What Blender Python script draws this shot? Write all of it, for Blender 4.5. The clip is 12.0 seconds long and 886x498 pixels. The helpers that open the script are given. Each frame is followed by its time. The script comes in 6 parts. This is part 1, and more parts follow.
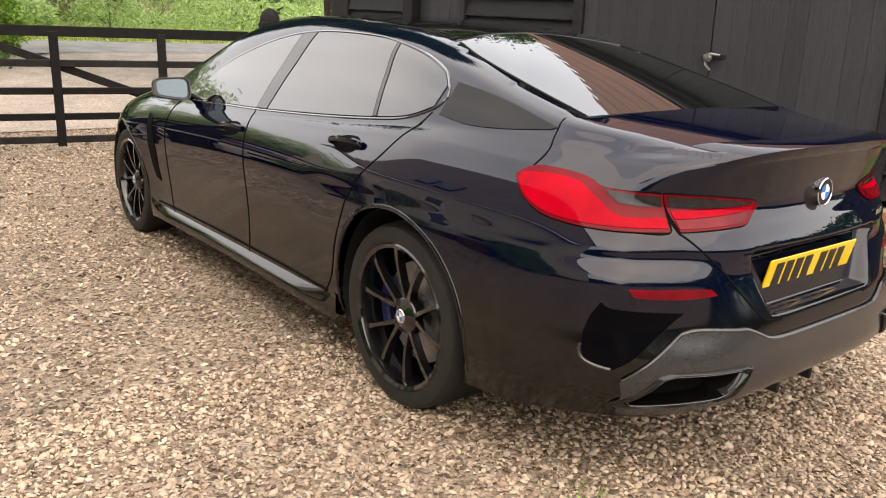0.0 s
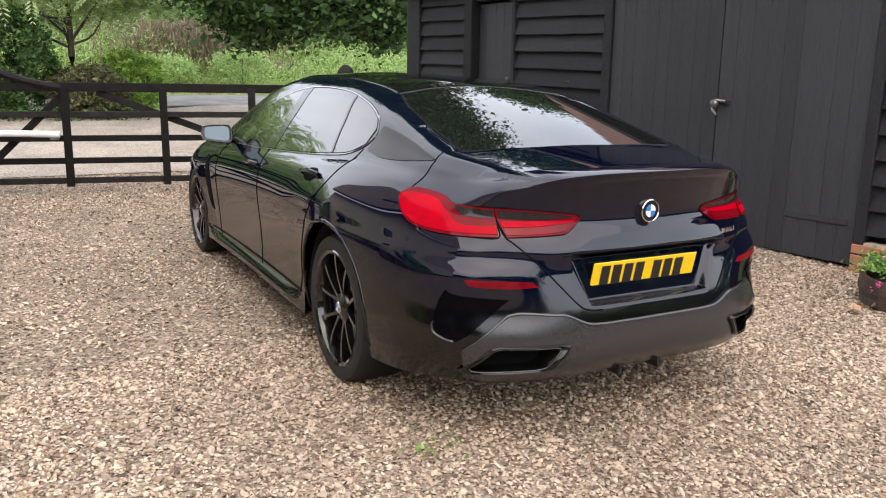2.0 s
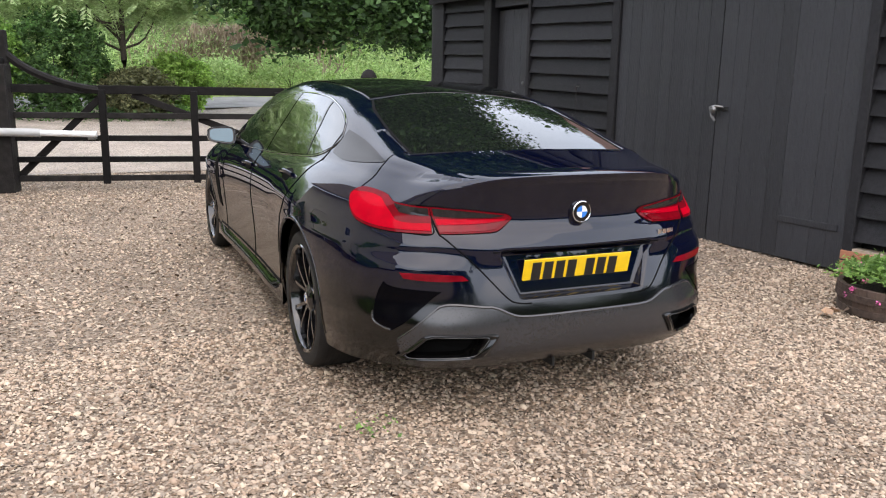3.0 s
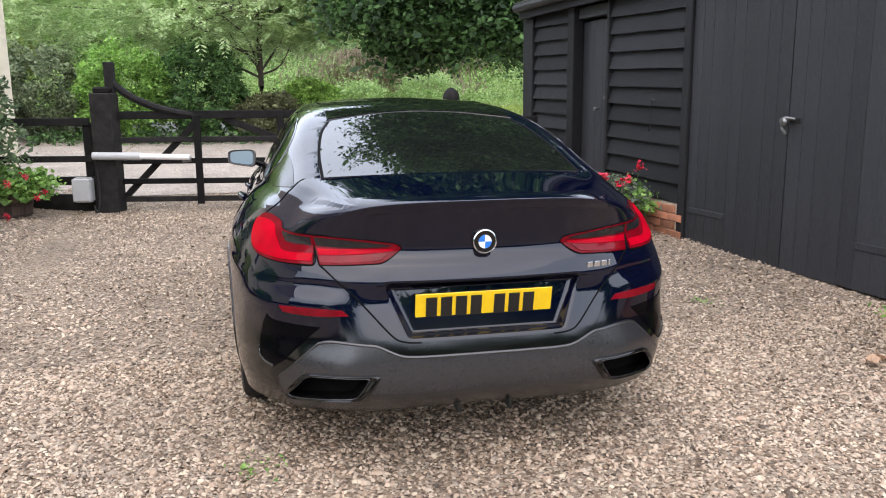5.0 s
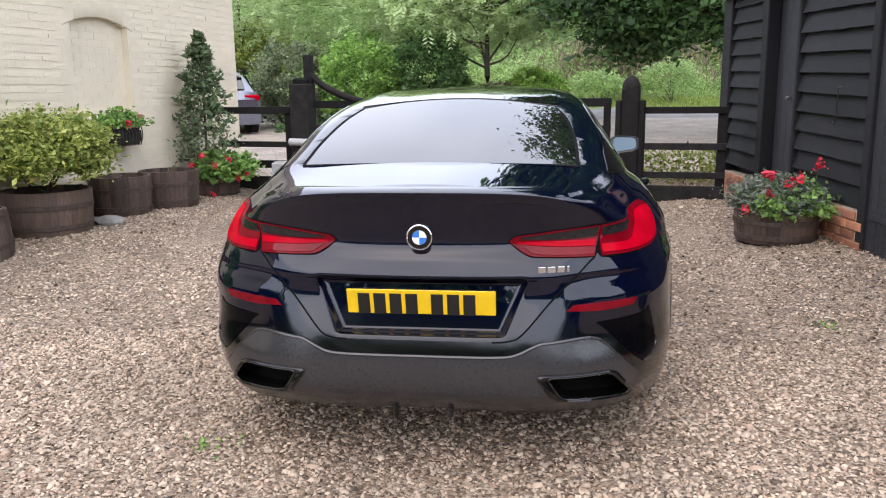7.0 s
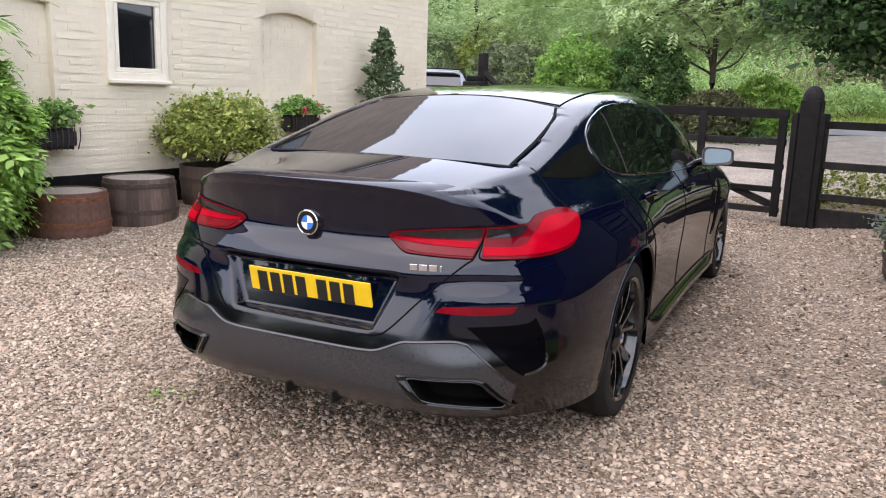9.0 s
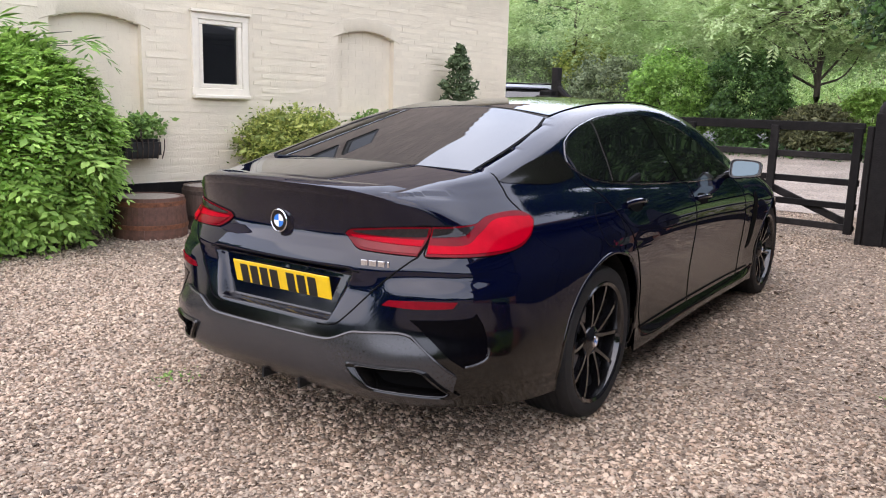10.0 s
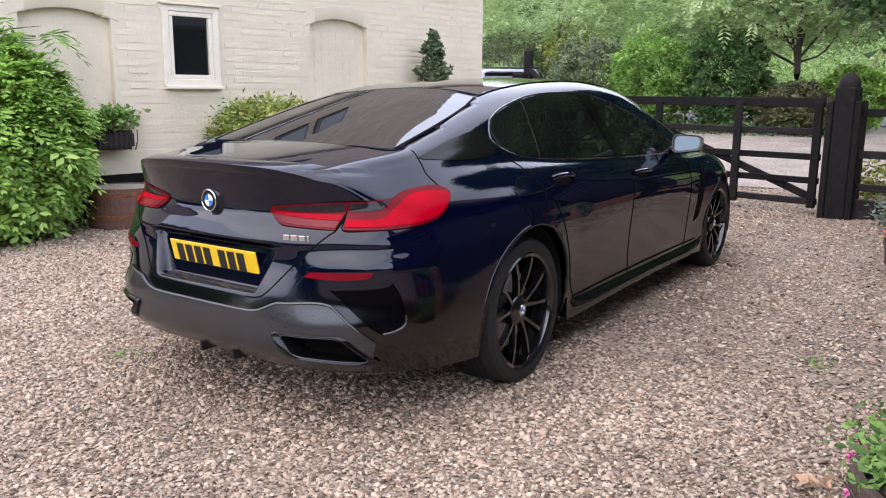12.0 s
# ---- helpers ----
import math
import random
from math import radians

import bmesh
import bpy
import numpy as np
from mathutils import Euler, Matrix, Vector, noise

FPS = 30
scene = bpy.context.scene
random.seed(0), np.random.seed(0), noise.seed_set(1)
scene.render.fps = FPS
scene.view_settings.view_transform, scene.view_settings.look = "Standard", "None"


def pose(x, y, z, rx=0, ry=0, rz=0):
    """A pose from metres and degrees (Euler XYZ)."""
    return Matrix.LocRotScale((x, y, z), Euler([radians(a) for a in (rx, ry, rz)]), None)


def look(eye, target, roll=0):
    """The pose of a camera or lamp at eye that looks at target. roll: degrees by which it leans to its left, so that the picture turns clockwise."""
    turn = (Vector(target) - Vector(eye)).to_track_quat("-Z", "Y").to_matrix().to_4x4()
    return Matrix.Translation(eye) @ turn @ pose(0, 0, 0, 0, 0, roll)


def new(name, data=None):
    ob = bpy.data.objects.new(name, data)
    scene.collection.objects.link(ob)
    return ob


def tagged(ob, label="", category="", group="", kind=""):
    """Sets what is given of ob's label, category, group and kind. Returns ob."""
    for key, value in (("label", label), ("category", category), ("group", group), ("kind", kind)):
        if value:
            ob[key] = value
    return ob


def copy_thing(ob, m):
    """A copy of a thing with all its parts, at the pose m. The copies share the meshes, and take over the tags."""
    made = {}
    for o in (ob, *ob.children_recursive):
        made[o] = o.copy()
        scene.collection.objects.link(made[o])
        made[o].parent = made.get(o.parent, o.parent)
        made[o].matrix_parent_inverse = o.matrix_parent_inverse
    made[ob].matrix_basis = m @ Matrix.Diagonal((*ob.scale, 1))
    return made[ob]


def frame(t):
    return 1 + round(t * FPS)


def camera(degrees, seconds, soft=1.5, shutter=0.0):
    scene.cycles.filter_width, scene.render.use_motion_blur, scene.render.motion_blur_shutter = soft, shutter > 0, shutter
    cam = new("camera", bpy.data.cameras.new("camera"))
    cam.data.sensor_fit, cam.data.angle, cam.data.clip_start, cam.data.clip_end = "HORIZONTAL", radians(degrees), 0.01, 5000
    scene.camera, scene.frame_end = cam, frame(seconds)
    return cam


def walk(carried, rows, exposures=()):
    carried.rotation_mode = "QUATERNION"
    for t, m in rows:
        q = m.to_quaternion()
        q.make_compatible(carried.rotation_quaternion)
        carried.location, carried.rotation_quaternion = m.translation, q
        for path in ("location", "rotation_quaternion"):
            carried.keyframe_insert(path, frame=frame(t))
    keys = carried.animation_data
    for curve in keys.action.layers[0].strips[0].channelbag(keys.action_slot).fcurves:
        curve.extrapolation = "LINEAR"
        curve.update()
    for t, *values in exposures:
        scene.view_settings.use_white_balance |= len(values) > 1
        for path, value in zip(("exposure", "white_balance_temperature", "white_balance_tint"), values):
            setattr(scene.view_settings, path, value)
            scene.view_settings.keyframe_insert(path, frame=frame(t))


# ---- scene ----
cam = camera(58.3, 12.0, soft=1.1)
PATH = [
    (0, (-2.422, -2.174, 1.301), (-1.23, -0.655, 0.778), 1.9),
    (0.5, (-2.439, -2.497, 1.298), (-1.295, -0.928, 0.817), 2.1),
    (1, (-2.398, -2.775, 1.321), (-1.321, -1.151, 0.872), 2.1),
    (1.5, (-2.239, -3.008, 1.334), (-1.256, -1.32, 0.901), 1.9),
    (2, (-2.127, -3.262, 1.346), (-1.198, -1.541, 0.929), 0.9),
    (2.5, (-2.035, -3.502, 1.359), (-1.147, -1.76, 0.938), 0.7),
    (3, (-1.831, -3.674, 1.377), (-1.025, -1.891, 0.963), 1.1),
    (3.2, (-1.729, -3.718, 1.388), (-0.96, -1.919, 0.975), 1.5),
    (4.8, (-0.848, -3.728, 1.384), (-0.4, -1.818, 0.998), 0.1),
    (5, (-0.736, -3.74, 1.382), (-0.331, -1.818, 1.008), -0.5),
    (5.5, (-0.46, -3.716, 1.363), (-0.177, -1.771, 0.992), -1.1),
    (6, (-0.18, -3.688, 1.381), (-0.093, -1.725, 1.01), -1.2),
    (6.5, (0.155, -3.676, 1.368), (0.037, -1.716, 0.988), -1.2),
    (7, (0.424, -3.609, 1.352), (0.169, -1.663, 0.963), -0.7),
    (7.2, (0.528, -3.56, 1.349), (0.219, -1.623, 0.959), -0.5),
    (8.8, (1.495, -3.286, 1.328), (0.682, -1.5, 0.939), 1.5),
    (9, (1.622, -3.235, 1.329), (0.763, -1.472, 0.94), 1.8),
    (9.5, (1.94, -3.129, 1.316), (0.927, -1.446, 0.939), 1.8),
    (10, (2.213, -3.113, 1.322), (1.103, -1.488, 0.963), 1.7),
    (10.5, (2.456, -3.234, 1.332), (1.312, -1.631, 0.981), 1.3),
    (11, (2.669, -3.274, 1.336), (1.511, -1.68, 0.992), 1.0),
    (11.5, (2.712, -3.244, 1.324), (1.568, -1.642, 0.971), 0.6),
    (12, (2.562, -3.066, 1.299), (1.453, -1.448, 0.91), 0.3),
]
walk(cam, [(t, look(eye, target, roll)) for t, eye, target, roll in PATH], exposures=[(0, 1.08, 8900, 16), (0.5, 1.01, 8300, 15), (1.5, 0.97, 7850, 15), (3, 0.93, 7300, 14), (5, 0.97, 7050, 14), (6.5, 0.89, 7050, 16), (9.5, 0.91, 7050, 19), (12, 0.91, 6800, 20)])

# ---- world, sun, exposure ----
world = bpy.data.worlds.new("sky")
scene.world = world
world.use_nodes = True
wn = world.node_tree
sky = wn.nodes.new("ShaderNodeTexSky")
sky.sky_type = "NISHITA"
sky.sun_disc = False
sky.sun_elevation = radians(55)
sky.sun_rotation = radians(197)
sky.air_density = 1.0
sky.dust_density = 1.0
sky.ozone_density = 0.6
# a closed cloud layer: the clear sky washed over with even white
cloud = wn.nodes.new("ShaderNodeMix")
cloud.data_type = "RGBA"
cloud.inputs[0].default_value = 0.62
tint = wn.nodes.new("ShaderNodeTexNoise")
tint.inputs["Scale"].default_value = 2.2
tint.inputs["Detail"].default_value = 5
wn.links.new(wn.nodes.new("ShaderNodeTexCoord").outputs["Generated"], tint.inputs["Vector"])
shade = wn.nodes.new("ShaderNodeValToRGB")
shade.color_ramp.elements[0].position, shade.color_ramp.elements[0].color = 0.32, (6.0, 7.1, 8.9, 1)
shade.color_ramp.elements[1].position, shade.color_ramp.elements[1].color = 0.68, (10.1, 11.3, 13.2, 1)
wn.links.new(tint.outputs[0], shade.inputs[0])
wn.links.new(shade.outputs[0], cloud.inputs[7])
wn.links.new(sky.outputs[0], cloud.inputs[6])
wn.links.new(cloud.outputs[2], wn.nodes["Background"].inputs[0])
wn.nodes["Background"].inputs[1].default_value = 0.2
sun = new("sun", bpy.data.lights.new("sun", "SUN"))
sun.data.energy = 0.8
sun.data.angle = radians(90)
sun.data.color = (1.0, 0.88, 0.74)
sun.matrix_world = look((-2.5, -8, 14), (0, 0, 0))


# ---- materials ----
def material(name, colour, rough=0.5, metal=0.0, vary=0.15, scale=8.0, bump=0.0, bump_scale=60.0, coat=0.0, ior=1.5, colour2=None, island=False, piece=False, stretch=(1, 1, 1), spec=0.5, coat_ior=1.5):
    m = bpy.data.materials.new(name)
    m.use_nodes = True
    t = m.node_tree
    b = t.nodes["Principled BSDF"]
    b.inputs["Roughness"].default_value = rough
    b.inputs["Metallic"].default_value = metal
    b.inputs["IOR"].default_value = ior
    b.inputs["Specular IOR Level"].default_value = spec
    b.inputs["Coat Weight"].default_value = coat
    b.inputs["Coat Roughness"].default_value = 0.015
    b.inputs["Coat IOR"].default_value = coat_ior
    tc = t.nodes.new("ShaderNodeTexCoord")
    mp = t.nodes.new("ShaderNodeMapping")
    mp.inputs["Scale"].default_value = stretch
    t.links.new(tc.outputs["Object"], mp.inputs[0])
    n1 = t.nodes.new("ShaderNodeTexNoise")
    n1.inputs["Scale"].default_value = scale
    n1.inputs["Detail"].default_value = 8
    n1.inputs["Roughness"].default_value = 0.65
    t.links.new(mp.outputs[0], n1.inputs["Vector"])
    ramp = t.nodes.new("ShaderNodeValToRGB")
    c2 = colour2 or tuple(c * (1 - 2 * vary) for c in colour)
    ramp.color_ramp.elements[0].color = (*c2, 1)
    ramp.color_ramp.elements[1].color = (*(min(1, c * (1 + vary)) for c in colour), 1)
    ramp.color_ramp.elements[0].position, ramp.color_ramp.elements[1].position = 0.3, 0.7
    t.links.new(n1.outputs[0], ramp.inputs[0])
    out = ramp.outputs[0]
    if island or piece:
        src = t.nodes.new("ShaderNodeNewGeometry").outputs["Random Per Island"] if island else t.nodes.new("ShaderNodeObjectInfo").outputs["Random"]
        mr = t.nodes.new("ShaderNodeMapRange")
        mr.inputs["To Min"].default_value, mr.inputs["To Max"].default_value = 1 - 2.2 * vary, 1 + 2.2 * vary
        t.links.new(src, mr.inputs[0])
        mx = t.nodes.new("ShaderNodeMix")
        mx.data_type, mx.blend_type = "RGBA", "MULTIPLY"
        mx.inputs[0].default_value = 1
        t.links.new(out, mx.inputs[6])
        t.links.new(mr.outputs[0], mx.inputs[7])
        out = mx.outputs[2]
    t.links.new(out, b.inputs["Base Color"])
    if bump:
        n2 = t.nodes.new("ShaderNodeTexNoise")
        n2.inputs["Scale"].default_value = bump_scale
        n2.inputs["Detail"].default_value = 6
        t.links.new(mp.outputs[0], n2.inputs["Vector"])
        bp = t.nodes.new("ShaderNodeBump")
        bp.inputs["Strength"].default_value = bump
        bp.inputs["Distance"].default_value = 0.01
        t.links.new(n2.outputs[0], bp.inputs["Height"])
        t.links.new(bp.outputs[0], b.inputs["Normal"])
    return m


def ramp_material(name, stops, rough=0.8, source="island", scale=30.0, bump=0.0):
    """Colours picked at random for each island or voronoi cell, with a fine grain over them."""
    m = bpy.data.materials.new(name)
    m.use_nodes = True
    t = m.node_tree
    b = t.nodes["Principled BSDF"]
    b.inputs["Roughness"].default_value = rough
    tc = t.nodes.new("ShaderNodeTexCoord")
    if source == "island":
        val = t.nodes.new("ShaderNodeNewGeometry").outputs["Random Per Island"]
    else:
        vo = t.nodes.new("ShaderNodeTexVoronoi")
        vo.inputs["Scale"].default_value = scale
        t.links.new(tc.outputs["Object"], vo.inputs["Vector"])
        sp = t.nodes.new("ShaderNodeSeparateColor")
        t.links.new(vo.outputs["Color"], sp.inputs[0])
        val = sp.outputs[0]
    ramp = t.nodes.new("ShaderNodeValToRGB")
    ramp.color_ramp.interpolation = "LINEAR"
    el = ramp.color_ramp.elements
    el[0].position, el[0].color = stops[0][0], (*stops[0][1], 1)
    el[1].position, el[1].color = stops[-1][0], (*stops[-1][1], 1)
    for p, c in stops[1:-1]:
        e = el.new(p)
        e.color = (*c, 1)
    t.links.new(val, ramp.inputs[0])
    n1 = t.nodes.new("ShaderNodeTexNoise")
    n1.inputs["Scale"].default_value = 1.1 if source == "island" else 2.0
    n1.inputs["Detail"].default_value = 7
    t.links.new(tc.outputs["Object"], n1.inputs["Vector"])
    mr = t.nodes.new("ShaderNodeMapRange")
    mr.inputs["From Min"].default_value, mr.inputs["From Max"].default_value = 0.3, 0.7
    mr.inputs["To Min"].default_value, mr.inputs["To Max"].default_value = 0.78, 1.15
    t.links.new(n1.outputs[0], mr.inputs[0])
    mx = t.nodes.new("ShaderNodeMix")
    mx.data_type, mx.blend_type = "RGBA", "MULTIPLY"
    mx.inputs[0].default_value = 1
    t.links.new(ramp.outputs[0], mx.inputs[6])
    t.links.new(mr.outputs[0], mx.inputs[7])
    t.links.new(mx.outputs[2], b.inputs["Base Color"])
    if source != "island" and bump:
        bp = t.nodes.new("ShaderNodeBump")
        bp.inputs["Strength"].default_value = bump
        bp.inputs["Distance"].default_value = 0.012
        bp.invert = True
        t.links.new(vo.outputs["Distance"], bp.inputs["Height"])
        t.links.new(bp.outputs[0], b.inputs["Normal"])
    return m


def leaf_material(name, dark, light):
    m = ramp_material(name, [(0.0, dark), (0.6, tuple((a + b) / 2 for a, b in zip(dark, light))), (1.0, light)], rough=0.6)
    t = m.node_tree
    b = t.nodes["Principled BSDF"]
    tr = t.nodes.new("ShaderNodeBsdfTranslucent")
    mixer = t.nodes.new("ShaderNodeMixShader")
    mixer.inputs[0].default_value = 0.42
    t.links.new(b.inputs["Base Color"].links[0].from_socket, tr.inputs[0])
    t.links.new(b.outputs[0], mixer.inputs[1])
    t.links.new(tr.outputs[0], mixer.inputs[2])
    t.links.new(mixer.outputs[0], t.nodes["Material Output"].inputs[0])
    return m


GRAVEL = [(0.0, (0.075, 0.055, 0.041)), (0.14, (0.20, 0.138, 0.092)), (0.4, (0.405, 0.29, 0.205)), (0.66, (0.58, 0.455, 0.34)), (0.84, (0.33, 0.265, 0.205)), (1.0, (0.66, 0.54, 0.40))]
GRAVEL = [(p, tuple(0.95 * c for c in col)) for p, col in GRAVEL]
M_stone = ramp_material("gravel_stones", GRAVEL, rough=0.75)
# bed: the stone colours darkened, for the shade in the gaps between stones
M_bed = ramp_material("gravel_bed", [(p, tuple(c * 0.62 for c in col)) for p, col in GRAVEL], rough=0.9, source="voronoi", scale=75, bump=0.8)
M_forecourt = ramp_material("pale_forecourt_gravel", [(p, tuple(0.11 + 0.56 * c for c in col)) for p, col in GRAVEL], rough=0.9, source="voronoi", scale=60, bump=0.5)
M_paint = material("black_car_paint", (0.0007, 0.0017, 0.0105), rough=0.6, vary=0.1, scale=300, coat=1.0, spec=0.0, coat_ior=1.53)


def gravel_tint(m, low, high, colour, coat_rough):
    """Patchy brown tint on the lower panels for reflected gravel; also dulls the lacquer."""
    t = m.node_tree
    b = t.nodes["Principled BSDF"]
    sep = t.nodes.new("ShaderNodeSeparateXYZ")
    t.links.new(next(n for n in t.nodes if n.type == "TEX_COORD").outputs["Object"], sep.inputs[0])
    patch_ = t.nodes.new("ShaderNodeTexNoise")
    patch_.inputs["Scale"].default_value = 5.0
    patch_.inputs["Detail"].default_value = 6
    shift = t.nodes.new("ShaderNodeMath")
    shift.operation = "MULTIPLY_ADD"
    t.links.new(patch_.outputs[0], shift.inputs[0])
    shift.inputs[1].default_value = 0.10
    t.links.new(sep.outputs["Z"], shift.inputs[2])
    tint_mask = t.nodes.new("ShaderNodeMapRange")
    tint_mask.interpolation_type = "SMOOTHSTEP"
    tint_mask.inputs["From Min"].default_value, tint_mask.inputs["From Max"].default_value = low + 0.05, high + 0.05
    tint_mask.inputs["To Min"].default_value, tint_mask.inputs["To Max"].default_value = 1.0, 0.0
    t.links.new(shift.outputs[0], tint_mask.inputs[0])
    mix = t.nodes.new("ShaderNodeMix")
    mix.data_type = "RGBA"
    t.links.new(tint_mask.outputs[0], mix.inputs[0])
    t.links.new(b.inputs["Base Color"].links[0].from_socket, mix.inputs[6])
    mix.inputs[7].default_value = (*colour, 1)
    t.links.new(mix.outputs[2], b.inputs["Base Color"])
    dull = t.nodes.new("ShaderNodeMapRange")
    dull.inputs["To Min"].default_value, dull.inputs["To Max"].default_value = 0.02, coat_rough
    dull.inputs["From Min"].default_value, dull.inputs["From Max"].default_value = 0.70, 0.58
    t.links.new(shift.outputs[0], dull.inputs[0])
    # and a duller panel in the lee of the boot lip
    total = dull.outputs[0]
    lee = None
    for axis, lo_, hi_ in (("Y", -0.78, -0.85), ("Z", 0.835, 0.875), ("Z", 1.0, 0.965)):
        gate = t.nodes.new("ShaderNodeMapRange")
        gate.inputs["From Min"].default_value, gate.inputs["From Max"].default_value = lo_, hi_
        t.links.new(sep.outputs[axis], gate.inputs[0])
        if lee is None:
            lee = gate.outputs[0]
            continue
        both = t.nodes.new("ShaderNodeMath")
        both.operation = "MULTIPLY"
        t.links.new(lee, both.inputs[0])
        t.links.new(gate.outputs[0], both.inputs[1])
        lee = both.outputs[0]
    add = t.nodes.new("ShaderNodeMath")
    add.operation = "MULTIPLY_ADD"
    t.links.new(lee, add.inputs[0])
    add.inputs[1].default_value = 0.11
    t.links.new(total, add.inputs[2])
    t.links.new(add.outputs[0], b.inputs["Coat Roughness"])


# the gravel's reflection in the low panels is put into their colour
gravel_tint(M_paint, 0.46, 0.64, (0.0022, 0.0020, 0.0019), 0.12)
M_glass = material("tinted_car_glass", (0.006, 0.007, 0.007), rough=0.015, vary=0.05, scale=2, ior=1.9)
M_gap = material("shut_line_rubber", (0.003, 0.003, 0.003), rough=0.8, vary=0.1, spec=0.08)
M_piano = material("gloss_black_trim", (0.004, 0.004, 0.004), rough=0.08, vary=0.1, scale=50)
M_intake = material("dark_intake_plastic", (0.002, 0.002, 0.003), rough=0.15, vary=0.2, scale=60, spec=0.05)
M_trim = material("dark_gloss_pillar_trim", (0.006, 0.0055, 0.005), rough=0.12, vary=0.1, scale=50, spec=0.22)
M_satin = material("satin_dark_grey_plastic", (0.023, 0.0226, 0.0245), rough=0.24, vary=0.08, scale=120, coat=0.15, ior=1.6)
M_plastic = material("matt_black_plastic", (0.008, 0.008, 0.008), rough=0.6, vary=0.2, scale=90)
M_tyre = material("tyre_rubber", (0.012, 0.0115, 0.0115), rough=0.75, vary=0.25, scale=25, bump=0.1, bump_scale=200)
M_rim = material("gloss_black_alloy", (0.006, 0.006, 0.007), rough=0.12, vary=0.1, scale=60, coat=0.6)
M_disc = material("brake_disc_steel", (0.45, 0.45, 0.46), rough=0.35, metal=1.0, vary=0.15, scale=30)
M_caliper = material("blue_caliper_paint", (0.006, 0.014, 0.07), rough=0.3, vary=0.1)
M_chrome = material("chrome", (0.75, 0.76, 0.78), rough=0.08, metal=1.0, vary=0.05, scale=40)
M_white = material("white_enamel", (0.8, 0.8, 0.8), rough=0.25, vary=0.03)
M_blue = material("blue_enamel", (0.02, 0.17, 0.55), rough=0.2, vary=0.05)
M_plate = material("yellow_plate_acrylic", (0.82, 0.52, 0.01), rough=0.3, vary=0.05, scale=20, coat=0.4)
M_char = material("plate_black_print", (0.012, 0.011, 0.01), rough=0.4, vary=0.1)
M_lens = material("bright_red_lamp_core", (0.40, 0.002, 0.012), rough=0.35, vary=0.10, scale=14, coat=0.12, spec=0.0)
M_lensclear = material("clear_red_lamp_lens", (0.15, 0.002, 0.007), rough=0.3, vary=0.12, scale=14, coat=0.3, spec=0.0)
M_lensdeep = material("deep_red_lamp_band", (0.17, 0.002, 0.007), rough=0.35, vary=0.15, scale=14, coat=0.5, spec=0.0)
M_lensdark = material("dark_red_lamp_lens", (0.17, 0.004, 0.01), rough=0.4, vary=0.2, scale=20, coat=0.35, spec=0.0)
M_smoke = material("smoked_lamp_lens", (0.018, 0.016, 0.017), rough=0.3, vary=0.25, scale=40, coat=0.7, spec=0.0)
M_shadowline = material("polished_dark_window_trim", (0.02, 0.02, 0.021), rough=0.1, vary=0.1, scale=50, coat=1.0, coat_ior=1.6)
M_mirror = material("mirror_glass", (0.085, 0.112, 0.124), rough=0.02, metal=1.0, vary=0.02)
M_brickpaint = material("cream_painted_brick", (0.712, 0.637, 0.49), rough=0.6, vary=0.016, scale=3.0, bump=0.35, bump_scale=45, piece=True)
M_brickwall = material("cream_painted_mortar", (0.70, 0.624, 0.48), rough=0.7, vary=0.06, scale=2.0, bump=0.4, bump_scale=60)
M_frame = material("cream_window_paint", (0.76, 0.70, 0.575), rough=0.4, vary=0.03, scale=12)
M_pane = material("dark_window_glass", (0.01, 0.011, 0.012), rough=0.03, vary=0.1, ior=1.6)
M_board = material("black_stained_board", (0.0145, 0.0145, 0.0165), spec=0.25, rough=0.65, vary=0.22, scale=5, bump=0.5, bump_scale=30, stretch=(6, 0.6, 6), piece=True)
M_door = material("black_painted_door", (0.029, 0.030, 0.034), spec=0.35, rough=0.5, vary=0.09, scale=5, bump=0.8, bump_scale=26, stretch=(6, 6, 0.5), piece=True)
M_gate = material("weathered_black_timber", (0.013, 0.0115, 0.011), spec=0.2, rough=0.75, vary=0.3, scale=10, bump=0.5, bump_scale=60, piece=True)
M_redbrick = material("orange_red_brick", (0.42, 0.17, 0.09), rough=0.85, vary=0.2, scale=10, bump=0.5, bump_scale=60, piece=True, colour2=(0.30, 0.13, 0.085))
M_mortar = material("lime_mortar", (0.42, 0.34, 0.26), rough=0.95, vary=0.15, scale=20, bump=0.4)
M_iron = material("grey_iron", (0.22, 0.22, 0.22), rough=0.4, metal=0.8, vary=0.2, scale=40)
M_oak = material("weathered_barrel_oak", (0.095, 0.062, 0.046), rough=0.75, vary=0.22, scale=12, bump=0.4, bump_scale=50, piece=True, stretch=(4, 4, 0.6))
M_hoop = material("rusty_hoop_iron", (0.085, 0.06, 0.048), rough=0.7, metal=0.3, vary=0.3, scale=30)
M_barrelhead = material("weathered_grey_barrel_head", (0.30, 0.26, 0.22), rough=0.85, vary=0.2, scale=14, bump=0.4, bump_scale=50, stretch=(6, 0.8, 1))
M_soil = material("potting_soil", (0.03, 0.022, 0.016), rough=0.95, vary=0.4, scale=60, bump=0.8)
M_rusthoop = material("orange_rust_hoop", (0.20, 0.075, 0.035), rough=0.8, vary=0.35, scale=20, bump=0.3)
M_terracotta = material("rust_brown_barrel", (0.13, 0.06, 0.04), rough=0.7, vary=0.3, scale=9, bump=0.3)
M_grey = material("grey_actuator_enamel", (0.42, 0.42, 0.42), rough=0.4, vary=0.06)
M_bark = material("tree_bark", (0.075, 0.06, 0.045), rough=0.9, vary=0.35, scale=14, bump=0.8, bump_scale=30, stretch=(1, 1, 0.3))
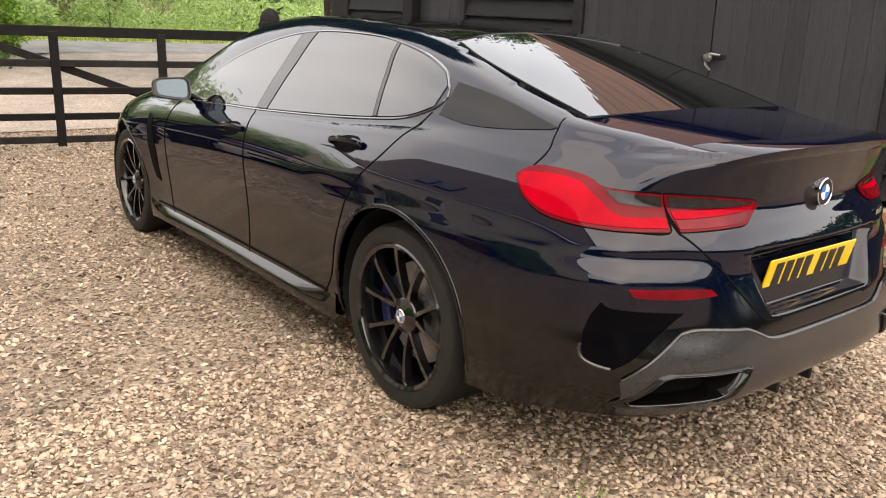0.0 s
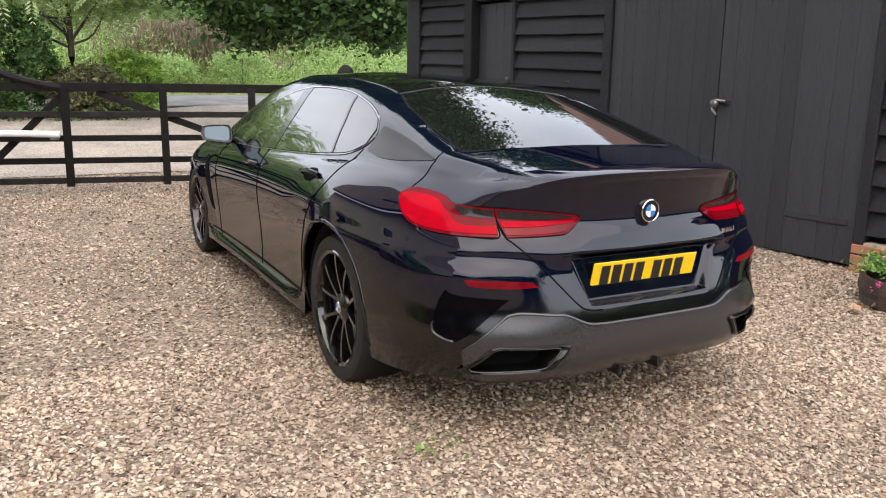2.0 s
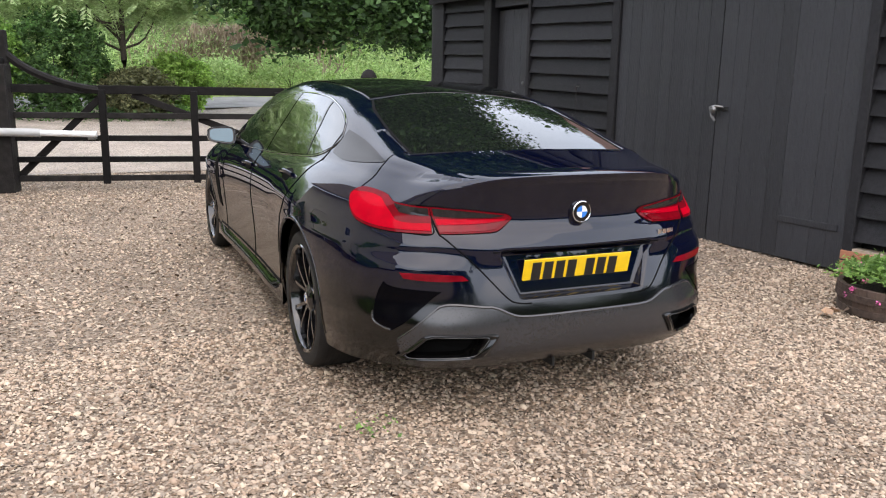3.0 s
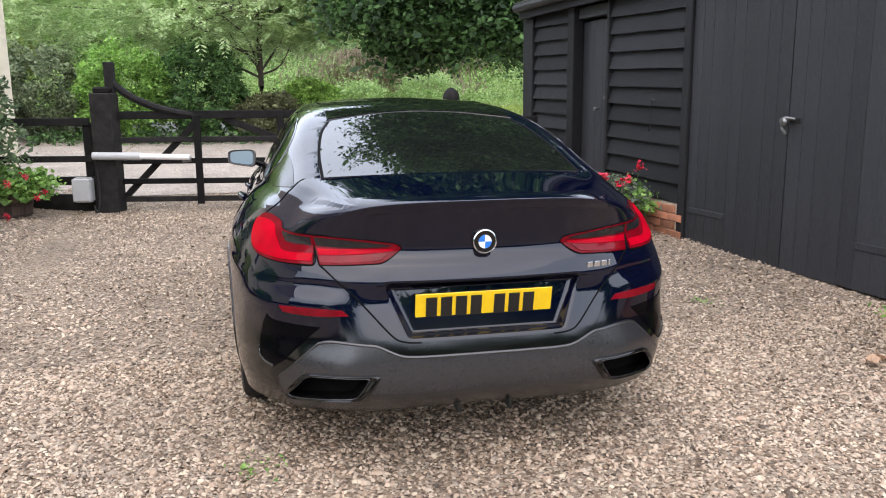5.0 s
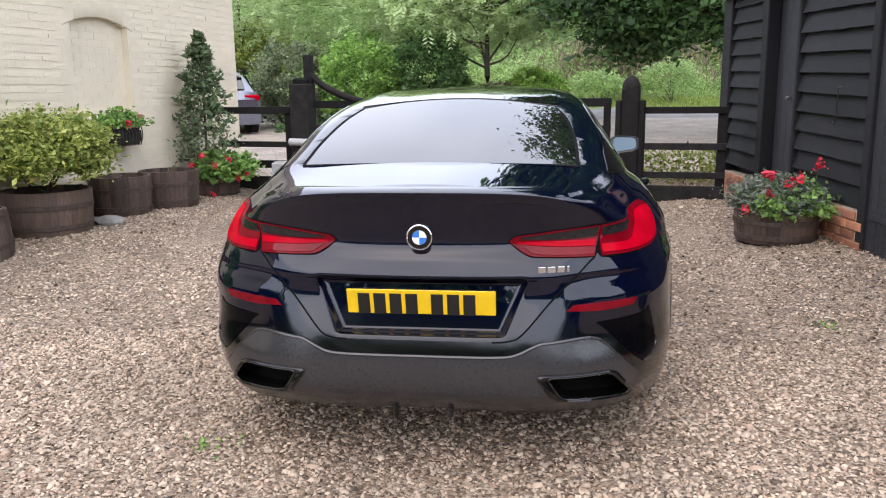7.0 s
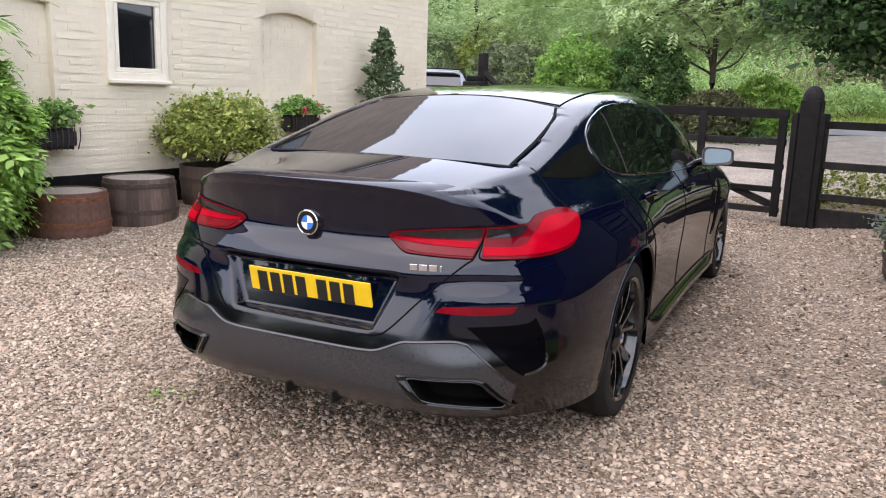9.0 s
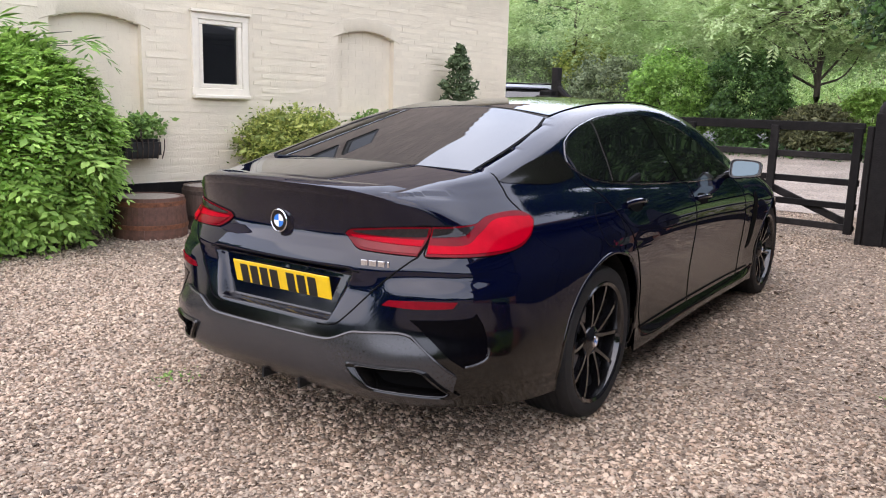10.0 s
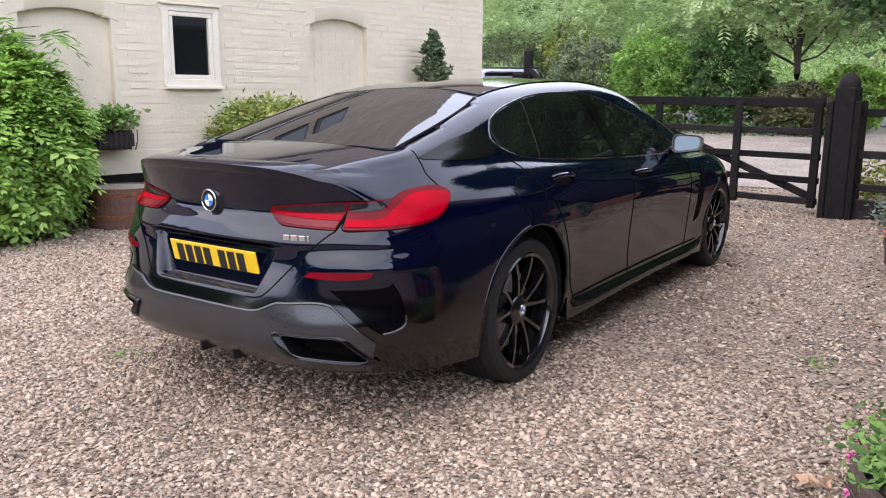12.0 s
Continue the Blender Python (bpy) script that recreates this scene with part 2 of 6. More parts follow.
M_rooftile = material("brown_roof_tile", (0.24, 0.19, 0.15), rough=0.8, vary=0.05, scale=1.5, bump=0.1, island=True)
M_redtile = material("red_roof_tile", (0.19, 0.095, 0.07), rough=0.8, vary=0.05, scale=1.5, bump=0.1, island=True)
M_road = material("grey_tarmac", (0.20, 0.195, 0.19), rough=0.85, vary=0.2, scale=2, bump=0.3, bump_scale=80)
M_grass = leaf_material("grass_blades", (0.22, 0.29, 0.06), (0.52, 0.62, 0.2))
M_turf = material("rough_turf", (0.27, 0.34, 0.10), rough=0.9, vary=0.3, scale=3, bump=0.6, bump_scale=20)
M_leafoverhang = leaf_material("dark_overhanging_leaves", (0.012, 0.034, 0.012), (0.11, 0.23, 0.065))
M_leafmid = leaf_material("mid_green_leaves", (0.07, 0.16, 0.032), (0.33, 0.55, 0.14))
M_leafdark = leaf_material("dark_laurel_leaves", (0.02, 0.058, 0.018), (0.15, 0.30, 0.085))
M_leafbox = leaf_material("grey_green_box_leaves", (0.07, 0.10, 0.05), (0.34, 0.41, 0.23))
M_leafclip = leaf_material("fresh_green_clipped_leaves", (0.085, 0.19, 0.034), (0.35, 0.60, 0.13))
M_leafpale = leaf_material("pale_woodland_leaves", (0.25, 0.39, 0.135), (0.53, 0.70, 0.30))
M_leafwood = leaf_material("shaded_woodland_leaves", (0.12, 0.21, 0.075), (0.39, 0.54, 0.23))
M_leaflight = leaf_material("light_feathery_leaves", (0.30, 0.42, 0.17), (0.66, 0.80, 0.44))
M_leaflime = leaf_material("lime_shrub_leaves", (0.165, 0.32, 0.055), (0.53, 0.79, 0.20))
M_leafgold = leaf_material("variegated_gold_leaves", (0.10, 0.17, 0.03), (0.58, 0.62, 0.17))
M_leafolive = leaf_material("olive_conifer_leaves", (0.05, 0.06, 0.028), (0.27, 0.28, 0.13))
M_leafconifer = leaf_material("conifer_foliage", (0.05, 0.085, 0.04), (0.22, 0.31, 0.15))
M_leafgrey = leaf_material("silver_foliage", (0.10, 0.13, 0.10), (0.30, 0.35, 0.28))
M_straw = leaf_material("dry_weed_stems", (0.17, 0.13, 0.09), (0.42, 0.34, 0.24))
M_petal = material("scarlet_petals", (0.78, 0.03, 0.07), rough=0.5, vary=0.2, scale=30, island=True)
M_pink = material("pink_petals", (0.72, 0.13, 0.36), rough=0.5, vary=0.2, scale=30, island=True)


# ---- building helpers ----
def mesh_from(name, verts, faces, mat, smooth=False):
    me = bpy.data.meshes.new(name)
    me.from_pydata([tuple(v) for v in verts], [], [tuple(f) for f in faces])
    me.materials.append(mat)
    if smooth:
        me.polygons.foreach_set("use_smooth", [True] * len(me.polygons))
    me.update()
    return me


def part(name, bm, mat, parent=None, label="", smooth=False, m=None):
    """Links a bmesh, or a mesh, as one object under its thing or part."""
    if isinstance(bm, bmesh.types.BMesh):
        me = bpy.data.meshes.new(name)
        bmesh.ops.recalc_face_normals(bm, faces=bm.faces[:])
        bm.to_mesh(me)
        bm.free()
        me.materials.append(mat)
        if smooth:
            me.polygons.foreach_set("use_smooth", [True] * len(me.polygons))
            me.set_sharp_from_angle(angle=radians(38))
    else:
        me = bm
    ob = new(name, me)
    if parent is not None:
        ob.parent = parent
    if m is not None:
        ob.matrix_local = m
    if label:
        tagged(ob, label)
    return ob


def thing(name, m, label, category, group="", kind=""):
    e = new(name)
    e.empty_display_size = 0.1
    e.matrix_world = m
    return tagged(e, label, category, group, kind)


def box(sx, sy, sz, at=(0, 0, 0), bevel=0.004, bm=None, turn=None, seg=1):
    own = bmesh.new()
    bmesh.ops.create_cube(own, size=1, matrix=Matrix.Diagonal((sx, sy, sz, 1)))
    if bevel:
        bmesh.ops.bevel(own, geom=own.edges[:], offset=min(bevel, 0.45 * min(sx, sy, sz)), segments=seg, affect="EDGES")
    own.transform(Matrix.Translation(at) @ (turn or Matrix()))
    if bm is None:
        return own
    tmp = bpy.data.meshes.new("tmp")
    own.to_mesh(tmp)
    own.free()
    bm.from_mesh(tmp)
    bpy.data.meshes.remove(tmp)
    return bm


def lathe(profile, n=40, axis="z", bm=None):
    """Profile rows (radius, height) turned round an axis."""
    bm = bm or bmesh.new()
    rings = []
    for r, h in profile:
        ring = []
        for i in range(n):
            a = 2 * math.pi * i / n
            p = (r * math.cos(a), r * math.sin(a), h)
            if axis == "x":
                p = (h, r * math.cos(a), r * math.sin(a))
            ring.append(bm.verts.new(p))
        rings.append(ring)
    for a, b in zip(rings, rings[1:]):
        for i in range(n):
            bm.faces.new((a[i], a[(i + 1) % n], b[(i + 1) % n], b[i]))
    return bm


def spline(pts, n):
    """n points spread along a smooth curve through pts."""
    p = np.array(pts, float)
    k = len(p)
    tan = np.gradient(p, axis=0)
    ts = np.linspace(0, k - 1, n)
    i = np.minimum(ts.astype(int), k - 2)
    f = (ts - i)[:, None]
    a, b, ta, tb = p[i], p[i + 1], tan[i], tan[i + 1]
    return a * (2 * f**3 - 3 * f**2 + 1) + ta * (f**3 - 2 * f**2 + f) + b * (3 * f**2 - 2 * f**3) + tb * (f**3 - f**2)


def tube(pts, r, sides=6, bm=None, taper=1.0):
    bm = bm or bmesh.new()
    pts = [Vector(p) for p in pts]
    rings = []
    for i, p in enumerate(pts):
        d = (pts[min(i + 1, len(pts) - 1)] - pts[max(i - 1, 0)]).normalized()
        side = d.cross(Vector((0, 0, 1)))
        if side.length < 1e-3:
            side = d.cross(Vector((0, 1, 0)))
        side.normalize()
        up = side.cross(d)
        rr = r * (1 + (taper - 1) * i / max(1, len(pts) - 1))
        rings.append([bm.verts.new(p + rr * (math.cos(2 * math.pi * j / sides) * side + math.sin(2 * math.pi * j / sides) * up)) for j in range(sides)])
    for a, b in zip(rings, rings[1:]):
        for j in range(sides):
            bm.faces.new((a[j], a[(j + 1) % sides], b[(j + 1) % sides], b[j]))
    bm.faces.new(rings[0][::-1])
    bm.faces.new(rings[-1])
    return bm


def smooth_step(v, a, b):
    f = np.clip((np.asarray(v, float) - a) / (b - a), 0, 1)
    return f * f * (3 - 2 * f)


def ground_height(x, y):
    """The yard lies level under the car, lifts a little to the barn, the house and the gate, and climbs gently beyond."""
    x, y = np.asarray(x, float), np.asarray(y, float)
    near = smooth_step(x, 1.2, 3.0) * (0.045 + 0.03 * np.clip(y, 0, 4)) + 0.07 * smooth_step(y, 3.6, 5.8)
    near = np.maximum(near, 0.1 * smooth_step(-x, 2.5, 3.6) * smooth_step(y, 1.9, 3.0))
    return np.minimum(near, 0.14) + 0.055 * np.clip(y - 6.4, 0, 26)


# ---- ground ----
def sheet(name, xs, ys, mat, lift=0.0, label="", category=""):
    gx, gy = np.meshgrid(xs, ys)
    gz = ground_height(gx, gy) + lift
    nx, ny = len(xs), len(ys)
    verts = np.stack([gx.ravel(), gy.ravel(), gz.ravel()], 1)
    faces = [(j * nx + i, j * nx + i + 1, (j + 1) * nx + i + 1, (j + 1) * nx + i) for j in range(ny - 1) for i in range(nx - 1)]
    ob = new(name, mesh_from(name, verts, faces, mat, True))
    return tagged(ob, label, category, kind="structure")


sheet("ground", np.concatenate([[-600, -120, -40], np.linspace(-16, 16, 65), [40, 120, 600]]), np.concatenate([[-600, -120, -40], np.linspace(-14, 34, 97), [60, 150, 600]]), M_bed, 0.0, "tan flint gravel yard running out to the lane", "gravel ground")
sheet("forecourt", np.linspace(-16, 16, 33), np.linspace(7.4, 16.0, 18), M_forecourt, 0.012, "pale gravel forecourt between the gate and the lane", "gravel")
sheet("road", np.linspace(-60, 60, 61), np.linspace(16.0, 19.0, 9), M_road, 0.015, "pale grey tarmac lane beyond the gate", "road")
sheet("verge", np.linspace(-60, 60, 61), np.linspace(19.0, 60, 40), M_turf, 0.02, "rough green verge beside the lane", "grass verge")


def pebbles(name, count, x0, x1, y0, y1, size, seed, ico, label):
    rng = np.random.default_rng(seed)
    if ico:
        tmp = bmesh.new()
        bmesh.ops.create_icosphere(tmp, subdivisions=1, radius=1)
        base = np.array([v.co[:] for v in tmp.verts])
        tri = np.array([[v.index for v in f.verts] for f in tmp.faces if f.calc_center_median().z > -0.5])
        tmp.free()
    else:
        base = np.array([(1, 0, 0), (-1, 0, 0), (0, 1, 0), (0, -1, 0), (0, 0, 1)], float)
        tri = np.array([(0, 2, 4), (2, 1, 4), (1, 3, 4), (3, 0, 4)])
    px, py = rng.uniform(x0, x1, count), rng.uniform(y0, y1, count)
    ln = size * rng.lognormal(0, 0.27, count)
    sc = np.stack([ln, ln * rng.uniform(0.45, 0.85, count), ln * rng.uniform(0.32, 0.6, count)], 1)
    v = base[None] * (1 + rng.uniform(-0.28, 0.22, (count, len(base), 1))) * sc[:, None]
    a, tip, roll = rng.uniform(0, 6.283, count), rng.normal(0, 0.35, count), rng.normal(0, 0.35, count)
    y, z = v[..., 1] * np.cos(roll)[:, None] - v[..., 2] * np.sin(roll)[:, None], v[..., 1] * np.sin(roll)[:, None] + v[..., 2] * np.cos(roll)[:, None]
    x, z = v[..., 0] * np.cos(tip)[:, None] - z * np.sin(tip)[:, None], v[..., 0] * np.sin(tip)[:, None] + z * np.cos(tip)[:, None]
    ca, sa = np.cos(a)[:, None], np.sin(a)[:, None]
    lift = ground_height(px, py) + rng.uniform(0.0, 0.55, count) * size
    w = np.stack([x * ca - y * sa + px[:, None], x * sa + y * ca + py[:, None], z + lift[:, None]], 2).reshape(-1, 3)
    f = (tri[None] + (np.arange(count) * len(base))[:, None, None]).reshape(-1, 3)
    me = bpy.data.meshes.new(name)
    me.vertices.add(len(w))
    me.vertices.foreach_set("co", w.ravel())
    me.loops.add(f.size)
    me.loops.foreach_set("vertex_index", f.ravel().astype(np.int32))
    me.polygons.add(len(f))
    me.polygons.foreach_set("loop_start", np.arange(0, f.size, 3, dtype=np.int32))
    me.update(calc_edges=True)
    me.materials.append(M_stone)
    return tagged(new(name, me), label, "gravel", kind="stuff")


pebbles("gravel", 30000, -4.2, 3.4, -2.5, 0.6, 0.0112, 3, True, "loose tan and grey flint gravel round the car")
pebbles("gravel", 80000, -4.2, 3.4, -2.5, 0.6, 0.0096, 6, False, "small flint chips between the larger gravel stones")
pebbles("gravel", 56000, -5.2, 3.2, 0.6, 8.0, 0.0135, 4, False, "loose tan flint gravel towards the gate")


# ---- frames of the two buildings: s runs along the wall, d stands out from it ----
def wall_frame(x0, slope, sign):
    along = Vector((slope, 1, 0)).normalized()
    out = Vector((sign * 1.0, -sign * slope, 0)).normalized()
    return Matrix(((along.x, out.x, 0, x0), (along.y, out.y, 0, 0), (0, 0, 1, 0), (0, 0, 0, 1)))


HOUSE = wall_frame(-5.17, 0.163, 1)
BARN = wall_frame(3.158, -0.1025, -1)

# ---- the cream house ----
OPEN = [(1.003, 1.875, 1.08, 2.0, 0.075), (4.35, 5.265, 1.18, 2.1, 0.085), (2.41, 3.075, 1.32, 2.19, 0.0)]


def arch_top(o, s):
    s0, s1, _, z1, rise = o
    f = 2 * (s - s0) / (s1 - s0) - 1
    return z1 + rise * (1 - f * f)


def house():
    top = 3.25
    bm = bmesh.new()
    edges = [-3.2]
    for o in sorted(OPEN):
        n = 12 if o[4] else 1
        edges += [o[0] + (o[1] - o[0]) * i / n for i in range(n + 1)]
    edges.append(7.56)
    for a, b in zip(edges, edges[1:]):
        mid = (a + b) / 2
        hit = [o for o in OPEN if o[0] < mid < o[1]]
        if hit:
            o = hit[0]
            box(b - a, 0.3, o[2], ((a + b) / 2, -0.15, o[2] / 2), 0, bm)
            zt = arch_top(o, mid)
            box(b - a, 0.3, top - zt, ((a + b) / 2, -0.15, (top + zt) / 2), 0, bm)
        else:
            box(b - a, 0.3, top, ((a + b) / 2, -0.15, top / 2), 0, bm)
    for o in OPEN[:2]:
        box(o[1] - o[0] + 0.1, 0.05, o[3] - o[2] + 0.25, ((o[0] + o[1]) / 2, -0.105, (o[2] + o[3]) / 2 + 0.05), 0, bm)
    wall = part("wall_house", bm, M_brickwall, None, m=HOUSE)
    tagged(wall, "cream-painted brick house wall with two blind arches", "house wall", kind="structure")
    bm = box(0.3, 5.0, top, (7.56 - 0.15, -2.8, top / 2), 0)
    gable = part("wall_house_end", bm, M_brickwall, None, m=HOUSE)
    tagged(gable, "cream-painted brick end wall of the house", "house wall", kind="structure")
    # tiled roof
    pitch = radians(59)
    rm = HOUSE @ Matrix.Translation((0, 0.25, top - 0.05)) @ Matrix.Rotation(-pitch, 4, "X") @ Matrix.Rotation(math.pi, 4, "Z")
    bm = bmesh.new()
    for r in range(27):
        for c in range(39):
            sx = -7.7 + 0.28 * c + (0.14 if r % 2 else 0)
            box(0.278, 0.2, 0.006, (sx, 0.1 + 0.17 * r, 0.012 + 0.001 * ((r * 7 + c * 3) % 3)), 0, bm, Matrix.Rotation(radians(-0.5), 4, "X"))
    roof = part("roof_house", bm, M_rooftile, None, m=rm)
    tagged(roof, "brown clay tile roof of the cream house", "roof", kind="structure")
    deck = part("roof_boarding", box(11.2, 4.7, 0.04, (-2.2, 2.35, -0.03), 0), M_board, roof)
    for sx in (-4.0, -3.25):
        w = thing("roof_window", rm @ Matrix.Translation((sx, 0.95, 0.03)), "dark roof window set in the brown tiles", "roof window", "roof windows of the house")
        part("frame", box(0.58, 0.8, 0.08, (0, 0, 0), 0.01), M_plastic, w)
        part("pane", box(0.46, 0.66, 0.02, (0, 0, 0.045), 0.004), M_pane, w)


def house_window():
    o = OPEN[2]
    s0, s1, z0, z1 = o[0], o[1], o[2], o[3]
    w = thing("window_1", HOUSE @ Matrix.Translation(((s0 + s1) / 2, 0, z0)), "cream-framed casement window with dark glass", "window", kind="structure")
    W, H = s1 - s0, z1 - z0
    for n, sx, sz, x, z in (("window_frame", W + 0.02, 0.07, 0, H - 0.035), ("window_frame", W + 0.02, 0.075, 0, 0.06), ("window_frame", 0.075, H - 0.14, -W / 2 + 0.037, H / 2 + 0.01), ("window_frame", 0.075, H - 0.14, W / 2 - 0.037, H / 2 + 0.01)):
        part(n, box(sx, 0.07, sz, (x, 0.0, z), 0.006), M_frame, w)
    for n, sx, sz, x, z in (("casement", W - 0.15, 0.045, 0, H - 0.095), ("casement", W - 0.15, 0.045, 0, 0.12), ("casement", 0.045, H - 0.26, -W / 2 + 0.1, H / 2 + 0.01), ("casement", 0.05, H - 0.26, W / 2 - 0.102, H / 2 + 0.01)):
        part(n, box(sx, 0.045, sz, (x, 0.005, z), 0.005), M_frame, w)
    part("pane", box(W - 0.2, 0.008, H - 0.25, (0, -0.01, H / 2 + 0.01), 0), M_pane, w)
    part("drip_board", box(W + 0.05, 0.07, 0.03, (0, 0.03, H + 0.012), 0.005), M_frame, w)
    part("hinge", box(0.012, 0.012, 0.07, (W / 2 - 0.075, 0.035, H - 0.2), 0.003), M_frame, w)
    part("window_sill", box(W + 0.01, 0.09, 0.04, (0, 0.03, 0.008), 0.008), M_frame, w)
    part("hinge", box(0.012, 0.012, 0.07, (W / 2 - 0.075, 0.035, 0.24), 0.003), M_frame, w)
    bm = bmesh.new()
    box(W - 0.1, 0.01, H, (0, -0.27, H / 2), 0, bm)
    part("room_shade", bm, M_plastic, w)


house()
tagged(part("plinth_house", box(7.6, 0.03, 0.44, (0.5, 0.014, 0.22), 0.006), M_gate, None, m=HOUSE), "black-painted plinth along the foot of the house wall", "plinth", kind="structure")
house_window()


def air_brick():
    a = thing("air_brick", HOUSE @ Matrix.Translation((1.576, 0.004, 2.35)), "small cream-painted perforated air brick in the wall", "air brick")
    part("frame", box(0.21, 0.02, 0.135, (0, 0, 0), 0.003), M_frame, a)
    for r in range(4):
        for k in range(8):
            part("hole", box(0.014, 0.004, 0.016, (-0.0875 + 0.025 * k, 0.0105, -0.042 + 0.028 * r), 0), M_plastic, a)


air_brick()


# ---- the black barn: weatherboards, doors, brick plinth ----
def barn():
    top = 2.42
    bm = bmesh.new()
    for s0, s1 in ((-1.9, 0.2), (0.2, 2.74), (2.74, 4.16), (4.16, 4.90), (4.90, 6.28)):
        back = -0.16 if s0 == 4.16 else -0.06
        box(s1 - s0, 0.12, top, ((s0 + s1) / 2, back - 0.06, top / 2), 0, bm)
    box(0.12, 5.0, top, (6.28 - 0.06, -2.68, top / 2), 0, bm)
    box(0.12, 4.0, top + 1.6, (-1.84, -2.2, top / 2 + 0.8), 0, bm)
    wall = part("wall_barn", bm, M_board, None, m=BARN)
    tagged(wall, "black-stained timber barn wall", "barn wall", kind="structure")
    rng = random.Random(5)
    for s0, s1, z, h, climb in ((-1.88, 0.165, 0.325, 0.1745, 0.0), (2.80, 4.13, 0.425, 0.171, 0.035), (5.05, 6.0, 0.492, 0.171, 0.02)):
        while z < top - 0.02:
            bm = bmesh.new()
            L, y0, y1 = s1 - s0, 0.06 + rng.uniform(0, 0.008), 0.012
            n = 10
            for i in range(n + 1):
                x = s0 + L * i / n
                wob = rng.uniform(-0.004, 0.004) + climb * i / n
                q = [bm.verts.new((x, -0.06, z + wob)), bm.verts.new((x, y0, z + wob)), bm.verts.new((x, y1, z + h + 0.02 + climb * i / n)), bm.verts.new((x, -0.06, z + h + 0.02 + climb * i / n))]
                if i:
                    for k in range(4):
                        bm.faces.new((last[k], last[(k + 1) % 4], q[(k + 1) % 4], q[k]))
                else:
                    bm.faces.new(q)
                last = q
            bm.faces.new(last[::-1])
            part("board", bm, M_board, wall)
            z += h
    for s, w in ((0.2, 0.08), (2.755, 0.10), (4.145, 0.045), (4.97, 0.15), (6.14, 0.27)):
        part("corner_post", box(w, 0.13, top - 0.05, (s, 0.015, top / 2 + 0.03), 0.008), M_board, wall)
    part("fascia", box(8.2, 0.05, 0.2, (2.16, 0.13, top + 0.02), 0.006), M_board, wall)
    part("soffit", box(8.2, 0.24, 0.03, (2.16, 0.0, top + 0.03), 0.004), M_board, wall)
    part("gutter", tube([(-1.94, 0.2, top + 0.05), (6.26, 0.2, top + 0.05)], 0.05, 10), M_plastic, wall)
    part("downpipe", tube([(6.31, 0.03, top), (6.31, 0.03, 0.1)], 0.035, 10), M_plastic, wall)
    # roof
    rm = BARN @ Matrix.Translation((0, 0.2, top + 0.12)) @ Matrix.Rotation(radians(-42), 4, "X") @ Matrix.Rotation(math.pi, 4, "Z")
    bm = bmesh.new()
    for r in range(17):
        for c in range(10, 28):
            box(0.278, 0.2, 0.006, (-5.7 + 0.28 * c + (0.14 if r % 2 else 0), 0.1 + 0.17 * r, 0.012 + 0.001 * ((r * 5 + c * 3) % 3)), 0, bm, Matrix.Rotation(radians(-0.5), 4, "X"))
    roof = part("roof_barn", bm, M_redtile, None, m=rm)
    tagged(roof, "weathered red clay tile roof of the barn", "roof", kind="structure")
    part("roof_boarding", box(5.0, 3.0, 0.04, (-0.45, 1.5, -0.03), 0), M_board, roof)
    low_roof = part("roof_shed", box(3.5, 3.2, 0.06, (4.6, -1.4, top + 0.32), 0.01, None, Matrix.Rotation(radians(-8), 4, "X")), M_plastic, None, m=BARN)
    tagged(low_roof, "low felt roof over the shed end of the barn", "roof", kind="structure")
    return wall


def plinth(s0, s1, name, courses=6):
    p = thing(name, BARN, "orange-red brick plinth under the barn boards", "brick plinth", kind="structure")
    part("mortar", box(s1 - s0, 0.1, 0.05 + 0.075 * courses, ((s0 + s1) / 2, 0.02, 0.0375 * courses - 0.055), 0), M_mortar, p)
    me = None
    for r in range(courses):
        n = int((s1 - s0) / 0.225) + 1
        for c in range(n):
            a = s0 + 0.225 * c + (0.1125 if r % 2 else 0)
            b = min(a + 0.215, s1)
            if b - a < 0.05:
                continue
            if b - a > 0.21:
                if me is None:
                    ob = part("brick", box(0.215, 0.1, 0.065, (0, 0, 0), 0.005), M_redbrick, p)
                    me = ob.data
                else:
                    ob = part("brick", me, None, p)
                ob.location = ((a + b) / 2, 0.035 + 0.003 * ((r + c) % 3), 0.035 + 0.075 * r - 0.04)
            else:
                part("brick", box(b - a, 0.1, 0.065, ((a + b) / 2, 0.035, 0.035 + 0.075 * r - 0.04), 0.005), M_redbrick, p)
    return p


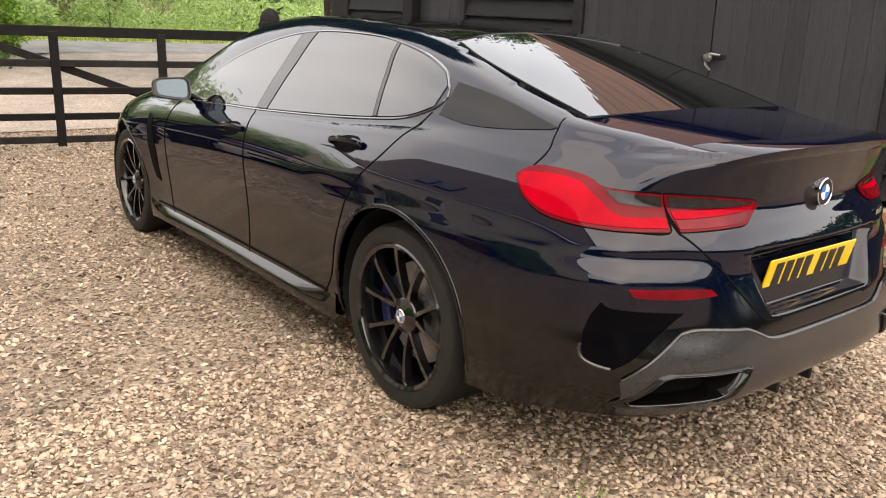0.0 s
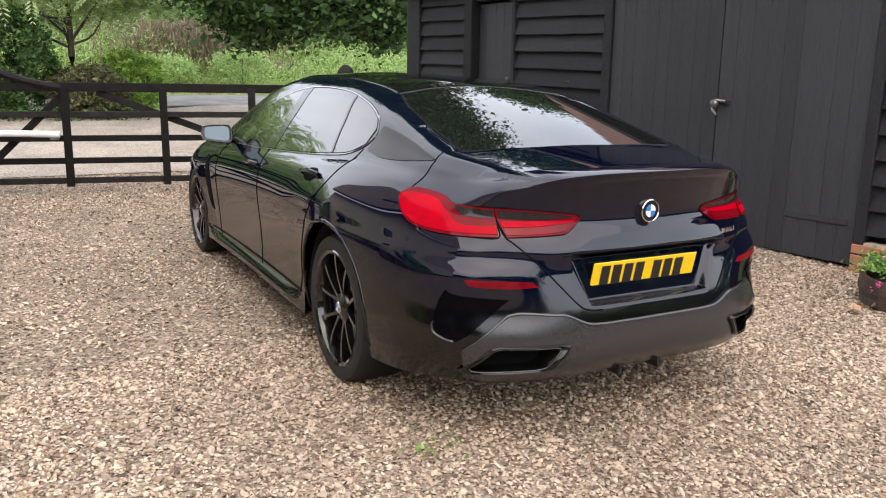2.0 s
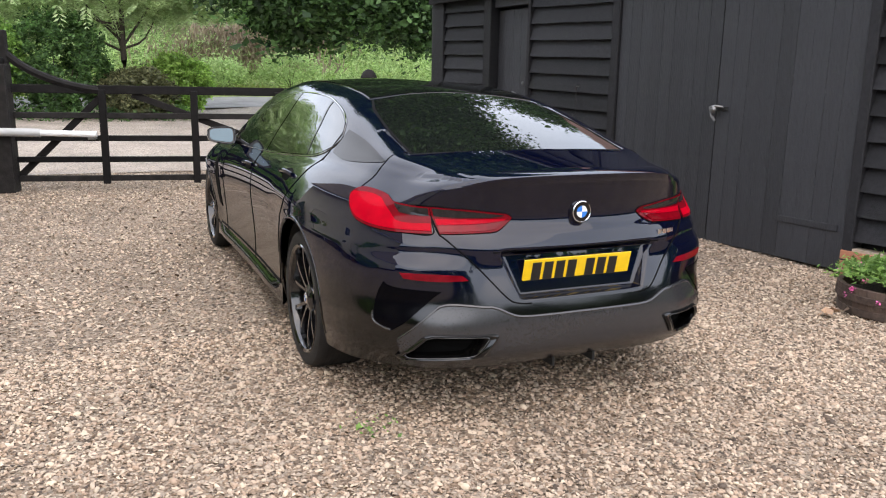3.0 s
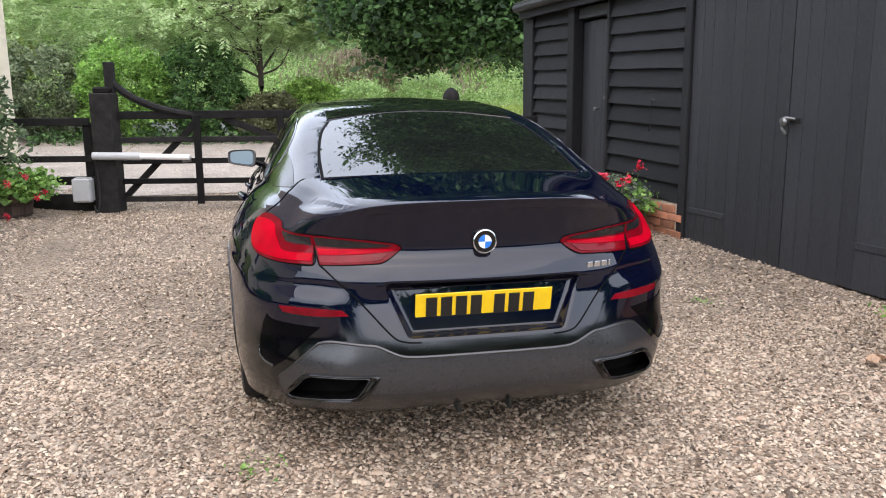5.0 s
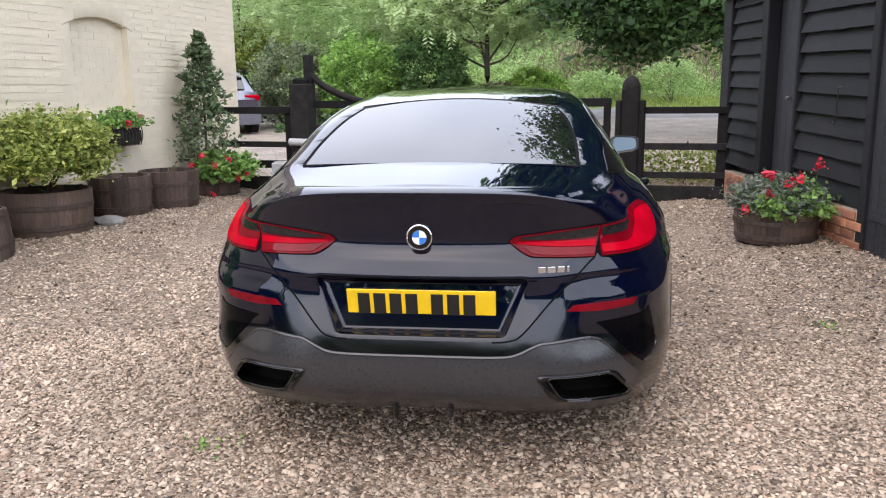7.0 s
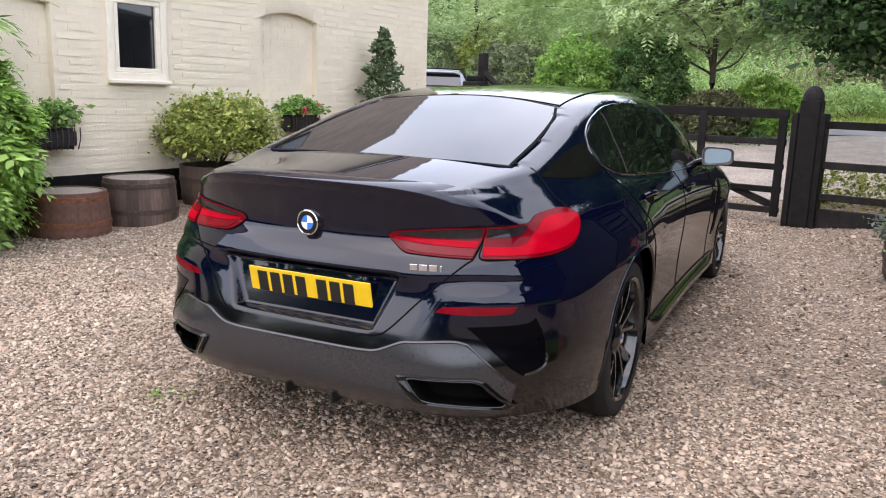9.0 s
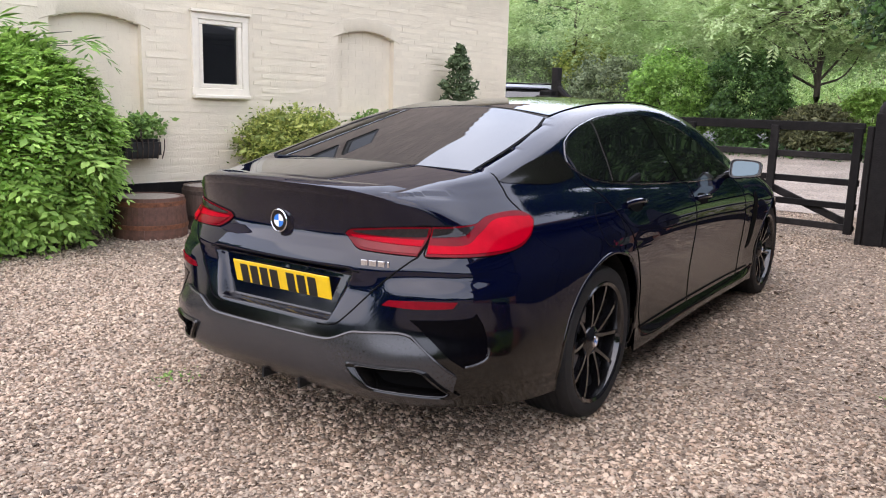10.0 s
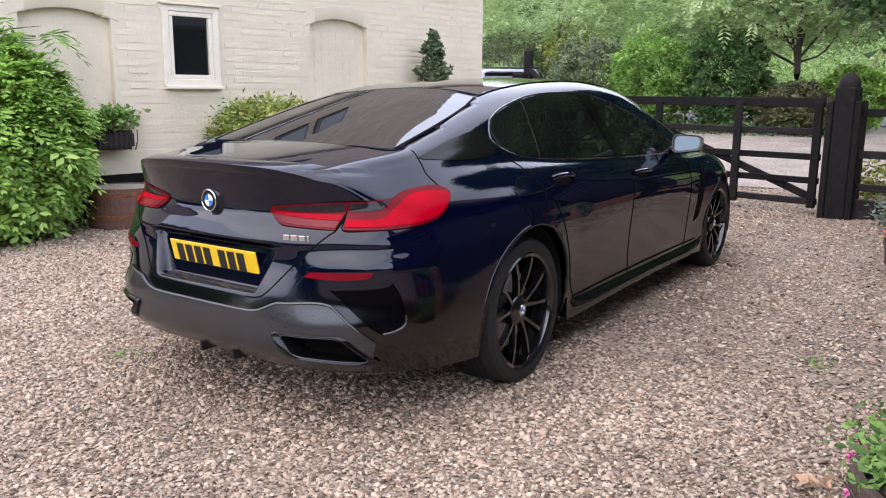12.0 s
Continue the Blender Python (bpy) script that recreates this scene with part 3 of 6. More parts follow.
def barn_doors():
    for s0, s1, hand in ((0.25, 1.495, -1), (1.505, 2.70, 1)):
        d = thing("barn_door", BARN @ Matrix.Translation(((s0 + s1) / 2, 0.03, 0.09)), "tall black-painted boarded barn door, shut", "barn door", "pair of barn doors")
        w = (s1 - s0) / 9
        me = None
        for i in range(9):
            if me is None:
                ob = part("plank", box(w - 0.0012, 0.035, 2.3, (0, 0, 0), 0.0014), M_door, d)
                me = ob.data
            else:
                ob = part("plank", me, None, d)
            ob.location = (-(s1 - s0) / 2 + w * (i + 0.5), 0.001 * (i * 7 % 3), 1.15)
        part("hinge_strap", box(0.5, 0.012, 0.05, (hand * 0.32, 0.022, 0.3), 0.004), M_door, d)
    h = thing("door_handle", BARN @ Matrix.Translation((1.47, 0.05, 1.19)), "grey metal latch handle on the barn doors", "door handle")
    part("plate", box(0.2, 0.01, 0.035, (0, 0.005, 0.01), 0.003), M_plastic, h)
    part("knob", lathe([(0.0, 0.075), (0.022, 0.072), (0.034, 0.055), (0.03, 0.035), (0.014, 0.028), (0.014, 0.0), (0.0, 0.0)], 20), M_iron, h, m=pose(0.02, 0, 0, -90))
    part("hasp", tube([(-0.06, 0.02, 0.02), (0.0, 0.05, 0.03), (0.05, 0.05, 0.015), (0.03, 0.055, -0.05), (-0.01, 0.05, -0.09)], 0.011, 8), M_iron, h)


def shed_door():
    d = thing("door_1", BARN @ Matrix.Translation((4.53, -0.07, 0.09)), "plain black-painted plank door in the barn", "door", kind="structure")
    me = None
    for i in range(5):
        if me is None:
            ob = part("plank", box(0.149, 0.04, 2.1, (0, 0, 0), 0.004), M_door, d)
            me = ob.data
        else:
            ob = part("plank", me, None, d)
        ob.location = (-0.3 + 0.15 * i, 0, 1.05)
    part("head", box(0.75, 0.1, 0.12, (0, 0.04, 2.19), 0.005), M_door, d)
    part("door_knob", lathe([(0.0, 0.06), (0.02, 0.055), (0.024, 0.04), (0.012, 0.028), (0.012, 0.0), (0.0, 0.0)], 16), M_iron, d, "small steel knob", m=pose(-0.01, 0.02, 1.16, -90))
    part("lock", box(0.035, 0.02, 0.035, (-0.15, 0.026, 1.28), 0.005), M_iron, d)


barn()


def wall_hook():
    h = thing("wall_hook", BARN @ Matrix.Translation((3.27, 0.075, 1.35)), "thin black wire hook hanging on the boards", "hook")
    part("nail", tube([(0, -0.04, 0), (0, 0.012, 0)], 0.006, 6), M_iron, h)
    part("wire", tube(spline([(0, 0.008, 0.0), (0.004, 0.01, -0.12), (-0.002, 0.012, -0.25), (0.02, 0.02, -0.3), (0.04, 0.02, -0.27)], 14), 0.004, 5), M_plastic, h)


wall_hook()
plinth(2.72, 4.14, "plinth_shed")
plinth(4.93, 6.24, "plinth_shed_end")
plinth(-1.88, 0.24, "plinth_barn", 4)
barn_doors()
shed_door()


# ---- gate, posts and fence ----
GATE_A, GATE_B = Vector((-2.78, 6.45, 0.1)), Vector((1.2, 5.72, 0.1))


def post(name, at, w, h, label, dome=False):
    p = thing(name, pose(*at, 0, 0, -10.5), label, "gate post")
    part("shaft", box(w, w, h + 0.2, (0, 0, h / 2 - 0.1), 0.012), M_gate, p)
    if dome:
        for sx in (-1, 1):
            part("batten", box(0.06, w * 1.05, h - 0.1, (sx * (w / 2 + 0.032), 0, h / 2 - 0.08), 0.008), M_gate, p)
        bm = lathe([(w * 0.5, -0.04), (w * 0.52, 0.0), (w * 0.5, 0.05), (w * 0.38, 0.10), (w * 0.2, 0.13), (0.0, 0.14)], 24)
        part("cap", bm, M_gate, p, m=pose(0, 0, h - 0.0), smooth=True)
    else:
        part("cap", box(w * 0.75, w * 0.75, 0.08, (0, 0, h + 0.03), 0.02), M_gate, p)
    return p


def gate():
    run = GATE_B - GATE_A
    L = run.length
    g = thing("field_gate", Matrix.Translation(GATE_A) @ Matrix.Rotation(math.atan2(run.y, run.x), 4, "Z"), "black five-bar timber field gate, shut", "gate")
    for z, h in ((1.11, 0.095), (0.82, 0.065), (0.565, 0.065), (0.325, 0.065), (0.11, 0.065)):
        part("rail", box(L - 0.2, 0.04, h, (L / 2 + 0.05, 0, z), 0.006), M_gate, g)
    for x in (1.19, 2.18, 3.13, L - 0.09):
        part("upright", box(0.08, 0.045, 1.06, (x, -0.044, 0.58), 0.006), M_gate, g)
    part("hanging_stile", box(0.11, 0.09, 1.6, (0.2, 0.0, 0.93), 0.012), M_gate, g)
    part("swan_neck", tube(spline([(0.2, 0, 1.5), (0.42, 0, 1.33), (0.68, 0, 1.21), (0.92, 0, 1.14), (1.15, 0, 1.1)], 14), 0.045, 8), M_gate, g)
    for a, b in (((0.25, 0.12), (1.19, 1.05)), ((3.92, 0.15), (1.5, 1.06))):
        d = Vector((b[0] - a[0], 0, b[1] - a[1]))
        part("brace", box(d.length, 0.035, 0.075, ((a[0] + b[0]) / 2, 0.04, (a[1] + b[1]) / 2), 0.005, None, Matrix.Rotation(-math.atan2(d.z, d.x), 4, "Y")), M_gate, g)


gate()
post("gate_post", (-2.66, 6.36, 0.05), 0.25, 1.42, "thick square black gate post")
post("gate_post", (1.36, 5.66, 0.08), 0.195, 1.28, "thick black gate post with a domed top", True)


def fence(name, a, b, rails, label, base=None):
    a, b = Vector(a), Vector(b)
    L = (b - a).length
    f = thing(name, Matrix.Translation(a) @ Matrix.Rotation(math.atan2(b.y - a.y, b.x - a.x), 4, "Z"), label, "fence")
    for z, h in rails:
        part("rail", box(L, 0.045, h, (L / 2, 0, z), 0.006), M_gate, f)
    if base:
        part("gravel_board", box(L, 0.06, base, (L / 2, 0.0, base / 2 - 0.02), 0.006), M_gate, f)
    part("post", box(0.1, 0.09, 1.1, (L - 0.05, 0.06, 0.5), 0.006), M_gate, f)
    return f


fence("fence", (1.47, 5.63, 0.1), (2.38, 5.47, 0.1), ((1.02, 0.075), (0.62, 0.075), (0.30, 0.07)), "short run of black timber fence by the barn", 0.2)
fence("fence", (-3.95, 6.68, 0.08), (-2.86, 6.46, 0.08), ((1.06, 0.09), (0.62, 0.075), (0.36, 0.1)), "short run of black timber fence by the house", 0.22)


def gate_opener():
    o = thing("gate_opener", pose(-2.80, 6.2, 0.72, 0, 0, -10.5), "grey ram arm of an electric gate opener", "gate opener")
    part("motor_housing", tube([(0.0, 0, 0.03), (0.55, 0, 0.02)], 0.045, 16), M_grey, o, smooth=True)
    part("ram", tube([(0.53, 0, 0.02), (1.12, 0, 0.005)], 0.034, 16), M_white, o, "white tube of the ram", smooth=True)
    part("bracket", box(0.08, 0.12, 0.05, (1.06, 0.07, -0.03), 0.006), M_iron, o)
    c = thing("control_box", pose(-2.95, 6.28, 0.16, 0, 0, -10.5), "pale grey electric control box on the fence", "control box")
    part("case", box(0.21, 0.14, 0.29, (0, 0, 0.19), 0.02, seg=3), M_grey, c)
    part("lid", box(0.2, 0.03, 0.27, (0, -0.08, 0.19), 0.012), M_grey, c)
    part("cable", tube(spline([(0.12, -0.03, 0.0), (0.16, -0.06, -0.08), (0.2, -0.04, 0.1), (0.18, -0.02, 0.45)], 12), 0.011, 6), M_plastic, c)


gate_opener()


# ---- the black saloon: nose to +y, rear axle over the origin ----
from mathutils.bvhtree import BVHTree

WHEEL_R, AXLE_F = 0.335, 3.023
# character lines of one flank, from the middle of the tail round the corner to the middle of the nose
FLANK = [
    [(0, -0.96, 0.245), (0.36, -0.955, 0.24), (0.60, -0.90, 0.24), (0.765, -0.765, 0.24), (0.885, -0.50, 0.225), (0.90, 0, 0.20), (0.885, 0.6, 0.20), (0.875, 1.5, 0.19), (0.885, 2.4, 0.19), (0.90, 3.0, 0.2), (0.86, 3.5, 0.2), (0.58, 3.84, 0.2), (0, 3.95, 0.2)],
    [(0, -1.055, 0.33), (0.38, -1.045, 0.33), (0.60, -0.975, 0.33), (0.782, -0.815, 0.33), (0.905, -0.53, 0.33), (0.94, 0, 0.33), (0.905, 0.6, 0.30), (0.89, 1.5, 0.28), (0.90, 2.4, 0.28), (0.93, 3.0, 0.32), (0.88, 3.5, 0.34), (0.6, 3.88, 0.34), (0, 4.0, 0.34)],
    [(0, -1.065, 0.43), (0.38, -1.05, 0.43), (0.60, -0.98, 0.43), (0.795, -0.82, 0.43), (0.91, -0.54, 0.43), (0.955, 0, 0.43), (0.915, 0.6, 0.42), (0.885, 1.5, 0.40), (0.90, 2.4, 0.40), (0.945, 3.0, 0.43), (0.89, 3.5, 0.44), (0.6, 3.9, 0.44), (0, 4.03, 0.44)],
    [(0, -1.045, 0.53), (0.38, -1.03, 0.53), (0.60, -0.950, 0.53), (0.788, -0.808, 0.53), (0.905, -0.54, 0.54), (0.962, 0, 0.55), (0.928, 0.6, 0.54), (0.90, 1.5, 0.51), (0.912, 2.4, 0.50), (0.952, 3.0, 0.53), (0.89, 3.5, 0.54), (0.6, 3.9, 0.54), (0, 4.03, 0.54)],
    [(0, -1.005, 0.66), (0.38, -0.987, 0.658), (0.60, -0.940, 0.655), (0.792, -0.808, 0.655), (0.900, -0.54, 0.665), (0.963, 0, 0.69), (0.932, 0.6, 0.67), (0.908, 1.5, 0.63), (0.918, 2.4, 0.62), (0.955, 3.0, 0.65), (0.88, 3.5, 0.64), (0.58, 3.88, 0.62), (0, 4.0, 0.62)],
    [(0, -1.012, 0.70), (0.38, -0.989, 0.705), (0.60, -0.913, 0.715), (0.774, -0.787, 0.715), (0.894, -0.537, 0.715), (0.960, 0, 0.72), (0.931, 0.6, 0.70), (0.909, 1.5, 0.66), (0.918, 2.4, 0.65), (0.953, 3.0, 0.675), (0.875, 3.5, 0.66), (0.57, 3.87, 0.635), (0, 3.99, 0.635)],
    [(0, -1.016, 0.735), (0.375, -0.990, 0.737), (0.603, -0.909, 0.745), (0.771, -0.782, 0.745), (0.884, -0.522, 0.747), (0.953, 0, 0.75), (0.929, 0.6, 0.73), (0.909, 1.5, 0.69), (0.917, 2.4, 0.68), (0.945, 3.0, 0.70), (0.865, 3.5, 0.685), (0.555, 3.85, 0.655), (0, 3.975, 0.655)],
    [(0, -0.998, 0.785), (0.36, -0.972, 0.786), (0.606, -0.889, 0.79), (0.765, -0.757, 0.79), (0.868, -0.5, 0.80), (0.938, 0, 0.815), (0.925, 0.6, 0.79), (0.908, 1.5, 0.745), (0.915, 2.4, 0.74), (0.93, 3.0, 0.75), (0.85, 3.5, 0.72), (0.54, 3.83, 0.68), (0, 3.95, 0.68)],
    [(0, -0.968, 0.852), (0.32, -0.943, 0.852), (0.598, -0.852, 0.86), (0.755, -0.69, 0.87), (0.83, -0.46, 0.885), (0.885, 0, 0.905), (0.89, 0.6, 0.875), (0.89, 1.5, 0.825), (0.895, 2.4, 0.80), (0.885, 3.0, 0.81), (0.80, 3.5, 0.77), (0.5, 3.76, 0.73), (0, 3.88, 0.73)],
    [(0, -1.028, 1.012), (0.34, -1.0, 1.004), (0.568, -0.893, 0.966), (0.69, -0.71, 0.922), (0.785, -0.45, 0.945), (0.835, 0, 0.962), (0.855, 0.6, 0.925), (0.862, 1.5, 0.875), (0.862, 2.4, 0.855), (0.83, 3.0, 0.855), (0.74, 3.45, 0.81), (0.46, 3.68, 0.77), (0, 3.8, 0.77)],
    [(0, -1.005, 1.03), (0.33, -0.978, 1.024), (0.548, -0.862, 0.992), (0.655, -0.66, 0.972), (0.735, -0.42, 0.99), (0.785, 0, 0.998), (0.812, 0.6, 0.958), (0.825, 1.5, 0.91), (0.81, 2.4, 0.885), (0.76, 3.0, 0.885), (0.66, 3.4, 0.845), (0.4, 3.6, 0.81), (0, 3.7, 0.81)],
]
# the nose draws in ahead of the front wheels
FLANK = [[(x * {10: 0.9, 11: 0.84}.get(i, 1.0), y, z) for i, (x, y, z) in enumerate(line)] for line in FLANK]
# along the car: half width and height of the roof rail, height of the middle line
RAIL = [(-1.1, 0.40, 1.03), (-0.8, 0.46, 1.031), (-0.5, 0.585, 1.062), (-0.25, 0.60, 1.121), (0.1, 0.605, 1.213), (0.35, 0.59, 1.269), (0.65, 0.578, 1.308), (1.0, 0.568, 1.328), (1.5, 0.57, 1.322), (1.9, 0.60, 1.262), (2.25, 0.65, 1.135), (2.6, 0.70, 0.985), (2.85, 0.66, 0.935), (3.3, 0.55, 0.90), (3.8, 0.35, 0.80)]
SPINE = [(-1.1, 1.03), (-0.8, 1.047), (-0.5, 1.079), (-0.25, 1.151), (0.1, 1.25), (0.35, 1.310), (0.65, 1.345), (1.0, 1.371), (1.45, 1.383), (1.9, 1.352), (2.25, 1.24), (2.6, 1.07), (2.85, 0.975), (3.3, 0.935), (3.8, 0.81)]


def along(table, y):
    t = np.array(table)
    ys = t[:, 0]
    tan = np.gradient(t, ys, axis=0)
    i = int(np.clip(np.searchsorted(ys, y) - 1, 0, len(ys) - 2))
    h = ys[i + 1] - ys[i]
    f = float(np.clip((y - ys[i]) / h, 0, 1))
    return (t[i] * (2 * f**3 - 3 * f**2 + 1) + tan[i] * h * (f**3 - 2 * f**2 + f) + t[i + 1] * (3 * f**2 - 2 * f**3) + tan[i + 1] * h * (f**3 - f**2))[1:]


def flank_grid():
    cols = np.concatenate([np.linspace(0, 4, 221)[:-1], np.linspace(4, 12, 281)])
    lines = []
    for line in FLANK:
        p = np.array(line, float)
        tan = np.gradient(p, axis=0)
        tan[0, 1:] = tan[-1, 1:] = 0
        i = np.minimum(cols.astype(int), len(p) - 2)
        f = (cols - i)[:, None]
        lines.append(p[i] * (2 * f**3 - 3 * f**2 + 1) + tan[i] * (f**3 - 2 * f**2 + f) + p[i + 1] * (3 * f**2 - 2 * f**3) + tan[i + 1] * (f**3 - f**2))
    g = np.array(lines)
    rows = []
    tan = np.gradient(g, axis=0) * 0.85
    for k in range(len(g) - 1):
        n = 3 if k == len(g) - 2 else {3: 24, 4: 7, 5: 7, 6: 10, 7: 16, 8: 24}.get(k, 10)
        for j in range(n):
            f = j / n
            rows.append(g[k] * (2 * f**3 - 3 * f**2 + 1) + tan[k] * (f**3 - 2 * f**2 + f) + g[k + 1] * (3 * f**2 - 2 * f**3) + tan[k + 1] * (f**3 - f**2))
    rows.append(g[-1])
    g = np.array(rows)
    # the doors are drawn fair between the arches
    x, y, z = g[..., 0], g[..., 1], g[..., 2]
    door = (y > 0.4) & (y < 2.5) & (z > 0.24) & (z < 0.96)
    terms = np.stack([((y - 1.45) / 1.05) ** i * ((z - 0.6) / 0.36) ** j for i in range(4) for j in range(5)], -1)
    fair = terms @ np.linalg.lstsq(terms[door], x[door], rcond=None)[0]
    blend = smooth_step(y, 0.42, 0.75) * smooth_step(-y, -2.48, -2.2) * smooth_step(z, 0.25, 0.31) * smooth_step(-z, -0.945, -0.90)
    g[..., 0] = np.where(door, x + blend * (fair - x), x)
    # plate recess, hollow above it, and the hollow under the boot lip
    x, y, z = g[..., 0], g[..., 1], g[..., 2]
    tail = smooth_step(-y, 0.6, 0.75)
    half = 0.368 - 0.44 * np.clip(0.71 - z, 0, 0.2)
    dent = smooth_step(half - x, -0.006, 0.022) * smooth_step(z, 0.533, 0.544) * smooth_step(-z, -0.735, -0.700)
    g[..., 1] += tail * dent * np.maximum(0, -0.968 + 0.2 * (z - 0.63) - y)
    return g


def lid_section(x7, y7, z7):
    """Half a cross-section from the belt to the middle line."""
    xr, zr = along(RAIL, y7)
    zc = along(SPINE, y7)[0]
    ends = smooth_step(y7, -1.02, -0.62)
    xr = min(xr, 0.86 * x7)
    return [(x7, z7), (x7 + (xr - x7) * 0.5 + 0.018 * ends, z7 + (zr - z7) * 0.5), (xr, zr), (xr * 0.55, zr + (zc - zr) * 0.72), (0, zc)]


BELT = spline(FLANK[-1], 400)


def lid_height(x, y):
    k = int(np.argmin(np.abs(BELT[:, 1] - y) + np.where(BELT[:, 0] < 0.3, 1, 0)))
    lo_ = max(0, min(k, 398))
    x7, z7 = np.interp(y, BELT[lo_ - 2:lo_ + 4, 1], BELT[lo_ - 2:lo_ + 4, 0]), np.interp(y, BELT[lo_ - 2:lo_ + 4, 1], BELT[lo_ - 2:lo_ + 4, 2])
    p = spline(lid_section(x7, y, z7), 121)[::-1]
    return float(np.interp(abs(x), p[:, 0], p[:, 1]))


def body_shell():
    g = flank_grid()
    nr, nc = g.shape[:2]
    bm = bmesh.new()
    for side in (1, -1):
        vs = {}
        inside = np.zeros((nr, nc), bool)
        pts = g.copy()
        for wy, R in ((0.0, 0.388), (AXLE_F, 0.38)):
            dy, dz = g[..., 1] - wy, g[..., 2] - WHEEL_R
            dist = np.hypot(dy, dz)
            hit = (dist < R) & (g[..., 0] > 0.5)
            inside |= hit
            k = np.where(hit, R / np.maximum(dist, 0.02), 1)
            pts[..., 1] = np.where(hit, wy + dy * k, pts[..., 1])
            pts[..., 2] = np.where(hit, np.maximum(WHEEL_R + dz * k, 0.19), pts[..., 2])
        for r in range(nr):
            for c in range(nc):
                vs[r, c] = bm.verts.new((side * pts[r, c, 0], pts[r, c, 1], pts[r, c, 2]))
        for r in range(nr - 1):
            for c in range(nc - 1):
                q = ((r, c), (r, c + 1), (r + 1, c + 1), (r + 1, c))
                if all(inside[p] for p in q):
                    continue
                f = [vs[p] for p in q]
                bm.faces.new(f if side > 0 else f[::-1])
        # cap from the belt to the middle line
        edge = g[-1]
        last = None
        for c in range(nc):
            x7, y7, z7 = edge[c]
            sec = lid_section(x7, y7, z7)
            n = 25
            s = np.array(sec)
            pts2 = spline(s, n)
            row = [vs[nr - 1, c]] + [bm.verts.new((side * p[0], y7, p[1])) for p in pts2[1:]]
            if last:
                for a in range(n - 1):
                    f = [last[a], row[a], row[a + 1], last[a + 1]]
                    bm.faces.new(f[::-1] if side > 0 else f)
            last = row
    bmesh.ops.remove_doubles(bm, verts=bm.verts[:], dist=0.0006)
    bmesh.ops.recalc_face_normals(bm, faces=bm.faces[:])
    # the boot deck is drawn fair between the screen and the lip
    deck = [v for v in bm.verts if v.co.z > 1.0 and -0.99 < v.co.y < -0.40 and abs(v.co.x) < 0.62]
    co = np.array([v.co[:] for v in deck])
    terms = np.stack([co[:, 0] ** i * (co[:, 1] + 0.7) ** j for i in (0, 2) for j in range(2)], -1)
    fair = terms @ np.linalg.lstsq(terms, co[:, 2], rcond=None)[0]
    blend = smooth_step(0.62 - np.abs(co[:, 0]), 0, 0.12) * smooth_step(co[:, 1], -0.985, -0.93) * smooth_step(-co[:, 1], 0.41, 0.48)
    for v, z in zip(deck, co[:, 2] + blend * (fair - co[:, 2])):
        v.co.z = z
    return bm


EXHAUST = [(0.405, 0.410), (0.468, 0.314), (0.730, 0.286), (0.748, 0.302), (0.675, 0.394), (0.645, 0.406)]
EX_MID = (sum(o[0] for o in EXHAUST) / 6, sum(o[1] for o in EXHAUST) / 6)


def in_exhaust(x, z, scale=0.99):
    x, z = EX_MID[0] + (abs(x) - EX_MID[0]) / scale, EX_MID[1] + (z - EX_MID[1]) / scale
    for (ax, az), (bx, bz) in zip(EXHAUST, EXHAUST[1:] + EXHAUST[:1]):
        if (bx - ax) * (z - az) - (bz - az) * (x - ax) < 0:
            return False
    return True


def sink_exhausts(bm):
    for v in bm.verts:
        if v.co.y < -0.7 and in_exhaust(v.co.x, v.co.z, 0.98):
            v.co.y += 0.11


class Skin:
    """Lays points onto the car's shell."""

    def __init__(self, bm):
        self.tree = BVHTree.FromBMesh(bm)

    def from_back(self, x, z, side=None):
        return self._cast((x, -0.3, z), (0, -1.0, 0))

    def from_side(self, y, z, side):
        return self._cast((0.0, y, z), (side, 0, 0))

    def from_top(self, x, y, side=None):
        z = lid_height(x, y)
        e = 0.01
        n = Vector((-(lid_height(x + e, y) - lid_height(x - e, y)) / (2 * e), -(lid_height(x, y + e) - lid_height(x, y - e)) / (2 * e), 1)).normalized()
        return Vector((x, y, z)), n

    def fitted(self, x1, y0, y1, lift=0.0, across=(0, 2, 4), down=5):
        """A fair surface laid through the top of the shell between two stations."""
        xs, ys = np.meshgrid(np.linspace(-x1, x1, 23), np.linspace(y0, y1, 25))
        zs = np.array([lid_height(a, b) for a, b in zip(xs.ravel(), ys.ravel())])
        mid, span = (y0 + y1) / 2, (y1 - y0) / 2

        def terms(a, b):
            b = (b - mid) / span
            return np.stack([a**i * b**j for i in across for j in range(down)], -1)

        k = np.linalg.lstsq(terms(xs.ravel(), ys.ravel()), zs, rcond=None)[0]
        rise = lift

        def lay(x, y, side=None):
            f = lambda a, b: float(terms(np.array(a), np.array(b)) @ k)
            e = 0.004
            n = Vector((-(f(x + e, y) - f(x - e, y)) / (2 * e), -(f(x, y + e) - f(x, y - e)) / (2 * e), 1)).normalized()
            return Vector((x, y, f(x, y) + rise)), n

        return lay

    def round_corner(self, deg, z, side):
        a = radians(deg)
        return self._cast((side * 0.36, -0.42, z), (side * math.sin(a), -math.cos(a), 0))

    def _cast(self, o, d):
        o, d = Vector(o), Vector(d).normalized()
        hit, nor, _, _ = self.tree.ray_cast(o, d)
        if hit is None:
            hit, nor, _, _ = self.tree.find_nearest(o + 0.6 * d)
        if nor.dot(d) < 0:
            nor = -nor
        return hit, nor


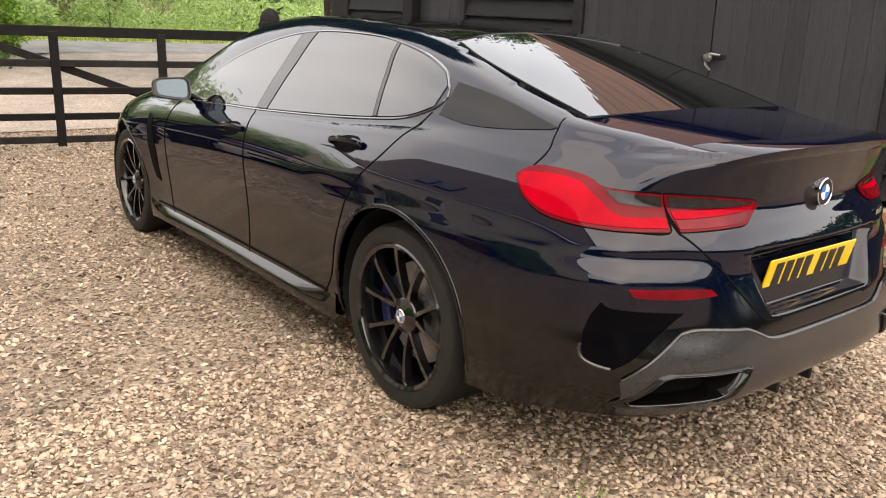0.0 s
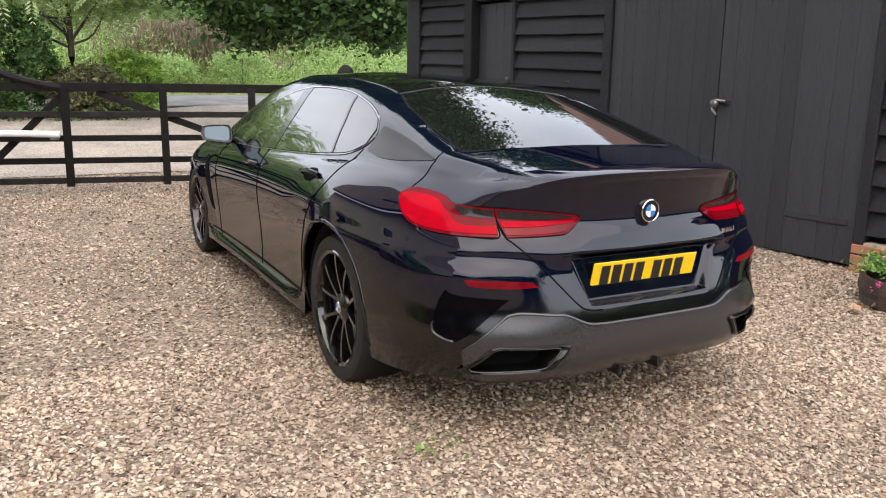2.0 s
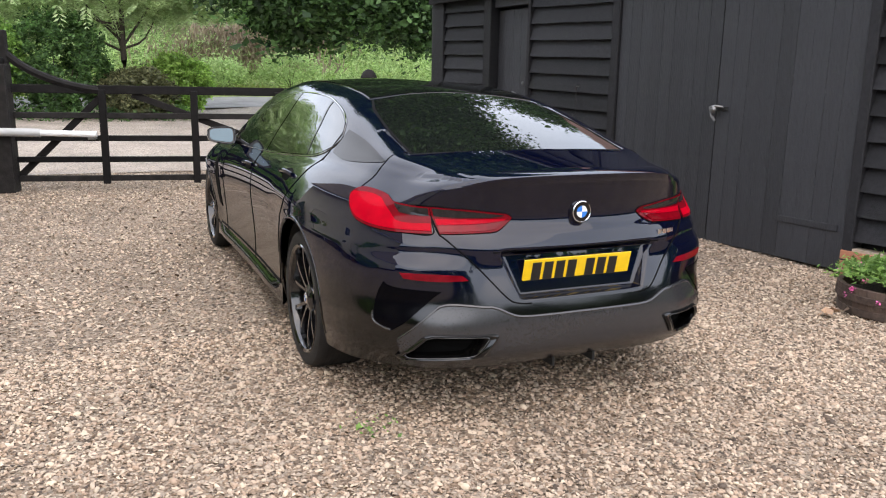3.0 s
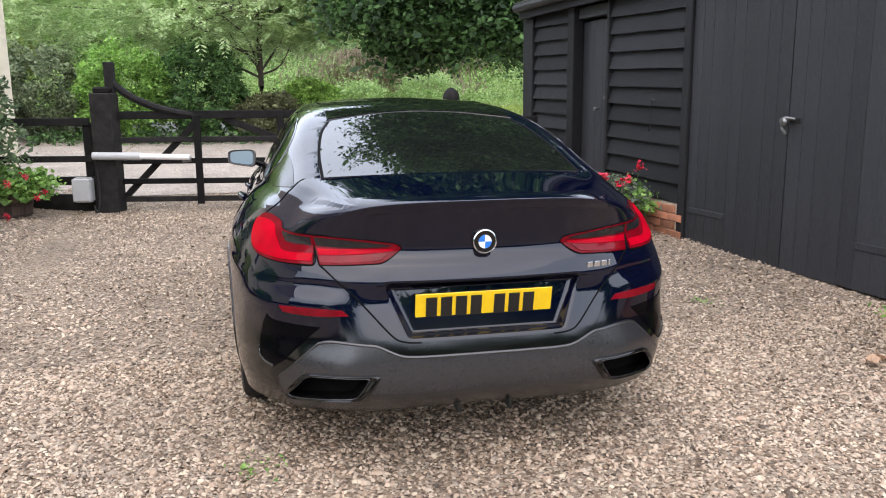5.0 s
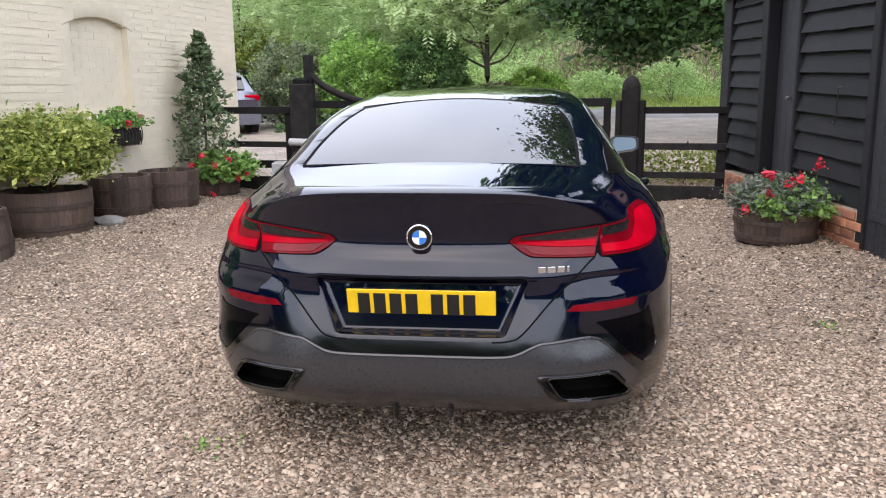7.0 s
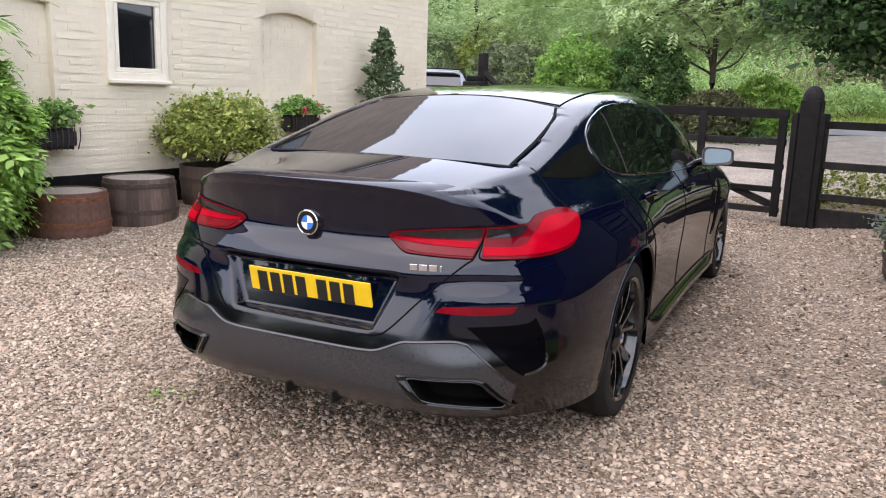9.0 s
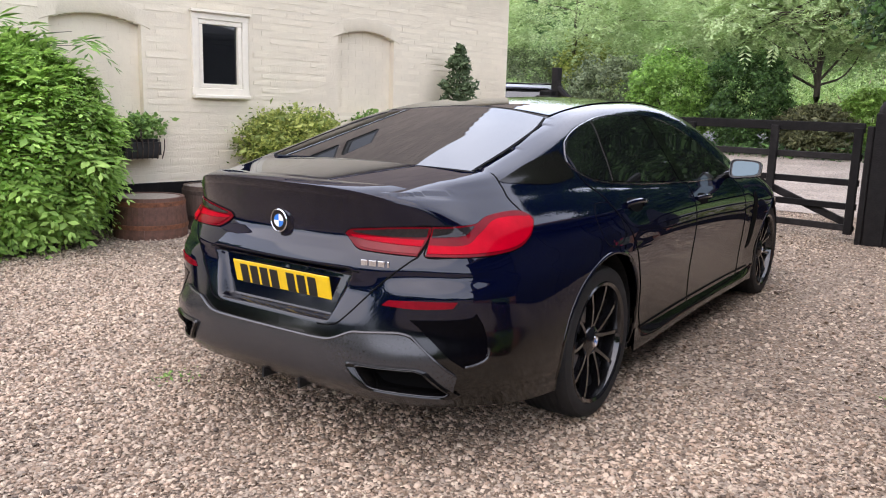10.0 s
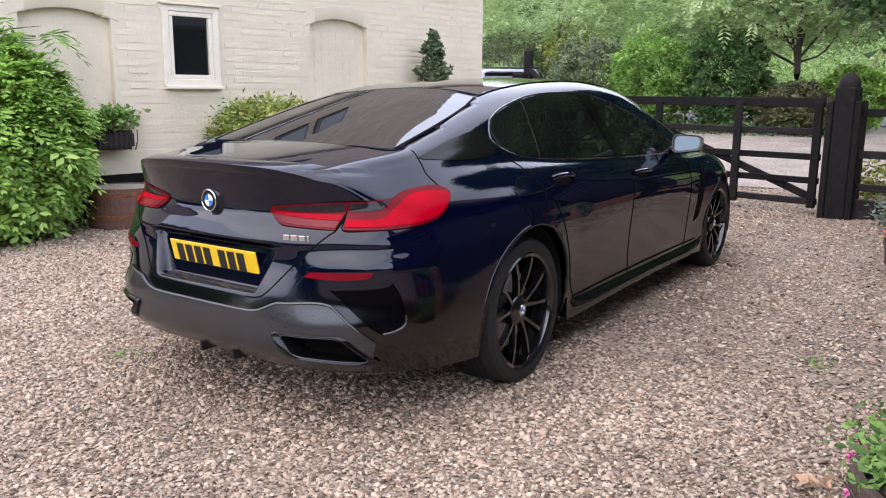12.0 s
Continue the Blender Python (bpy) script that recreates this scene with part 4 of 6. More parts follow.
def patch(skin, lay, rows, side=1, cols=24, sub=4, offset=0.003, thick=0.012):
    """A panel that follows the shell between outline rows, lifted by offset, with a rim."""
    rs = [spline(r, cols) if len(r) > 2 else np.linspace(r[0], r[1], cols) for r in rows]
    full = []
    for a, b in zip(rs, rs[1:]):
        for j in range(sub):
            full.append(a + (b - a) * j / sub)
    full.append(rs[-1])
    bm = bmesh.new()
    top, low = [], []
    for row in full:
        tr, lr = [], []
        for u, v in row:
            p, n = lay(u, v, side)
            tr.append(bm.verts.new(p + n * offset))
            lr.append(p - n * thick)
        top.append(tr)
        low.append(lr)
    for a, b in zip(top, top[1:]):
        for i in range(cols - 1):
            bm.faces.new((a[i], a[i + 1], b[i + 1], b[i]))
    ring = [(0, i) for i in range(cols)] + [(r, cols - 1) for r in range(1, len(top))] + [(len(top) - 1, i) for i in range(cols - 2, -1, -1)] + [(r, 0) for r in range(len(top) - 2, 0, -1)]
    lows = [bm.verts.new(low[r][c]) for r, c in ring]
    for i in range(len(ring)):
        j = (i + 1) % len(ring)
        bm.faces.new((top[ring[i][0]][ring[i][1]], top[ring[j][0]][ring[j][1]], lows[j], lows[i]))
    bmesh.ops.remove_doubles(bm, verts=bm.verts[:], dist=0.0004)
    return bm


def seam(skin, lay, pts, side=1, r=0.003, n=30, sink=0.0):
    out = []
    for u, v in spline(pts, n):
        p, nn = lay(u, v, side)
        out.append(p - nn * sink)
    return tube(out, r, 6)


def wheel_mesh_parts():
    """One wheel, its outer face to +x, round the x axis."""
    w = thing("wheel", Matrix(), "gloss black double-spoke alloy wheel with a low tyre", "wheel")
    del w["category"]
    R, half = WHEEL_R, 0.135
    tyre = lathe([(0.262, -half + 0.005), (0.30, -half - 0.004), (0.322, -half + 0.006), (0.332, -half + 0.03), (0.335, 0.0), (0.332, half - 0.03), (0.322, half - 0.006), (0.30, half + 0.004), (0.262, half - 0.005), (0.25, half - 0.02), (0.25, -half + 0.02), (0.262, -half + 0.005)], 64, "x")
    part("tyre", tyre, M_tyre, w, "low-profile black tyre", smooth=True)
    bm = bmesh.new()
    for k in range(-3, 4):
        lathe([(0.3365, 0.03 * k - 0.012), (0.338, 0.03 * k), (0.3365, 0.03 * k + 0.012)], 64, "x", bm)
    part("tread", bm, M_tyre, w)
    rim = lathe([(0.262, half - 0.012), (0.268, half - 0.004), (0.262, half + 0.002), (0.248, half - 0.006), (0.240, half - 0.03), (0.232, 0.02), (0.232, -half), (0.238, -half), (0.238, 0.01), (0.25, half - 0.03), (0.262, half - 0.012)], 64, "x")
    rimo = part("rim", rim, M_rim, w, smooth=True)
    for k in range(5):
        for tw in (-1, 1):
            bm = bmesh.new()
            a0, a1 = radians(72 * k + tw * 4), radians(72 * k + tw * 18)
            rows = []
            for i in range(7):
                f = i / 6
                cy, cz = (0.05 * math.cos(a0) * (1 - f) + 0.247 * math.cos(a1) * f, 0.05 * math.sin(a0) * (1 - f) + 0.247 * math.sin(a1) * f)
                a = math.atan2(0.247 * math.sin(a1) - 0.05 * math.sin(a0), 0.247 * math.cos(a1) - 0.05 * math.cos(a0))
                xx = 0.094 + 0.022 * math.sin(f * math.pi * 0.6)
                wd = 0.0135 - 0.0045 * math.sin(f * math.pi)
                c = Vector((xx, cy, cz))
                t = Vector((0, -math.sin(a), math.cos(a)))
                rows.append([bm.verts.new(c + t * wd + Vector((-0.03, 0, 0))), bm.verts.new(c + t * wd * 0.75), bm.verts.new(c - t * wd * 0.75), bm.verts.new(c - t * wd + Vector((-0.03, 0, 0)))])
            for p, q in zip(rows, rows[1:]):
                for j in range(4):
                    bm.faces.new((p[j], p[(j + 1) % 4], q[(j + 1) % 4], q[j]))
            bm.faces.new(rows[0])
            bm.faces.new(rows[-1][::-1])
            part("spoke", bm, M_rim, rimo, smooth=True)
    hub = lathe([(0.0, 0.112), (0.028, 0.112), (0.034, 0.108), (0.062, 0.100), (0.070, 0.09), (0.074, 0.05), (0.074, 0.0), (0.0, 0.0)], 32, "x")
    part("hub", hub, M_rim, rimo, smooth=True)
    cap = lathe([(0.0, 0.1165), (0.024, 0.1165), (0.027, 0.113), (0.027, 0.108)], 24, "x")
    part("centre_cap", cap, M_chrome, rimo, "small round blue, white and silver cap", smooth=True)
    for k in range(4):
        bm = bmesh.new()
        a = [radians(90 * k + d) for d in (0, 30, 60, 90)]
        c0 = bm.verts.new((0.1175, 0, 0))
        arc = [bm.verts.new((0.1175, 0.017 * math.cos(t), 0.017 * math.sin(t))) for t in a]
        for p, q in zip(arc, arc[1:]):
            bm.faces.new((c0, p, q))
        part("cap_quarter", bm, M_blue if k % 2 else M_white, rimo)
    disc = lathe([(0.075, 0.03), (0.185, 0.03), (0.185, 0.0), (0.075, 0.0)], 48, "x")
    part("brake_disc", disc, M_disc, w, "bare steel brake disc")
    cal = bmesh.new()
    for i in range(6):
        a = radians(150 + 9 * i)
        box(0.07, 0.05, 0.035, (0.03, 0.175 * math.cos(a), 0.175 * math.sin(a)), 0.006, cal, Matrix.Rotation(a, 4, "X"))
    part("brake_caliper", cal, M_caliper, w, "blue-painted brake caliper")
    part("liner", lathe([(0.0, -0.1), (0.232, -0.1)], 32, "x"), M_plastic, w)
    return w


def car():
    c = thing("car", Matrix(), "glossy black four-door coupe parked on gravel", "car")
    bm = body_shell()
    skin = Skin(bm)
    sink_exhausts(bm)
    for v in bm.verts:
        # the shell drops away under the rear screen
        half = float(np.interp(v.co.y, (-0.485, -0.2, 0.08, 0.255, 0.36), (0.555, 0.55, 0.52, 0.475, 0.3))) - 0.02
        if v.co.z > 1.03 and abs(v.co.x) < half and -0.475 < v.co.y < 0.235 + 0.09 * (1 - (v.co.x / 0.475) ** 2):
            v.co.z -= 0.015
    body = part("body", bm, M_paint, c, "gloss black painted bodywork", smooth=True)
    body.data.set_sharp_from_angle(angle=radians(100))
    # dark floor, wheel housings
    part("underbody", box(1.5, 4.3, 0.1, (0, 1.6, 0.27), 0.02), M_plastic, c)
    part("cabin_floor", box(1.2, 2.2, 0.6, (0, 1.5, 0.6), 0.02), M_plastic, c)
    for wy, R in ((0.0, 0.39), (AXLE_F, 0.382)):
        for s in (1, -1):
            arch = bmesh.new()
            rings = []
            for i in range(29):
                a = radians(-18 + 216 * i / 28)
                rings.append([arch.verts.new((s * x, wy + rr * math.cos(a), WHEEL_R + rr * math.sin(a))) for x, rr in ((0.60, R), (0.90, R))])
            for p, q in zip(rings, rings[1:]):
                arch.faces.new((p[0], p[1], q[1], q[0]))
            part("wheel_arch_liner", arch, M_plastic, body)
            lip = [skin._cast((0, wy + (R + 0.006) * math.cos(radians(a)), WHEEL_R + (R + 0.006) * math.sin(radians(a))), (s, 0, 0)) for a in range(-14, 195, 7)]
            part("wheel_arch_lip", tube([p - n * 0.004 for p, n in lip], 0.009, 8), M_paint, body, smooth=True)
    # glass
    rear = patch(skin, skin.fitted(0.56, -0.5, 0.36, 0.0, (0, 2), 3), [[(-0.555, -0.485), (-0.28, -0.495), (0, -0.5), (0.28, -0.495), (0.555, -0.485)], [(-0.55, -0.2), (-0.28, -0.2), (0, -0.2), (0.28, -0.2), (0.55, -0.2)], [(-0.52, 0.08), (-0.26, 0.1), (0, 0.11), (0.26, 0.1), (0.52, 0.08)], [(-0.475, 0.255), (-0.24, 0.33), (0, 0.355), (0.24, 0.33), (0.475, 0.255)]], cols=61, sub=20, offset=0.002, thick=0.01)
    part("rear_screen", rear, M_glass, c, "dark tinted sloping rear screen", smooth=True)
    for s in (1, -1):
        band = patch(skin, skin.fitted(0.56, -0.5, 0.36, 0.0, (0, 2), 3), [[(s * 0.542, -0.485), (s * 0.536, -0.2), (s * 0.506, 0.08), (s * 0.459, 0.256)], [(s * 0.554, -0.484), (s * 0.549, -0.2), (s * 0.519, 0.08), (s * 0.474, 0.252)]], cols=30, sub=4, offset=0.0035, thick=0.003)
        part("screen_border", band, M_gap, c, "black printed edge of the rear screen", smooth=True)
    roof = patch(skin, skin.fitted(0.48, 0.29, 1.82, 0.0025), [[(-0.472, 0.29), (-0.24, 0.365), (0, 0.39), (0.24, 0.365), (0.472, 0.29)], [(-0.465, 0.8), (0, 0.85), (0.465, 0.8)], [(-0.47, 1.35), (0, 1.4), (0.47, 1.35)], [(-0.48, 1.75), (0, 1.82), (0.48, 1.75)]], cols=25, sub=8, offset=0.003, thick=0.01)
    part("roof_panel", roof, M_glass, c, "dark glass roof panel", smooth=True)
    part("screen_trim", seam(skin, skin.from_top, [(-0.474, 0.272), (-0.24, 0.347), (0, 0.372), (0.24, 0.347), (0.474, 0.272)], 1, 0.005, 40), M_piano, c, smooth=True)
    wind = patch(skin, skin.from_top, [[(-0.50, 1.85), (0, 1.93), (0.50, 1.85)], [(-0.62, 2.5), (0, 2.7), (0.62, 2.5)]], cols=25, sub=10, offset=0.003, thick=0.01)
    part("windscreen", wind, M_glass, c, smooth=True)
    top = [(0.03, 1.125), (0.1, 1.175), (0.3, 1.233), (0.6, 1.278), (1.05, 1.288), (1.4, 1.25), (1.75, 1.155), (2.0, 1.055), (2.28, 0.94)]
    low = [(0.03, 1.06), (0.15, 1.018), (0.35, 0.995), (0.75, 0.968), (1.3, 0.943), (1.8, 0.93), (2.1, 0.924), (2.29, 0.924)]
    ts_, ls_ = spline(top, 161), spline(low, 161)

    def pane_at(yb, yt, f):
        y = yb + (yt - yb) * f
        return (y, np.interp(y, ls_[:, 0], ls_[:, 1]) * (1 - f) + np.interp(y, ts_[:, 0], ts_[:, 1]) * f)

    for s in (1, -1):
        for nm, b0, t0, b1, t1, mat, lift in (("quarter_glass", 0.035, 0.035, 0.325, 0.42, M_glass, 0.004), ("glass_divider", 0.325, 0.42, 0.345, 0.44, M_piano, 0.007), ("rear_door_glass", 0.352, 0.447, 1.192, 1.072, M_glass, 0.004), ("door_pillar", 1.20, 1.08, 1.30, 1.20, M_piano, 0.006), ("front_door_glass", 1.308, 1.208, 2.25, 2.22, M_glass, 0.004)):
            n = 17 if b1 - b0 > 0.15 else 4
            rows_ = [[pane_at(b0 + (b1 - b0) * k / (n - 1), t0 + (t1 - t0) * k / (n - 1), f) for k in range(n)] for f in (0.0, 0.35, 0.7, 1.0)]
            part(nm, patch(skin, skin.from_side, rows_, s, cols=22 if n > 4 else 4, sub=4, offset=lift, thick=0.008), mat, c, "dark tinted side glass" if mat is M_glass else "", smooth=True)
        loop = [(0.0, 1.09)] + [(a, b - 0.007) for a, b in low] + [(2.32, 0.932)] + [(a, b + 0.007) for a, b in top[::-1]] + [(0.0, 1.09)]
        part("window_trim", seam(skin, skin.from_side, loop, s, 0.005, 160), M_shadowline, c, "gloss black window surround", smooth=True)
        # rear quarter trim behind the door glass
        g = patch(skin, skin.from_side, [[(-0.01, 1.035), (-0.15, 1.017), (-0.3, 1.018), (-0.46, 1.03)], [(-0.005, 1.142), (-0.144, 1.118), (-0.3, 1.083), (-0.475, 1.037)]], s, cols=14, sub=6, offset=0.0025, thick=0.006)
        part("quarter_trim", g, M_trim, c, "gloss black triangular quarter trim", smooth=True)
        # shut lines
        for pts in ([(1.31, 0.932), (1.275, 0.8), (1.255, 0.6), (1.265, 0.36), (1.28, 0.258)], [(0.03, 1.04), (0.085, 0.96), (0.13, 0.89), (0.215, 0.80), (0.29, 0.70), (0.345, 0.6), (0.395, 0.5), (0.45, 0.36), (0.54, 0.262)], [(2.28, 0.91), (2.3, 0.8), (2.31, 0.6), (2.3, 0.4), (2.27, 0.26)], [(0.54, 0.262), (1.2, 0.255), (1.8, 0.24), (2.27, 0.26)]):
            part("shut_line", seam(skin, skin.from_side, pts, s, 0.0032, 40), M_gap, body)
        part("fuel_flap_line" if s > 0 else "shut_line", seam(skin, skin.from_side, [(-0.02, 0.93), (0.09, 0.925), (0.14, 0.88), (0.14, 0.80), (0.1, 0.76), (-0.02, 0.76), (-0.07, 0.8), (-0.075, 0.88), (-0.02, 0.93)], s, 0.002, 50), M_gap, body) if s > 0 else None
        part("shut_line", seam(skin, skin.round_corner, [(79, 0.935), (77, 0.97), (78, 1.01), (82, 1.085)], s, 0.003, 20), M_gap, body)
        # handles
        for y0, z0 in ((0.385, 0.898), (1.44, 0.842)):
            h = patch(skin, skin.from_side, [[(y0 - 0.1, z0), (y0 - 0.05, z0 - 0.03), (y0 + 0.05, z0 - 0.033), (y0 + 0.11, z0 - 0.005)], [(y0 - 0.1, z0 + 0.003), (y0 - 0.05, z0 + 0.026), (y0 + 0.05, z0 + 0.02), (y0 + 0.11, z0 - 0.003)]], s, cols=16, sub=4, offset=0.001, thick=0.005)
            part("handle_cup", h, M_gap, c, smooth=True)
            bar = []
            for i in range(9):
                p, n = skin.from_side(y0 - 0.115 + 0.23 * i / 8, z0 + 0.004 - 0.012 * i / 8, s)
                bar.append(p + n * (0.004 + 0.03 * math.sin(math.pi * i / 8) ** 0.5))
            part("door_handle", tube(bar, 0.0115, 8), M_paint, c, "body-coloured door handle", smooth=True)
        # side vent behind the front wheel, sill
        g = patch(skin, skin.from_side, [[(2.52, 0.78), (2.47, 0.6), (2.44, 0.42)], [(2.58, 0.8), (2.56, 0.62), (2.5, 0.44)]], s, cols=14, sub=3, offset=0.004, thick=0.006)
        part("side_vent", g, M_gap, c)
        sk = bmesh.new()
        rows = []
        for k in range(41):
            f = k / 40
            y = 0.42 + 2.18 * f
            p, n = skin.from_side(y, 0.30, s)
            w = min(1.0, 7 * f, 9 * (1 - f)) ** 0.7
            rows.append([sk.verts.new((p.x + s * (0.004 + dx * w), y, 0.25 + dz)) for dx, dz in ((-0.03, 0.045), (-0.022, 0.034), (-0.012, 0.028), (0.018, -0.008), (0.025, -0.018), (0.026, -0.030), (0.022, -0.050), (0.010, -0.062), (-0.10, -0.066))])
        for a, b in zip(rows, rows[1:]):
            for q in range(len(a) - 1):
                sk.faces.new((a[q], a[q + 1], b[q + 1], b[q]))
        part("side_skirt", sk, M_piano, c, "gloss black side skirt", smooth=True)
        part("sill_groove", tube([skin.from_side(0.5 + 2.0 * k / 30, 0.292, s)[0] for k in range(31)], 0.006, 6), M_gap, body)
        # mirrors
        mm = pose(s * 0.955, 2.06, 0.975, -12, 0, s * 6) @ Matrix.Scale(0.84, 4)
        outline = []
        for i in range(32):
            q = 2 * math.pi * i / 32
            cx, sz = math.copysign(abs(math.cos(q)) ** 0.45, math.cos(q)), math.copysign(abs(math.sin(q)) ** 0.45, math.sin(q))
            outline.append((0.112 * cx, 0.006 * s * cx + (0.066 - 0.010 * s * cx) * sz))
        hb = bmesh.new()
        rings = []
        for yy, k in ((-0.036, 0.9), (-0.05, 0.94), (-0.05, 1.0), (-0.02, 1.03), (0.02, 0.97), (0.055, 0.8), (0.078, 0.5), (0.086, 0.15)):
            rings.append([hb.verts.new((x * k, yy, z * k)) for x, z in outline])
        for p, q in zip(rings, rings[1:]):
            for i in range(32):
                hb.faces.new((p[i], p[(i + 1) % 32], q[(i + 1) % 32], q[i]))
        hb.faces.new(rings[-1])
        hb.faces.new(rings[0][::-1])
        hous = part("mirror_housing", hb, M_paint, c, "black door mirror housing", smooth=True, m=mm)
        gl = bmesh.new()
        f0 = [gl.verts.new((x * 0.82, -0.044, z * 0.80)) for x, z in outline]
        f1 = [gl.verts.new((x * 0.82, -0.037, z * 0.80)) for x, z in outline]
        gl.faces.new(f0)
        gl.faces.new(f1[::-1])
        for i in range(32):
            gl.faces.new((f0[i], f0[(i + 1) % 32], f1[(i + 1) % 32], f1[i]))
        part("mirror_glass", gl, M_mirror, hous, "pale mirror glass")
        part("mirror_foot", tube([(s * 0.80, 2.12, 0.92), (s * 0.87, 2.1, 0.945), (s * 0.93, 2.08, 0.96)], 0.022, 8), M_piano, c, smooth=True)
        # tail lamps: clear lens round the corner over a bright red core, inner lens on the boot lid
        outer_lo = [(83.6, 0.904), (81.5, 0.882), (77, 0.848), (69.5, 0.816), (60, 0.800), (50, 0.793), (40, 0.791), (29, 0.791)]
        outer_hi = [(83.7, 0.910), (80, 0.929), (74, 0.936), (64, 0.930), (56, 0.919), (50, 0.899), (41.5, 0.895), (31, 0.893)]
        g = patch(skin, skin.round_corner, [outer_lo, outer_hi], s, cols=60, sub=10, offset=0.006, thick=0.012)
        lamp = part("tail_lamp", g, M_lensclear, c, "red wrap-round tail lamp", smooth=True)
        rim_ = outer_lo + [(29.8, 0.84)] + outer_hi[::-1] + [outer_lo[0]]
        part("lamp_seal", seam(skin, skin.round_corner, rim_, s, 0.0032, 150), M_gap, lamp)
        g = patch(skin, skin.round_corner, [[(82.3, 0.896), (77.2, 0.857), (69, 0.824), (58, 0.808), (45, 0.801), (29.6, 0.800)], [(81.6, 0.914), (70, 0.917), (59, 0.905), (51, 0.866), (44.5, 0.829), (30, 0.826)]], s, cols=50, sub=8, offset=0.0085, thick=0.002)
        part("light_core", g, M_lens, lamp, "bright red light core", smooth=True)
        g = patch(skin, skin.round_corner, [[(45.0, 0.862), (40, 0.857), (31, 0.855)], [(49.2, 0.892), (41, 0.889), (31.5, 0.888)]], s, cols=24, sub=5, offset=0.0085, thick=0.002)
        part("smoked_cover", g, M_smoke, lamp, "smoked clear upper lens", smooth=True)
        in_lo = [(s * 0.590, 0.791), (s * 0.5, 0.793), (s * 0.42, 0.796), (s * 0.375, 0.800), (s * 0.338, 0.818), (s * 0.304, 0.846)]
        in_hi = [(s * 0.613, 0.893), (s * 0.53, 0.889), (s * 0.46, 0.883), (s * 0.38, 0.874), (s * 0.325, 0.866), (s * 0.304, 0.852)]
        rim_ = in_lo + in_hi[::-1] + [(s * 0.602, 0.84), in_lo[0]]
        g = patch(skin, skin.from_back, [in_lo, in_hi], s, cols=36, sub=10, offset=0.006, thick=0.012)
        inner = part("boot_lamp", g, M_lensclear, c, "red inner tail lamp on the boot lid", smooth=True)
        part("lamp_seal", seam(skin, skin.from_back, rim_, s, 0.003, 110), M_gap, inner)
        g = patch(skin, skin.from_back, [[(s * 0.597, 0.855), (s * 0.5, 0.852), (s * 0.42, 0.852), (s * 0.345, 0.858)], [(s * 0.605, 0.889), (s * 0.52, 0.884), (s * 0.44, 0.876), (s * 0.335, 0.863)]], s, cols=24, sub=4, offset=0.0085, thick=0.002)
        part("smoked_cover", g, M_smoke, inner, "smoked clear upper lens", smooth=True)
        g = patch(skin, skin.from_back, [[(s * 0.592, 0.822), (s * 0.5, 0.824), (s * 0.42, 0.828), (s * 0.335, 0.838)], [(s * 0.595, 0.844), (s * 0.5, 0.845), (s * 0.42, 0.846), (s * 0.325, 0.848)]], s, cols=24, sub=4, offset=0.0085, thick=0.002)
        part("light_core", g, M_lens, inner, "bright red light core", smooth=True)
        g = patch(skin, skin.from_back, [[(s * 0.590, 0.797), (s * 0.5, 0.798), (s * 0.42, 0.801), (s * 0.378, 0.806)], [(s * 0.592, 0.819), (s * 0.5, 0.821), (s * 0.42, 0.825), (s * 0.345, 0.833)]], s, cols=24, sub=3, offset=0.0082, thick=0.002)
        part("lamp_band", g, M_lensdeep, inner, "deep red lower band", smooth=True)
        # boot lid shut line from the lamp to the plate recess
        part("shut_line", seam(skin, skin.from_back, [(s * 0.61, 0.898), (s * 0.597, 0.80), (s * 0.57, 0.77), (s * 0.462, 0.666), (s * 0.356, 0.549), (s * 0.31, 0.524), (s * 0.25, 0.519)], s, 0.0032, 40), M_gap, body)
        # rear reflector, corner intake, exhaust
        g = patch(skin, skin.round_corner, [[(39.5, 0.621), (33, 0.615), (25, 0.612), (14, 0.616)], [(41, 0.643), (34, 0.642), (25, 0.640), (16.5, 0.636)]], s, cols=20, sub=4, offset=0.004, thick=0.006)
        part("rear_reflector", g, M_lensdark, c, "thin dark red bumper reflector", smooth=True)
        g = patch(skin, skin.round_corner, [[(51, 0.428), (48, 0.416), (43.5, 0.408)], [(52.2, 0.46), (47, 0.452), (39, 0.438)], [(52.2, 0.51), (45, 0.502), (33.5, 0.492)], [(50.6, 0.558), (42, 0.553), (27.5, 0.549)], [(48, 0.600), (44, 0.583), (24.5, 0.572)]], s, cols=20, sub=6, offset=0.0025, thick=0.006)
        vent = part("corner_intake", g, M_intake, c, "tall black intake in the bumper corner", smooth=True)
        part("intake_blade", seam(skin, skin.round_corner, [(52.6, 0.475), (52.8, 0.455), (51.5, 0.432), (48, 0.417), (44, 0.410)], s, 0.0055, 40, -0.001), M_satin, vent, smooth=True)
    # bumper diffuser and exhausts
    up = [(-0.752, 0.375), (-0.69, 0.44), (-0.60, 0.512), (-0.56, 0.523), (-0.45, 0.515), (-0.405, 0.511), (-0.33, 0.478), (-0.27, 0.47), (0, 0.469), (0.27, 0.47), (0.33, 0.478), (0.405, 0.511), (0.45, 0.515), (0.56, 0.523), (0.60, 0.512), (0.69, 0.44), (0.752, 0.375)]
    lo = [(x, 0.268 if abs(x) > 0.7 else 0.26) for x in (-0.725, -0.67, -0.6, -0.56, -0.45, -0.4, -0.33, -0.27, 0, 0.27, 0.33, 0.4, 0.45, 0.56, 0.6, 0.67, 0.725)]
